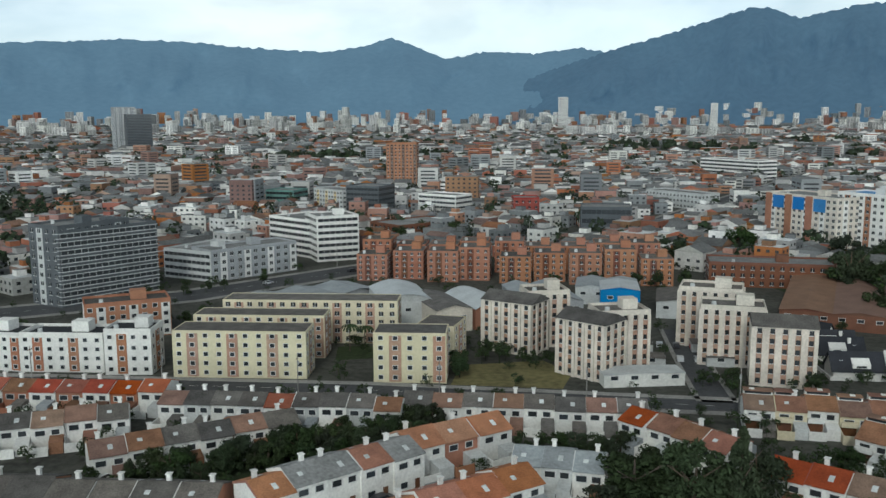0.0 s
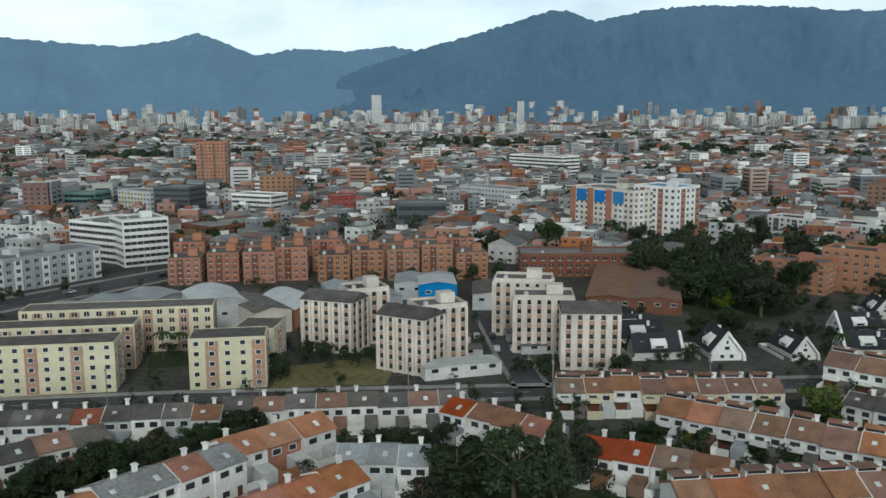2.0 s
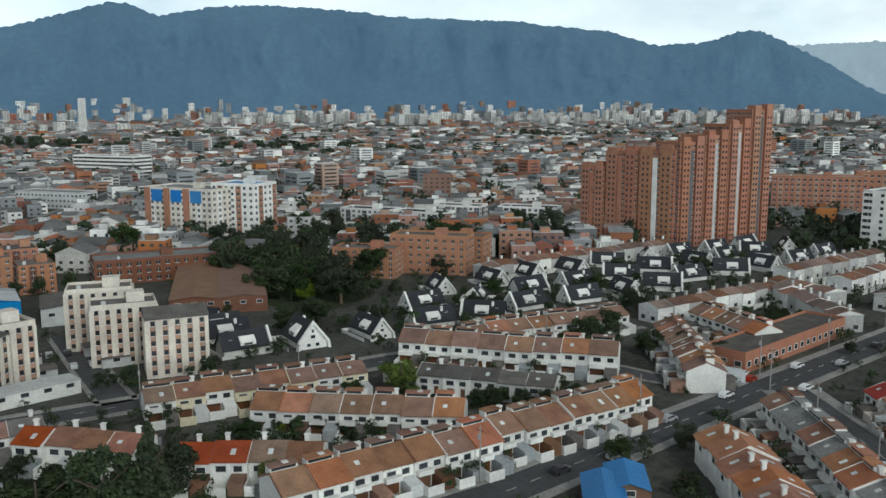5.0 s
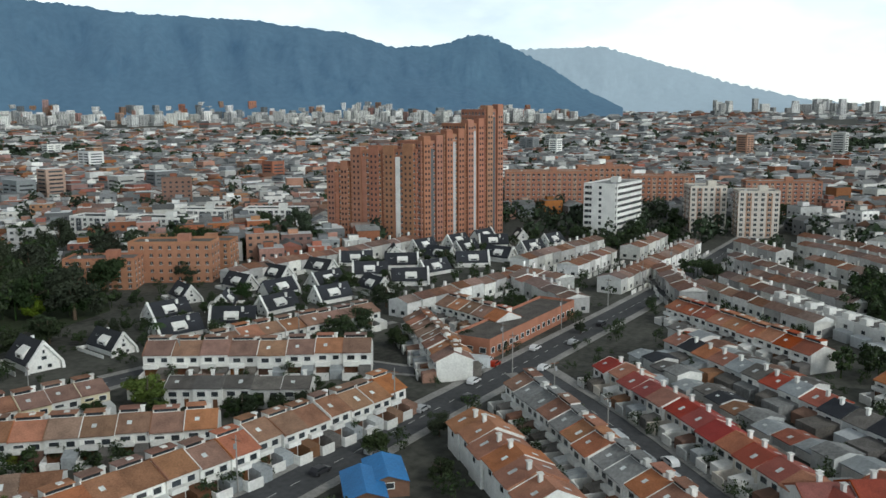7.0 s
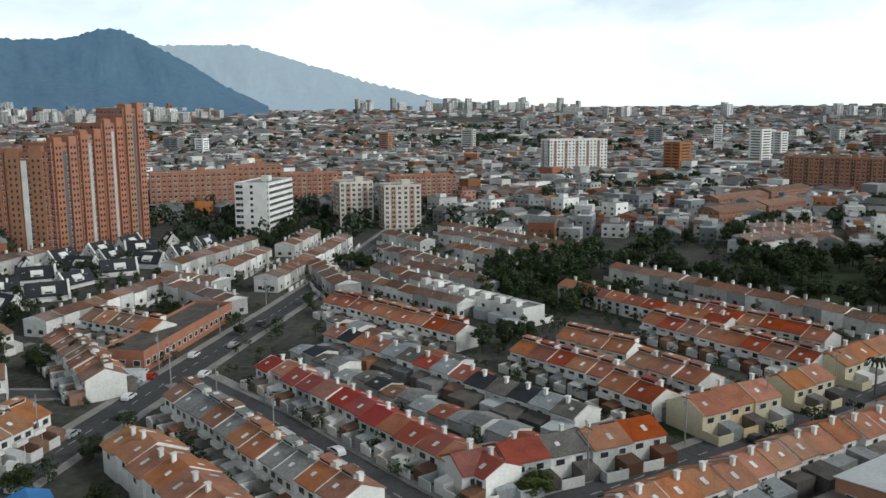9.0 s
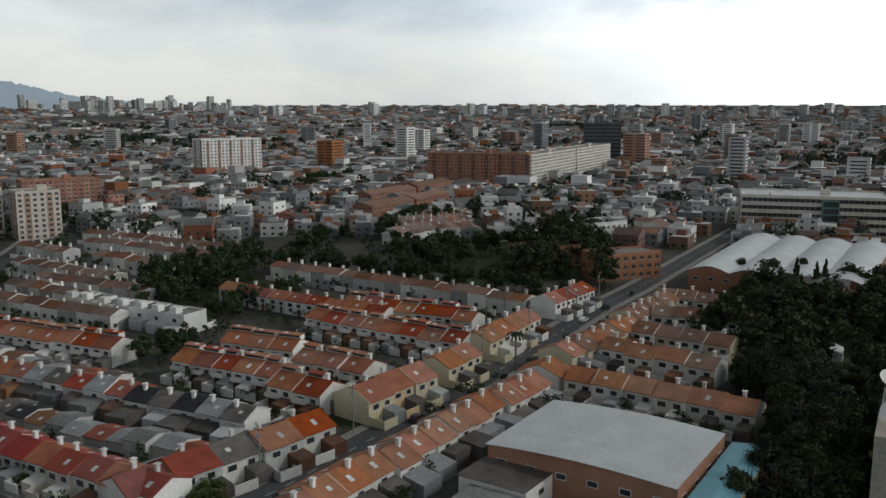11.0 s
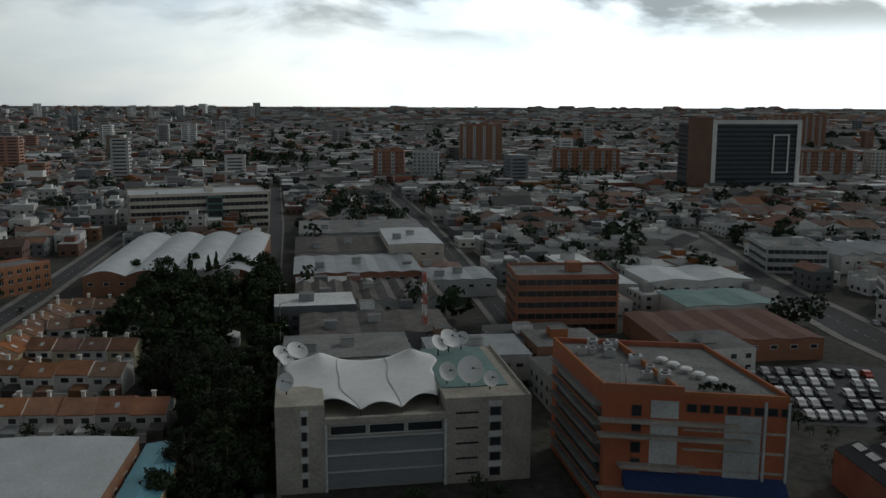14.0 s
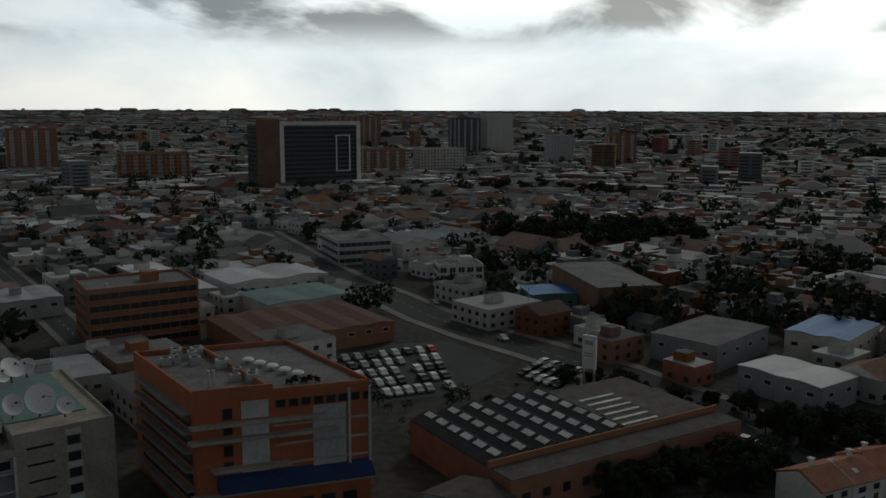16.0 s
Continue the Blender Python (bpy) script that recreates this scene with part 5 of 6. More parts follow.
shed("brick_shed", "long brick hall with a dark brown roof", (99.5, -200), (70, -232), 32, 5.6, 0.5, "brick", "brickdark", False, bays=5)
shed("green_hall", "hall with a weathered green sheet roof", (112, -240), (93, -263), 22, 6, 0.5, "white", "teal", False, bays=2)
shed("white_hall", "white roofed showroom with a blue sheet panel", (136, -262), (112, -290), 24, 7, 1.0, "white", "zinc", False, bays=2)
shed("white_hall", "pale flat-roofed showroom beside the avenue", (158, -240), (140, -261), 30, 6, 0.3, "lightgrey", "zinc", False, bays=2)
shed("workshop", "white sawtooth hall beside the avenue", (104, -359), (74, -402), 28, 7, 1.6, "white", "zincgrey", False, bays=6)
shed("storage_hall", "tall blank dark brown storage hall", (15, -262), (-4, -271), 42, 12, 0.2, "brown", "roofdeck", False)
shed("workshop", "grey two-storey workshop with a flat roof", (-1, -231), (-17, -221), 28, 7, 0.2, "grey", "roofdeck", False)
shed("workshop", "grey workshop with a worn white roof", (-21, -209), (-37, -195), 14, 6, 0.4, "grey", "zinc", False, bays=2)
shed("workshop", "blue sheet-roofed two-storey workshop", (-35, -238), (-49, -230), 24, 8, 0.5, "buff", "blue", False, bays=2)
shed("shop", "low shop with a turquoise canopy", (36, -270), (22, -276), 14, 7, 0.4, "teal", "blue", False, category="shop")
shed("pavilion", "blue sheet-roofed garden pavilion", (100.5, 88.5), (105.5, 83.5), 11, 2.8, 1.2, "timber", "blue", False, category="pavilion")
shed("pavilion", "blue sheet-roofed garden pavilion", (107.5, 89.5), (112.5, 84.5), 10, 2.8, 1.2, "timber", "blue", False, category="pavilion")
shed("gatehouse", "low white entrance pavilion", (38, 204), (58, 206), 6, 3.2, 0.3, "white", "lightgrey", False, category="pavilion")
for i in range(4):
    shed("carport", "flat pale carport roof over parked cars", (50 + (i % 2) * 18, 222 + (i // 2) * 14), (57 + (i % 2) * 18, 221 + (i // 2) * 14), 5, 2.5, 0.1, "lightgrey", "fibre", False, category="carport")
row((-25, -146), (-48, -165), 4, 9, 4.8, 6.6, ("orange",), ("white",), "plain")


# ---- the concrete building with the membrane roof ----
def dish(x, y, z, r, az, tilt=35):
    o = thing("satellite_dish", x, y, z, az, "white parabolic satellite dish on a steel mount", "satellite dish", "satellite dishes")
    V, Fs = [(0, 0, 0)], []
    n, rings = 20, 5
    for k in range(1, rings + 1):
        q = r * k / rings
        V += [(q * math.cos(2 * math.pi * i / n), q * math.sin(2 * math.pi * i / n), 0.28 * q * q / r) for i in range(n)]
    for i in range(n):
        Fs.append((0, 1 + i, 1 + (i + 1) % n))
        for k in range(rings - 1):
            Fs.append((1 + k * n + i, 1 + (k + 1) * n + i, 1 + (k + 1) * n + (i + 1) % n, 1 + k * n + (i + 1) % n))
    head = pose(0, 0, r * 0.95 + 0.5, tilt + 16)
    mirror = obj("reflector", V, Fs, "membrane", parent=o, at=head, smooth=True)
    g = Geo()
    g.tube((0, 0, 0), (0, 0, r * 0.9 + 0.5), 0.14, 0.12)
    g.make("mount", "iron", o)
    g = Geo()
    g.tube((r * 0.8, 0, 0.25), (0, 0, r * 0.75), 0.05, 0.05, 5)
    g.make("feed_arm", "iron", mirror)
    g = Geo()
    g.tube((0, 0, r * 0.65), (0, 0, r * 0.85), 0.14, 0.2, 8)
    g.make("feed_horn", "iron", mirror)


def concrete_building():
    o = thing("concrete_building", 112.2, -86.7, 0, -129.4, "grey concrete building with louvred front bay and slit windows", "office building")
    keep((112, -90), (98, -125), 26, 20)
    keep((125, -100), (110, -135), 26, 20)
    W, D, H = 44.0, 33.0, 15.0
    g = Geo()
    g.box(0, 8.2, 0, 12, -0.5, H)
    g.make("pier", "concrete", o)
    g = Geo()
    g.box(29, W, 0, D, -0.5, H)
    g.make("wing", "concrete", o)
    g = Geo()
    g.box(0, 29, 12, D, -0.5, 13.4)
    g.make("rear_body", "concrete", o)
    g = Geo()
    g.box(8.2, 29, 0.9, 12, -0.5, 12.2)
    g.make("bay_body", "concrete", o)
    g = Geo()
    g.box(8.2, 29, -0.15, 0.9, 12.0, 13.0)
    g.make("terrace_edge", "concrete", o)
    for x0, x1 in ((8.2, 8.6), (28.6, 29)):
        g = Geo()
        g.box(x0, x1, -0.25, 0.9, 0, 12.0)
        g.make("bay_frame", "frame", o)
    for k in range(3):      # strip of windows under the terrace
        window_on(o, 6.2, 1.7, pose(12.2 + k * 6.6, 0.9, 9.7))
    first = None
    for k in range(32):     # louvres
        z = 0.6 + k * 0.28
        if first is None:
            g = Geo()
            g.prism([(0, 0), (-0.5, -0.16), (-0.5, -0.1), (0, 0.07)], 8.7, 28.5)
            first = g.make("louvre", "louvre", o, pose(0, 0.8, z))
        else:
            share(first, o, pose(0, 0.8, z))
    for z in (3.4, 6.4, 9.4):
        g = Geo()
        g.box(8.6, 28.6, -0.2, 0.4, z, z + 0.14)
        g.make("rail", "frame", o)
    slit = None
    for f in range(5):
        z = 1.6 + f * 2.75
        for u, ww in ((30.6, 4.0),):
            g = Geo()
            g.box(u, u + ww, -0.03, 0.0, z, z + 0.35)
            if slit is None:
                slit = g.make("slit_window", "glass", o)
            else:
                share(slit, o, pose(0, 0, f * 2.75))
        window_on(o, 1.9, 1.5, pose(37.6, 0, z - 0.5), "iron")
        window_on(o, 0.9, 1.5, pose(4.8, 0, z - 0.5), "iron")
    for u, ww in ((36.4, 2.4), (4.2, 1.3)):
        for f in range(5):
            g = Geo()
            g.box(u, u + ww, -0.06, 0.0, 2.7 + f * 2.75, 3.7 + f * 2.75)
            g.make("spandrel", "frame", o)
    g = Geo()
    g.box(29.2, W - 2.5, 7, D - 0.5, H, H + 0.2)
    g.make("roof_sheet", "teal", o)
    g = Geo()
    g.box(0.3, 28.9, 12.4, D - 0.3, 13.4, 13.55)
    g.make("roof", "roofdeck", o)
    for x0, x1, y0, y1 in ((0, 8.2, 0, 0.3), (29, W, 0, 0.3), (W - 0.3, W, 0.3, D), (0, 0.3, 0.3, 12)):
        g = Geo()
        g.box(x0, x1, y0, y1, H, H + 0.5)
        g.make("parapet", "concrete", o)
    g = Geo()   # terrace: dark wall added in place of the shaded opening under the membrane
    g.box(9, 28.5, 11.0, 11.8, 12.2, 14.8)
    g.make("terrace_wall", "darkgrey", o)
    m = o.matrix_basis

    # tensile membrane: two rear peaks, a front edge in three scallops, hollow sides
    U, Vn = 48, 30
    P, Fs = [], []
    for j in range(Vn + 1):
        v = j / Vn
        for i in range(U + 1):
            u = i / U
            near = np.linspace(v - 0.12, v + 0.12, 7)
            left = np.interp(near, [0, 0.2, 0.4, 0.55, 0.68, 0.85, 1], [7.6, 5.2, 1.2, 2.8, 2.6, 0.2, 3.6]).mean()
            right = np.interp(near, [0, 0.2, 0.4, 0.6, 0.85, 1], [28.2, 29.4, 30.2, 28.4, 31.8, 28.6]).mean()
            lobe = abs(math.sin(3 * math.pi * u))
            front = np.interp(u, [0, 0.333, 0.667, 1], [5.4, 0.4, 0.6, 6.0]) + 1.5 * lobe
            back = 24.6 - 0.8 * math.sin(math.pi * u)
            peak = sum(2.9 * math.exp(-math.hypot((u - pu) / 0.15, (v - 0.94) / 0.26)) for pu in (0.21, 0.86))
            z = 14.1 + 0.75 * lobe * (1 - v) ** 3 + 1.35 * v + peak - 0.25 * math.sin(math.pi * u) * v
            P.append((left + (right - left) * u, front + (back - front) * v, z))
    q = U + 1
    for j in range(Vn):
        for i in range(U):
            Fs.append((j * q + i, j * q + i + 1, (j + 1) * q + i + 1, (j + 1) * q + i))
    c = thing("membrane_canopy", 112.2, -86.7, 0, -129.4, "white tensile membrane canopy with two peaks over a roof terrace", "canopy")
    me = obj("membrane", P, Fs, "membrane", parent=c, smooth=True)
    mod = me.modifiers.new("thick", "SOLIDIFY")
    mod.thickness = 0.05
    for k in range(1, 3):
        g = Geo()
        u = k / 3
        pts = [P[j * q + round(u * U)] for j in range(Vn + 1)]
        for a, b in zip(pts, pts[1:]):
            g.tube((a[0], a[1], a[2] + 0.06), (b[0], b[1], b[2] + 0.06), 0.06, 0.06, 4)
        g.make("seam_cable", "grey", c)
    for u in (0.0, 1 / 3, 2 / 3, 1.0):
        p = P[round(u * U)]
        g = Geo()
        g.tube((p[0], p[1] + 0.3, 12.2 if 8.2 < p[0] < 29 else 15), (p[0], p[1], p[2]), 0.1, 0.08)
        g.make("post", "iron", c)
    for u in (0.21, 0.86):
        p = P[round(0.94 * Vn) * q + round(u * U)]
        g = Geo()
        g.tube((p[0], p[1], 13), (p[0], p[1], p[2]), 0.16, 0.1)
        g.make("mast", "iron", c)
    for u, v, z, r, az, tilt in ((30.6, 9.0, 15.2, 1.8, 20, 46), (34.4, 7.4, 15.2, 2.5, 10, 48), (37.6, 4.6, 15.2, 1.5, 15, 44), (1.9, 8.0, 15.0, 1.7, -30, 44), (0.8, 30, 13.5, 2.0, 40, 22), (3.8, 31, 13.5, 2.2, 30, 20), (1.6, 27, 13.5, 1.6, 40, 26),
                                 (32, 27.5, 15.2, 1.9, 40, 30), (34.5, 29.5, 15.2, 2.2, 30, 30), (37.4, 31, 15.2, 1.7, -30, 26)):
        p = m @ Vector((u, v, z))
        dish(p.x, p.y, p.z, r, -129.4 + az, tilt)


concrete_building()


# ---- the orange building ----
BaseGeo = Geo


def orange_building():
    K = -0.319         # the flanks run oblique to the front

    class Geo(BaseGeo):
        def make(self, name, mats, parent=None, at=None, smooth=False):
            self.V = [(x + K * y, y, z) for x, y, z in self.V]
            return BaseGeo.make(self, name, mats, parent, at, smooth)

    o = thing("brick_office_building", 67.0, -116.0, 0, -147.7, "orange brick office building with concrete ledges and grey panels", "office building")
    keep((66, -122), (62, -148), 26, 20)
    W, D, H = 27.6, 27.9, 21.0
    g = Geo()
    g.box(0, W, 0, D, -0.5, H)
    g.make("wall", "brickvivid", o)
    g = Geo()
    g.box(0.5, W - 0.5, 0.5, D - 0.5, H + 0.004, H + 0.12)
    g.make("roof", "roofdeck", o)
    for x0, x1, y0, y1, z in ((0, 12, 0, 0.4, 1.4), (12, W, 0, 0.4, 0.6), (0, 0.4, 0.4, D, 1.0), (W - 0.4, W, 0.4, D, 0.8), (0.4, W - 0.4, D - 0.4, D, 1.0)):
        g = Geo()
        g.box(x0, x1, y0, y1, H, H + z)
        g.make("parapet", "brickvivid", o)
    g = Geo()
    g.box(11.2, 11.6, 0.42, D - 0.42, H + 0.12, H + 1.2)
    g.make("roof_divider", "brickvivid", o)
    for z, x0, x1, out in ((16.4, -1.0, 20, 1.2), (14.0, -1.2, 22, 1.4), (9.2, 2, 14, 1.6), (5.0, -1.0, W, 0.8)):
        g = Geo()
        g.box(x0, x1, -out, 0, z, z + 0.5)
        g.make("ledge", "concrete", o)
    for x0, x1, z0, z1 in ((7, 11.2, 17.2, 20.0), (7, 11.2, 8.4, 16.2), (18.2, 23.6, 5.0, 18.2)):
        g = Geo()
        g.box(x0, x1, -0.12, 0, z0, z1)
        g.make("grey_panel", "lightgrey", o)
    for x0 in (23.9, W - 0.3):
        g = Geo()
        g.box(x0, x0 + 0.35, -0.3, 0, 4.9, H - 0.4)
        g.make("pilaster", "lightgrey", o)
    for z in (9.0, 12.2, 15.4):
        g = Geo()
        g.box(12, W, -0.2, 0, z, z + 0.35)
        g.make("string_course", "concrete", o)
    for z in (17.3, 14.8, 11.3, 8.6, 5.4):
        window_on(o, 1.5, 1.8, pose(4.9, 0, z), "iron")
    for k in range(8):
        window_on(o, 1.5, 1.3, pose(13.2 + k * 2.0, 0, 18.4), "iron")
    for k in range(7):
        window_on(o, 2.4, 1.6, pose(2.5 + k * 3.6, 0, 1.4), "iron")
    g = Geo()
    g.prism([(0, 6.0), (-1.6, 5.7), (-1.6, 5.9), (0, 8.3)], 3, W)
    g.make("awning", "navy", o)
    for f in range(6):      # stacked gallery slabs along the flank
        z = 2.6 + f * 3.1
        g = Geo()
        g.box(-1.2, 0, 1.0 + f * 0.1, D - 2, z, z + 0.4)
        g.make("gallery_slab", "roofdeck", o)
        if f < 5:
            g = Geo()
            g.box(-0.08, 0, 1.5, D - 3, z + 0.9, z + 2.7)
            g.make("window_band", "glass", o)
    for k in range(9):      # windows at the rear and right flank
        window_on(o, 2.0, 1.6, pose(W + K * (3 + (k % 3) * 9), 3 + (k % 3) * 9, 6 + (k // 3) * 5, 0, 0, 107.7))
    m = o.matrix_basis
    unit = None
    rng = random.Random(4)
    for u, v in ((3.5, 22), (5.5, 22.5), (8, 21), (6, 25), (9, 25), (11, 17), (11.5, 12), (9.5, 8), (11.6, 6.5), (13, 9.5), (7, 27), (10.5, 27)):
        p = m @ Vector((u + K * v, v * 0.93, H + 0.12))
        s = rng.uniform(0.8, 1.3)
        if unit is None:
            unit = thing("ventilation_unit", p.x, p.y, p.z, -140, "pale grey rooftop ventilation unit", "ventilation unit", "rooftop units")
            g = BaseGeo()
            g.box(-0.9, 0.9, -0.7, 0.7, 0, 1.3)
            g.make("casing", "lightgrey", unit)
            g = BaseGeo()
            g.tube((0, 0, 1.3), (0, 0, 1.45), 0.5, 0.5, 12)
            g.make("fan_cowl", "iron", unit)
        else:
            c = copy_thing(unit, pose(p.x, p.y, p.z, 0, 0, -140 + rng.choice((0, 90))))
            c.scale = (s, s, s)
    for k in range(5):
        p = m @ Vector((15.5 + k * 0.9 + K * (17 - k * 2.6), 17 - k * 2.6, H + 0.12))
        c = thing("roof_lantern", p.x, p.y, p.z, 0, "round white rooftop vent", "vent", "round roof vents")
        g = BaseGeo()
        g.tube((0, 0, 0), (0, 0, 0.7), 0.4, 0.4, 10)
        g.make("stem", "lightgrey", c)
        g = BaseGeo()
        g.tube((0, 0, 0.7), (0, 0, 1.0), 1.1, 0.8, 12)
        g.make("cap", "membrane", c)
    for k in range(5):
        p = m @ Vector((15.0 + k * 1.1, 2.4 + (k % 2) * 0.8, H + 0.1))
        tree(p.x, p.y, 1.6, 1.5, "round", "leaf", k, p.z)
    for k in range(2):
        p = m @ Vector((2.6 + k * 0.8, 5, H + 0.1))
        c = thing("flue", p.x, p.y, p.z, 0, "slim steel rooftop flue", "flue", "flues")
        g = BaseGeo()
        g.tube((0, 0, 0), (0, 0, 2.6), 0.18, 0.18, 8)
        g.make("pipe", "zinc", c)
        g = BaseGeo()
        g.tube((0, 0, 2.6), (0, 0, 2.9), 0.28, 0.28, 8)
        g.make("cap", "zinc", c)


orange_building()


# ---- sawtooth factory ----
def sawtooth():
    o = thing("sawtooth_factory", 20.1, -130.5, 0, -135, "brick factory with a dark sawtooth roof and pale skylights", "factory")
    keep((22, -140), (0, -165), 30, 22)
    L, D, H = 54.0, 33.0, 6.4
    g = Geo()
    g.box(0, L, 0, D, -0.5, H)
    g.make("wall", "brick", o)
    g = Geo()
    g.box(0.2, L - 0.2, 0.2, 6.2, H + 0.004, H + 0.2)
    g.make("flat_roof", "fibre", o)
    g = Geo()
    g.box(-0.2, L + 0.2, 6.2, 6.6, H, H + 1.3)
    g.make("parapet", "brick", o)
    n = 6
    for k in range(n):
        x0 = k * 5.2
        g = Geo()
        g.prism([(x0 + 0.05, H), (x0 + 5.15, H), (x0 + 4.3, H + 1.5), (x0 + 4.0, H + 1.5), (x0 + 0.05, H + 0.15)], 6.7, D - 0.1, "y")
        g.make("saw_roof", "slate", o)
        for j in range(6):
            y0 = 8.0 + j * 4.2
            g = Geo()
            g.prism([(x0 + 2.5, H + 1.02), (x0 + 3.75, H + 1.45), (x0 + 3.73, H + 1.54), (x0 + 2.48, H + 1.11)], y0, y0 + 2.9, "y")
            g.make("skylight", "skylight", o)
    g = Geo()
    g.box(31.4, L - 0.2, 6.7, D - 0.2, H + 0.004, H + 0.15)
    g.make("rear_roof", "fibre", o)
    for k in range(6):
        g = Geo()
        g.box(32.5 + k * 0.4, 41.5 + k * 0.4, 9.3 + k * 2.9, 10.0 + k * 2.9, H + 0.15, H + 0.4)
        g.make("skylight_strip", "skylight", o)
    for k in range(12):
        window_on(o, 1.6, 1.6, pose(3 + k * 4.2, 0, 2.4), "iron")


sawtooth()
shed("garden_tent", "small white canopy tent on dark grass", (197, -133), (193, -138), 6, 2.4, 1.2, "membrane", "membrane", False, category="tent")
shed("gate_lodge", "small grey gate lodge with white gable frame", (34, -128), (24, -122), 9, 4.2, 1.2, "lightgrey", "fibre", False, category="lodge")


# ---- mast and sign ----
def mast(x, y, h):
    o = thing("radio_mast", x, y, 0, 20, "red and white lattice radio mast", "mast")
    n = 7
    for k in range(n):
        z0, z1 = h * k / n, h * (k + 1) / n
        r0, r1 = 0.9 - 0.45 * k / n, 0.9 - 0.45 * (k + 1) / n
        g = Geo()
        for i in range(3):
            a, b = 2.094 * i, 2.094 * (i + 1)
            g.tube((r0 * math.cos(a), r0 * math.sin(a), z0), (r1 * math.cos(a), r1 * math.sin(a), z1), 0.09, 0.09, 5)
            g.tube((r0 * math.cos(a), r0 * math.sin(a), z0), (r1 * math.cos(b), r1 * math.sin(b), z1), 0.05, 0.05, 4)
            g.tube((r1 * math.cos(a), r1 * math.sin(a), z1), (r1 * math.cos(b), r1 * math.sin(b), z1), 0.05, 0.05, 4)
        g.make("section", "signred" if k % 2 == 0 else "membrane", o)
    for z in (h * 0.62, h * 0.78):
        g = Geo()
        g.tube((0.6, 0, z), (0.95, 0, z), 0.5, 0.5, 12)
        g.make("drum_antenna", "membrane", o)


mast(155, -171, 21)


def sign_tower(x, y):
    o = thing("roadside_sign", x, y, 0, 160, "tall white roadside sign on two legs with dark bars", "sign")
    for s in (-1, 1):
        g = Geo()
        g.box(s * 1.3 - 0.25, s * 1.3 + 0.25, -0.2, 0.2, 0, 5.5)
        g.make("leg", "frame", o)
    g = Geo()
    g.box(-1.7, 1.7, -0.35, 0.35, 5.0, 13.0)
    g.make("board", "membrane", o)
    for k, (w, z) in enumerate(((1.0, 10.8), (1.2, 8.6), (1.0, 8.0))):
        g = Geo()
        g.box(-w, w, -0.4, -0.35, z, z + (1.0 if k == 0 else 0.3))
        g.make("bar", "grey", o)


sign_tower(13, -201)

# the rim and logo bars of the dark office slab
rim = thing("facade_frame", 302, -638, 0, math.degrees(math.atan2(-64, -61)), "white frame round a dark glass facade", "facade frame")
for x0, x1, z0, z1 in ((17, 88.5, 51.9, 55), (17, 20.5, 2, 51.9), (85, 88.5, 2, 51.9), (66, 67, 14, 44), (78, 79, 14, 44), (67, 78, 43, 44), (67, 78, 14, 15), (-12, 100, 0, 3)):
    g = Geo()
    g.box(x0, x1, -1.6, -0.6, z0, z1)
    g.make("rim", "white", rim)
g = Geo()
g.box(-2, 16.9, -1.5, -0.5, 3, 57)
g.make("side_pier", "brown", rim)
g = Geo()
g.box(36, 52, -1.2, -0.7, 55, 58)
g.make("logo_bar", "darkgrey", rim)


# ---- lawns ----
def lawn(pts, mat="grass", z=0.07, label="patch of mown green grass"):
    n = len(pts)
    tagged(obj("lawn", [(x, y, -0.05) for x, y in pts] + [(x, y, z) for x, y in pts], [tuple(range(n, 2 * n))] + [(i, (i + 1) % n, n + (i + 1) % n, n + i) for i in range(n)], mat), label, "lawn", kind="structure")


lawn([(28, 203.5), (32, 216), (26, 228), (4, 224), (1, 207)], "drygrass", label="dry yellowish grass plot")
lawn([(-14, 232), (-30, 229), (-31, 243), (-14, 244)])
lawn([(168, -13), (175, -20), (190, -8), (182, 0)])
lawn([(118, 122), (134, 124), (128, 133), (119, 131)])
lawn([(30, 128), (66, 128), (60, 150), (32, 152)])
lawn([(118, -62), (108, -84), (250, -205), (290, -190), (262, -140), (225, -138), (160, -98)], "grass", 0.05, "dark grass strip under the trees")
lawn([(270, 25), (330, 60), (345, 15), (300, -5)], "grass", 0.05, "shaded park lawn between the houses")
lawn([(300, -70), (380, -40), (470, -150), (400, -170), (310, -110)], "grass", 0.05, "shaded park lawn")
lawn([(140, 240), (170, 250), (220, 330), (160, 400), (120, 350)], "grass", 0.05, "rough grass under tall trees")
lawn([(-60, 140), (-10, 156), (-6, 174), (-62, 176)], "grass", 0.05, "overgrown back gardens")

# ---- low covered yards between the rows ----
MIX = ("fibre", "zincgrey", "redtile", "roofdeck", "clay", "fibre", "zincgrey", "slate", "redtile")
row((208, 82), (155, 15), 15, 6.5, 2.7, 3.5, MIX, ("lightgrey", "white"), "plain", 1.2)
row((240, 84), (205, 38), 10, 6, 2.7, 3.4, MIX, ("white",), "plain", 1.0)
row((158, 84), (124, 40), 8, 5, 2.7, 3.3, ("fibre", "zincgrey", "roofdeck"), ("white",), "plain", 0.8)
row((120, 170), (140, 142), 5, 6, 2.6, 3.2, ("fibre", "clay"), ("white",), "plain", 0.8)
row((300, 96), (262, 48), 8, 7, 4.4, 5.8, OR, ("white",), "plain", 0.9)
row((330, 86), (296, 44), 8, 8, 4.6, 6.2, OR, ("white",), "plain", 0.6)
row((296, 20), (250, -30), 9, 7.5, 4.6, 6.2, OR, ("white",), "plain", 0.6)
# ---- the wide city ----
rngc = random.Random(11)


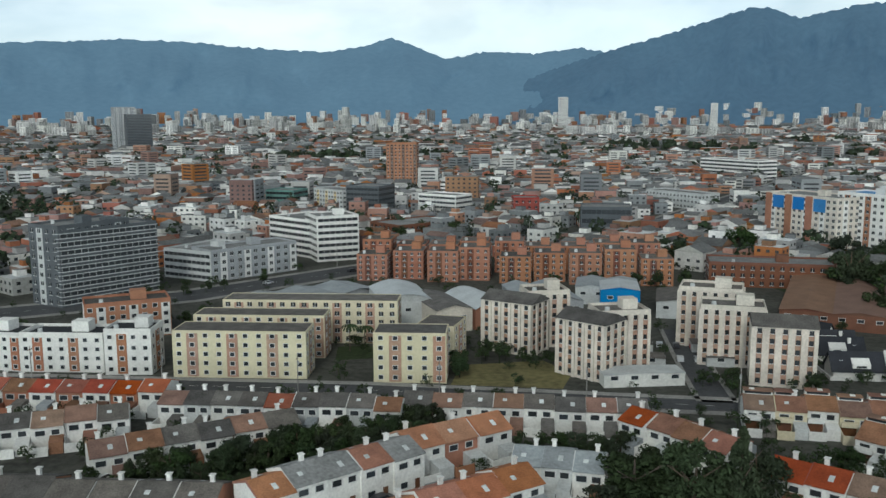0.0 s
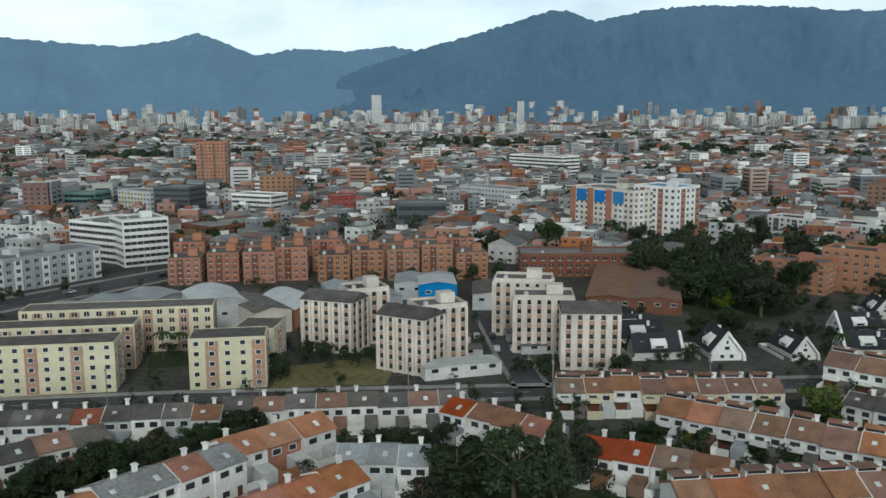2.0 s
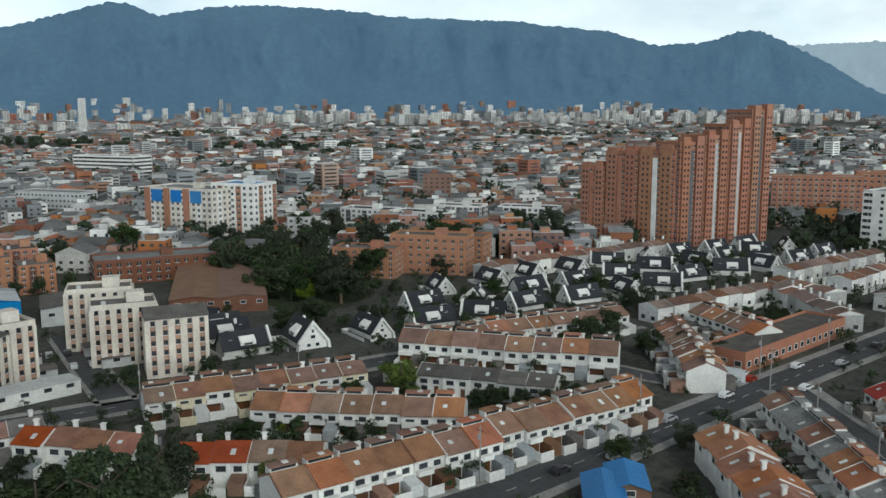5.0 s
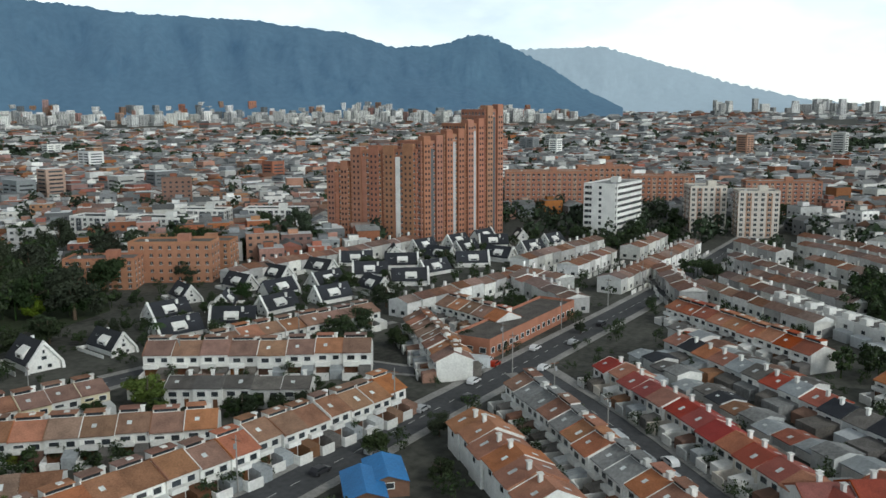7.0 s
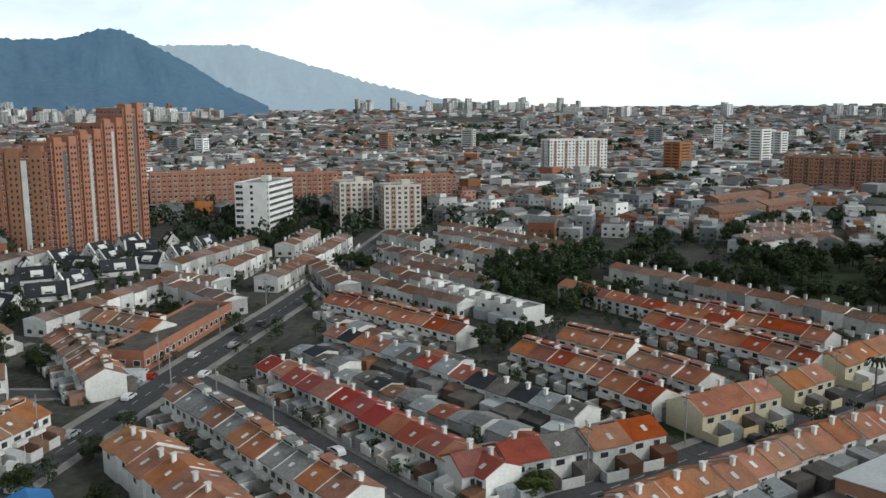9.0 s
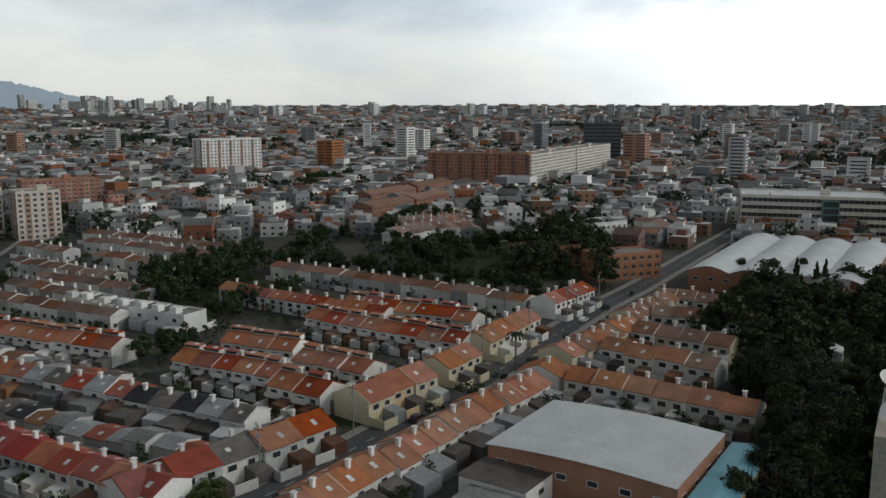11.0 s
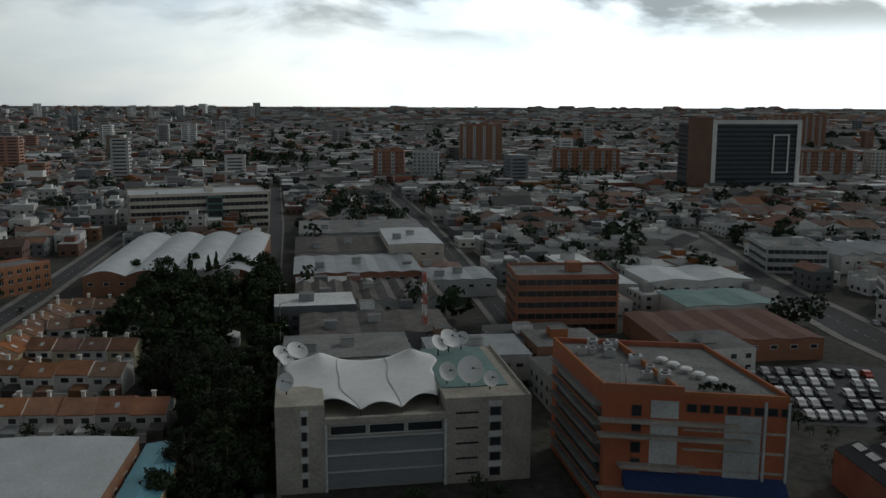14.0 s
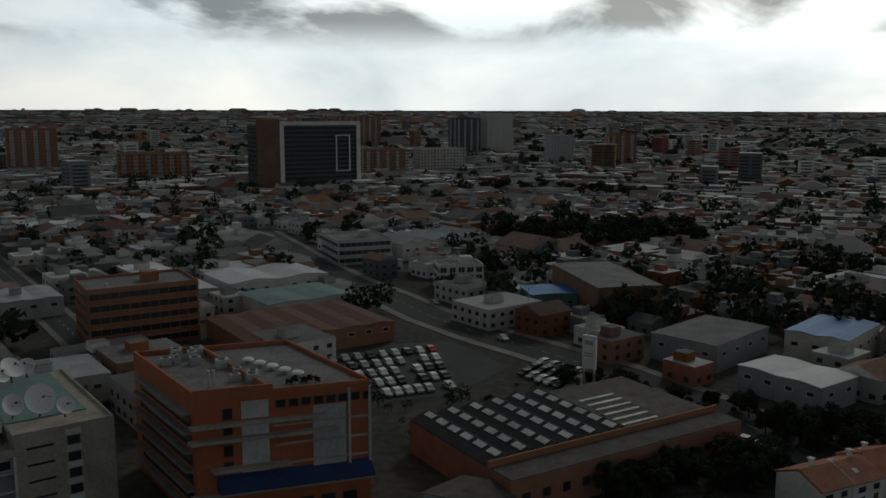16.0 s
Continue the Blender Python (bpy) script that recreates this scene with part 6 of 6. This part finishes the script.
def inner(az):
    return float(np.interp(az, [-70, -30, -10, 0, 20, 40, 50, 60, 75, 90, 110, 125, 135, 150, 170, 195, 230], [200, 330, 400, 400, 380, 360, 400, 420, 420, 430, 410, 300, 185, 190, 195, 175, 150]))


def fabric(name, label, r0, r1, step, size, fine, seed):
    rng = random.Random(seed)
    boxes = []
    r = r0
    while r < r1:
        n = int(radians(300) * r / step)
        for i in range(n):
            az = -68 + 300 * (i + rng.uniform(-0.25, 0.25)) / n
            rr = r + rng.uniform(-0.3, 0.3) * step
            if rr < inner(az):
                continue
            x, y = rr * math.sin(radians(az)), rr * math.cos(radians(az))
            # parks and avenues stay free
            if noise.noise(Vector((x * 0.0028, y * 0.0028, 1.7))) > 0.42 or not free(x, y):
                continue
            west = az > 128
            zone = noise.noise(Vector((x * 0.0035, y * 0.0035, 8.2)))
            tall = noise.noise(Vector((x * 0.0016, y * 0.0016, 4.4)))
            h = rng.uniform(5.2, 8.6)
            w, d = size * rng.uniform(0.55, 1.0), size * rng.uniform(0.5, 0.9)
            u = rng.random()
            if az < 60:
                if u < 0.2:
                    h = rng.uniform(8, 13)
                if rr > 560 and u < 0.008 + max(0, tall) * 0.03:
                    h = rng.uniform(14, 24)
            elif az < 128:
                if u < 0.12:
                    h = rng.uniform(9, 14)
                if rr > 760 and u < 0.01:
                    h = rng.uniform(18, 40)
            else:
                h = rng.uniform(3.6, 7.2)
                if u < 0.2:
                    h, w, d = rng.uniform(4.5, 8), w * 1.8, d * 1.7
                if rr > 700 and u < 0.006:
                    h = rng.uniform(15, 34)
            if h > 16:
                w, d = rng.uniform(13, 24), rng.uniform(12, 18)
            g = 0
            if h < 9 and rng.random() < (0.45 if not west else 0.25):
                g = rng.choice((1, 2, 2) if rr < 620 else (1, 1, 2)) if zone > -0.05 else 1
            tone = rng.choices((0, 1, 2), (0.38, 0.40, 0.22) if az < 60 else (0.26, 0.48, 0.26))[0]
            cell = noise.noise(Vector((x * 0.002, y * 0.002, 6.0)))
            a = radians((-38.6 if 112 < az < 172 or rr < 420 and az > 112 else -6 if cell > 0.05 else 50) + rng.choice((0, 90)))
            boxes.append((x, y, land(x, y), w, d, h, math.cos(a), math.sin(a), g, fine, tone))
        r += step * 0.92
    city(name, label, boxes, CITY_MATS)


fabric("city_near", "dense low brick and plaster houses with mixed roofs", 150, 620, 14.5, 14.5, True, 3)
fabric("city_middle", "dense low-rise city of brick and pale buildings", 620, 1500, 17, 15, False, 4)
fabric("city_far", "distant low-rise city spreading over the plain", 1500, 3000, 42, 34, False, 5)
fabric("city_horizon", "faint buildings along the far edge of the plain", 3000, 4700, 78, 50, False, 6)


def hill_foot():
    """Slab towers at the foot of the hills and a far downtown cluster."""
    rng = random.Random(21)
    boxes = []
    for az0, az1, n, r, hh in ((-26, -4, 60, 3300, (16, 48)), (-5, 8, 26, 3350, (14, 34)), (8, 20, 26, 2900, (14, 40)), (24, 62, 190, 3500, (16, 46)), (72, 86, 60, 4300, (14, 70)), (86, 130, 34, 3600, (22, 55))):
        for i in range(n):
            az, rr = rng.uniform(az0, az1), r * rng.uniform(0.94, 1.06)
            x, y = rr * math.sin(radians(az)), rr * math.cos(radians(az))
            a = rng.uniform(0, 6.28)
            boxes.append((x, y, land(x, y), rng.uniform(18, 40), rng.uniform(16, 26), rng.uniform(*hh), math.cos(a), math.sin(a), 0, False, 1))
    az_h, el_h = [a for a, _ in HILLS], [e for _, e in HILLS]
    for i in range(520):
        az = rng.uniform(-26.5, 64)
        s = 0.02 + 0.17 * rng.random() ** 1.7 * (0.5 + 0.5 * noise.noise(Vector((az * 0.25, 2.0, 0.0))) + 0.25)
        rr = 3700 + 1050 * s
        top = 4750 * math.tan(radians(np.interp(az, az_h, el_h))) + EYE
        z = land(0, 3700) - 4 + (top - land(0, 3700)) * s ** 1.15
        x, y, a = rr * math.sin(radians(az)), rr * math.cos(radians(az)), rng.uniform(0, 6.28)
        boxes.append((x, y, z - 12, rng.uniform(16, 34), rng.uniform(14, 22), 12 + rng.uniform(12, 42), math.cos(a), math.sin(a), 0, False, rng.choice((0, 1, 1, 1, 2))))
    city("city_towers", "clusters of distant residential towers below the hills", boxes, CITY_MATS)


hill_foot()
city("far_terraces", "rows of white terraced houses with clay tile roofs and chimneys", FAR_ROWS, CITY_MATS)


def far_woods():
    """Clumps of distant trees among the buildings."""
    rng = random.Random(9)
    V, Fs = [], []
    made = 0
    while made < 5200:
        az, r = rng.uniform(-60, 225), 260 + 2700 * rng.random() ** 1.9
        x, y = r * math.sin(radians(az)), r * math.cos(radians(az))
        park = noise.noise(Vector((x * 0.0028, y * 0.0028, 1.7)))
        if r < inner(az) or not (park > 0.36 or rng.random() < 0.3) or not free(x, y):
            continue
        made += 1
        R, Hh = rng.uniform(3, 6.5), rng.uniform(7, 15)
        if r > 1200:
            R, Hh = R * 1.8, Hh * 1.15
        for j in range(34 if r > 900 else 70):
            u = Vector((rng.gauss(0, 1), rng.gauss(0, 1), rng.gauss(0, 1))).normalized()
            p = Vector((x, y, Hh * 0.55 + land(x, y))) + Vector((u.x * R, u.y * R, u.z * Hh * 0.45)) * rng.uniform(0.55, 1.0)
            a = Vector((rng.gauss(0, 1), rng.gauss(0, 1), rng.gauss(0, 1))).normalized()
            b = a.cross(u).normalized()
            s = R * (rng.uniform(0.22, 0.42) if r > 900 else rng.uniform(0.14, 0.3))
            k = len(V)
            V += [tuple(p - a * s), tuple(p + b * s), tuple(p + a * s), tuple(p - b * s)]
            Fs.append((k, k + 1, k + 2, k + 3))
    tagged(obj("far_trees", V, Fs, "farwood"), "dark clumps of trees between the city blocks", "trees", kind="stuff")


far_woods()


# ---- trees ----
def clear(x, y, extra=0.0):
    d = discs(SOLID)
    return not ((x - d[:, 0]) ** 2 + (y - d[:, 1]) ** 2 < (d[:, 2] + extra) ** 2).any()


for i, (x, y, h, s) in enumerate([(31, 138, 12, 15), (40, 134, 15, 14), (47, 133, 17, 12), (39, 146, 11, 12), (52, 140, 12, 11), (24, 132, 8, 9)]):
    tree(x, y, h, s, "round" if i != 2 else "pine", "leaf", i)
for i, (x, y, h, s) in enumerate([(116, 159, 9.5, 12), (67, 129, 6.5, 7), (72, 123, 6.5, 6), (140, 14, 5.5, 8), (80, 152, 4, 3.5), (148, 258, 9, 9)]):
    tree(x, y, h, s, "round", "leaflight", i)
for i, (x, y) in enumerate([(157, 333), (153, 293), (163, 289), (203, 344), (207, 404), (219, 356), (150, 261), (156, 248), (188, 277), (149, 389), (132, 388), (96, 378), (258, 301), (281, 291), (170, 318), (178, 340), (146, 312), (166, 360), (190, 372), (222, 388), (140, 274), (172, 300),
                            (195, 298), (214, 312), (279, 296), (301, 292), (250, 312), (265, 320), (320, 330), (240, 330)]):
    tree(x, y, 14 + (i * 5) % 9, 15 + (i * 3) % 6, "round", "leaf", i)
for i, (x, y, h) in enumerate([(104, 161, 6), (104, 133, 6), (138, 96, 6), (124, 101, 6), (121, 84, 5), (190, 134, 9), (186, 142, 8), (196, 127, 7), (178, 150, 8), (371, 150, 10), (408, 148, 10), (330, 101, 8), (405, 100, 9), (228, 108, 4), (236, 136, 6), (178, 120, 5)]):
    tree(x, y, h, h * 1.1, "round", "leaf", i)
grove(125, 222, 260, 208, 6, 16, (4, 7), seed=90)
grove(250, 224, 390, 212, 10, 16, (4, 7), seed=91)
grove(130, 195, 300, 182, 5, 16, (3, 6), seed=92)
grove(150, 300, 200, 360, 40, 26, (11, 18), seed=70)
grove(230, 300, 330, 290, 20, 16, (7, 12), seed=71)
grove(150, 262, 180, 250, 10, 7, (6, 9), seed=72)
grove(300, 50, 350, 4, 26, 30, (9, 15), seed=2)
grove(280, 46, 320, 10, 16, 12, (8, 12), seed=12)
grove(340, 40, 400, -20, 20, 12, (9, 14), seed=22)
grove(240, 28, 222, 32, 10, 5, (7, 10), seed=3)
grove(300, -98, 430, -140, 40, 58, (11, 17), seed=4)
grove(352, -4, 282, -86, 12, 30, (7, 12), seed=80)
grove(330, -60, 400, -60, 30, 18, (8, 13), seed=81)
grove(272, 22, 292, -6, 12, 12, (6, 10), seed=82)
grove(340, -45, 380, -95, 14, 10, (10, 14), seed=5)
grove(400, -20, 480, -90, 20, 12, (8, 13), seed=25)
grove(115, -74, 150, -103, 16, 22, (9, 13), seed=6)
grove(148, -98, 205, -128, 18, 30, (9, 14), seed=7)
grove(200, -118, 270, -190, 34, 46, (9, 15), seed=8)
grove(135, -104, 205, -156, 7, 20, (7, 11), seed=60)
grove(205, -156, 258, -198, 8, 16, (8, 13), seed=61)
grove(236, -140, 290, -170, 16, 12, (9, 14), seed=28)
grove(-58, 147, -14, 166, 9, 34, (4, 7.5), seed=9)
grove(-34, 156, 0, 175, 8, 20, (4, 7), seed=49)
grove(14, 165, 34, 160, 9, 12, (3, 6), seed=50)
grove(60, 150, 100, 152, 8, 14, (3, 6), seed=51)
grove(85, 140, 105, 145, 6, 8, (3, 5), seed=52)
grove(120, 138, 150, 126, 7, 12, (4, 7), seed=53)
grove(165, 150, 196, 170, 9, 14, (5, 9), seed=54)
grove(225, 142, 255, 140, 8, 10, (4, 7), seed=55)
grove(-66, 146, -30, 146, 6, 9, (3.5, 6), seed=19)
grove(2, 212, 12, 232, 10, 9, (5, 8), seed=10)
grove(18, 226, 34, 226, 6, 6, (3, 5), seed=20)
grove(-2, 176, -12, 172, 5, 4, (5, 7), seed=11)
grove(92, 204, 84, 200, 6, 4, (4, 6), seed=30)
grove(62, 206, 70, 206, 3, 3, (4, 6), seed=31)
grove(-110, 310, -70, 336, 6, 5, (5, 8), seed=32)
grove(-36, 430, 10, 470, 30, 10, (9, 14), seed=33)
grove(-135, 240, -70, 275, 12, 12, (5, 9), seed=34)
grove(96, 330, 40, 322, 6, 6, (6, 9), seed=35)
grove(60, -390, -20, -440, 44, 40, (12, 20), seed=36)
grove(20, -205, -40, -182, 8, 12, (5, 8), seed=37)
grove(8, -143, -24, -160, 9, 14, (5, 8), seed=38)
grove(-120, 190, -100, 178, 14, 10, (5, 9), "round", 39, "leaflight")
for i, (x, y, h, w) in enumerate(((112, 176, 8, 9), (193, 164, 10, 11), (112, 141, 6, 7), (224, 177, 10, 12), (122, 222, 10, 11), (135, 228, 9, 10), (158, 251, 12, 13), (138, 236, 8, 9), (216, 268, 11, 13), (182, 206, 9, 9), (238, 205, 8, 9), (146, 216, 8, 8), (205, 226, 8, 9), (300, 205, 9, 10), (270, 222, 8, 9))):
    tree(x, y, h, w, "round", "leaf", i + 3)
grove(140, 262, 190, 306, 26, 16, (10, 16), seed=110)
grove(285, 312, 306, 284, 16, 14, (8, 12), seed=111)
grove(372, 160, 398, 162, 8, 9, (7, 11), seed=112)
grove(330, 112, 338, 104, 6, 5, (6, 9), seed=113)
grove(4, -152, -26, -164, 12, 26, (4.5, 8), seed=95)
grove(-24, -176, -46, -178, 12, 14, (5, 9), seed=96)
grove(55, -428, 0, -442, 30, 20, (10, 18), seed=97)
grove(134, -684, 2, -632, 26, 34, (10, 16), seed=98)
grove(400, 186, 445, 196, 8, 14, (5, 9), seed=99)
grove(384, 172, 402, 200, 10, 10, (6, 10), seed=101)
grove(470, 180, 540, 120, 16, 22, (9, 14), seed=102)
grove(470, 60, 560, -20, 24, 26, (9, 15), seed=103)
grove(620, 20, 760, -60, 30, 30, (9, 14), seed=104)
grove(560, -140, 690, -260, 22, 30, (9, 14), seed=105)
grove(415, 140, 400, 165, 12, 8, (8, 12), seed=40)
grove(455, 160, 480, 110, 12, 9, (8, 12), seed=41)
for x, y in ((262, -168), (258, -176), (254, -170)):
    tree(x, y, 15, 7, "pine", "leaf", x)
for x, y, h in ((-27, 238, 8), (-23, 240, 7), (206, -56, 9), (150, 200, 7)):
    tree(x, y, h, 5.5, "palm", "leaf", x)


def garden_trees():
    """Shrubs and small trees in front and back gardens."""
    rng = random.Random(77)
    n = 0
    while n < 1150:
        az, r = rng.uniform(-27, 190), rng.uniform(120, 430)
        x, y = r * math.sin(radians(az)), r * math.cos(radians(az))
        if r > inner(az) + 10 or not clear(x, y, 0.3) or (free(x, y) and rng.random() < 0.5):
            continue
        n += 1
        h = rng.uniform(1.8, 5.6)
        wood(x, y, h, h * rng.uniform(0.9, 1.4), rng, 190)
    V, Fs = WOOD
    tagged(obj("woodland", V, Fs, "leafmix"), "dense dark trees and garden shrubs with uneven crowns", "trees", kind="stuff")


# ---- cars ----
CARS = {}


def car(x, y, turn, paint):
    m = pose(x, y, 0.05, 0, 0, turn)
    keepless = CARS.get(paint)
    if keepless:
        return copy_thing(keepless, m)
    o = tagged(new("car"), "%s car parked on grey asphalt" % {"car_white": "white", "car_silver": "silver", "car_dark": "black", "car_red": "red"}[paint], "car", "cars")
    g = Geo()
    g.prism([(-2.1, 0.3), (2.1, 0.3), (2.15, 0.75), (1.2, 0.95), (0.5, 1.42), (-1.3, 1.45), (-2.05, 0.98)], -0.85, 0.85, "y")
    g.make("body", paint, o)
    g = Geo()
    g.prism([(-1.85, 1.0), (1.1, 0.98), (0.46, 1.38), (-1.28, 1.4)], -0.87, 0.87, "y")
    g.make("side_glass", "glass", o)
    w = None
    for sx in (-1.3, 1.3):
        for sy in (-0.8, 0.8):
            if w is None:
                g = Geo()
                g.tube((0, -0.1, 0), (0, 0.1, 0), 0.32, 0.32, 10)
                w = g.make("wheel", "tyre", o, pose(sx, sy, 0.32))
            else:
                share(w, o, pose(sx, sy, 0.32))
    o.matrix_basis = m
    CARS[paint] = o
    return o


rngp = random.Random(31)
PAINTS = ("car_white", "car_silver", "car_white", "car_dark", "car_silver", "car_white", "car_dark", "car_silver", "car_red")


def park(a, b, n, turn):
    a, b = Vector(a), Vector(b)
    for i in range(n):
        if rngp.random() < 0.12:
            continue
        p = a + (b - a) * (i / max(1, n - 1))
        car(p.x, p.y, turn + rngp.uniform(-4, 4), rngp.choice(PAINTS))


for k in range(5):
    park((62 + 4.4 * k, -182 - 6.4 * k), (45 + 3.0 * k, -194 - 7.4 * k), 9, 127)
for k in range(3):
    park((29 - 1.6 * k, -213 - 0.6 * k + 4.6 * (1 - k)), (17 - 3.0 * k, -203 - 0.6 * k + 4.6 * (1 - k)), 6, 48)
park((-14, -178), (-22, -172), 4, 60)
park((56, 243), (74, 240), 5, 80)
park((58, 228), (76, 226), 5, 80)
park((195, 126), (186, 112), 5, 10)
park((108, -80), (124, -92), 4, -40)
for x, y, r in ((111, 103.5, 0), (148, 107.5, 2), (142, 47, 50), (-62, 150, 60), (-11, 141, 40), (172, -26, -42), (205, 20, 50), (190, 100, 0), (240, 107, 2), (-40, 365, 45), (-70, 338, 45), (40, -240, 130), (70, -280, 125)):
    car(x, y, r, rngp.choice(PAINTS[:4]))


for x, y, r in ((124, 101.6, 0), (133, 108.6, 2), (160, 103.2, 2), (171, 108.8, 2), (205, 110.6, 2), (216, 104.6, 2), (158, 66.5, 50), (150, 52.5, 50), (131, 30.5, 50), (172, 86.5, 50), (152, -2.0, -42), (186, -33, -40), (224, -66, -40), (246, -88, -40)):
    car(x, y, r, rngp.choice(PAINTS[:5]))


# ---- poles ----
def pole(x, y, turn=0.0, lamp=False):
    key = "lamp" if lamp else "pole"
    m = pose(x, y, 0, 0, 0, turn)
    if key in CARS:
        return copy_thing(CARS[key], m)
    o = tagged(new("street_lamp" if lamp else "utility_pole"), "tall slim street lamp with an arm" if lamp else "grey concrete utility pole with crossarm", "street lamp" if lamp else "pole", "poles along the streets")
    g = Geo()
    g.tube((0, 0, 0), (0, 0, 10.5), 0.17, 0.1, 8)
    g.make("shaft", "paving", o)
    g = Geo()
    if lamp:
        g.tube((0, 0, 10.2), (1.6, 0, 10.6), 0.05, 0.05, 6)
        g.make("arm", "iron", o)
        g = Geo()
        g.box(1.4, 2.2, -0.16, 0.16, 10.5, 10.66)
        g.make("lamp_head", "lightgrey", o)
    else:
        g.box(-1.0, 1.0, -0.06, 0.06, 9.6, 9.75)
        g.make("crossarm", "timber", o)
        g = Geo()
        g.tube((0.35, 0, 8.0), (0.35, 0, 8.9), 0.25, 0.25, 8)
        g.make("transformer", "grey", o)
    o.matrix_basis = m
    CARS[key] = o
    return o


def line_of_poles(pts, gap, side, lamp=False):
    line = offset(pts, side)
    for a, b in zip(line, line[1:]):
        a, b = Vector(a), Vector(b)
        n = max(1, int((b - a).length / gap))
        for i in range(n):
            p = a + (b - a) * (i / n)
            pole(p.x, p.y, math.degrees(math.atan2((b - a).y, (b - a).x)) + 90, lamp)


line_of_poles([(97, 104), (143, 105.5), (191, 107), (262, 109), (401, 117)], 28, 5.5)
line_of_poles([(187, 102), (140, 43)], 22, -5.0)
line_of_poles([(144, 2), (203, -51), (290, -124)], 26, 4.6)
line_of_poles([(-100, 210), (65, 190), (210, 167)], 30, -5.0)
line_of_poles([(214, -163), (112, -82)], 24, 4.5, True)
line_of_poles([(97, -324), (6, -216)], 26, 8.0, True)
line_of_poles([(-150, 287), (-41, 367), (111, 502)], 34, 10.0, True)

garden_trees()
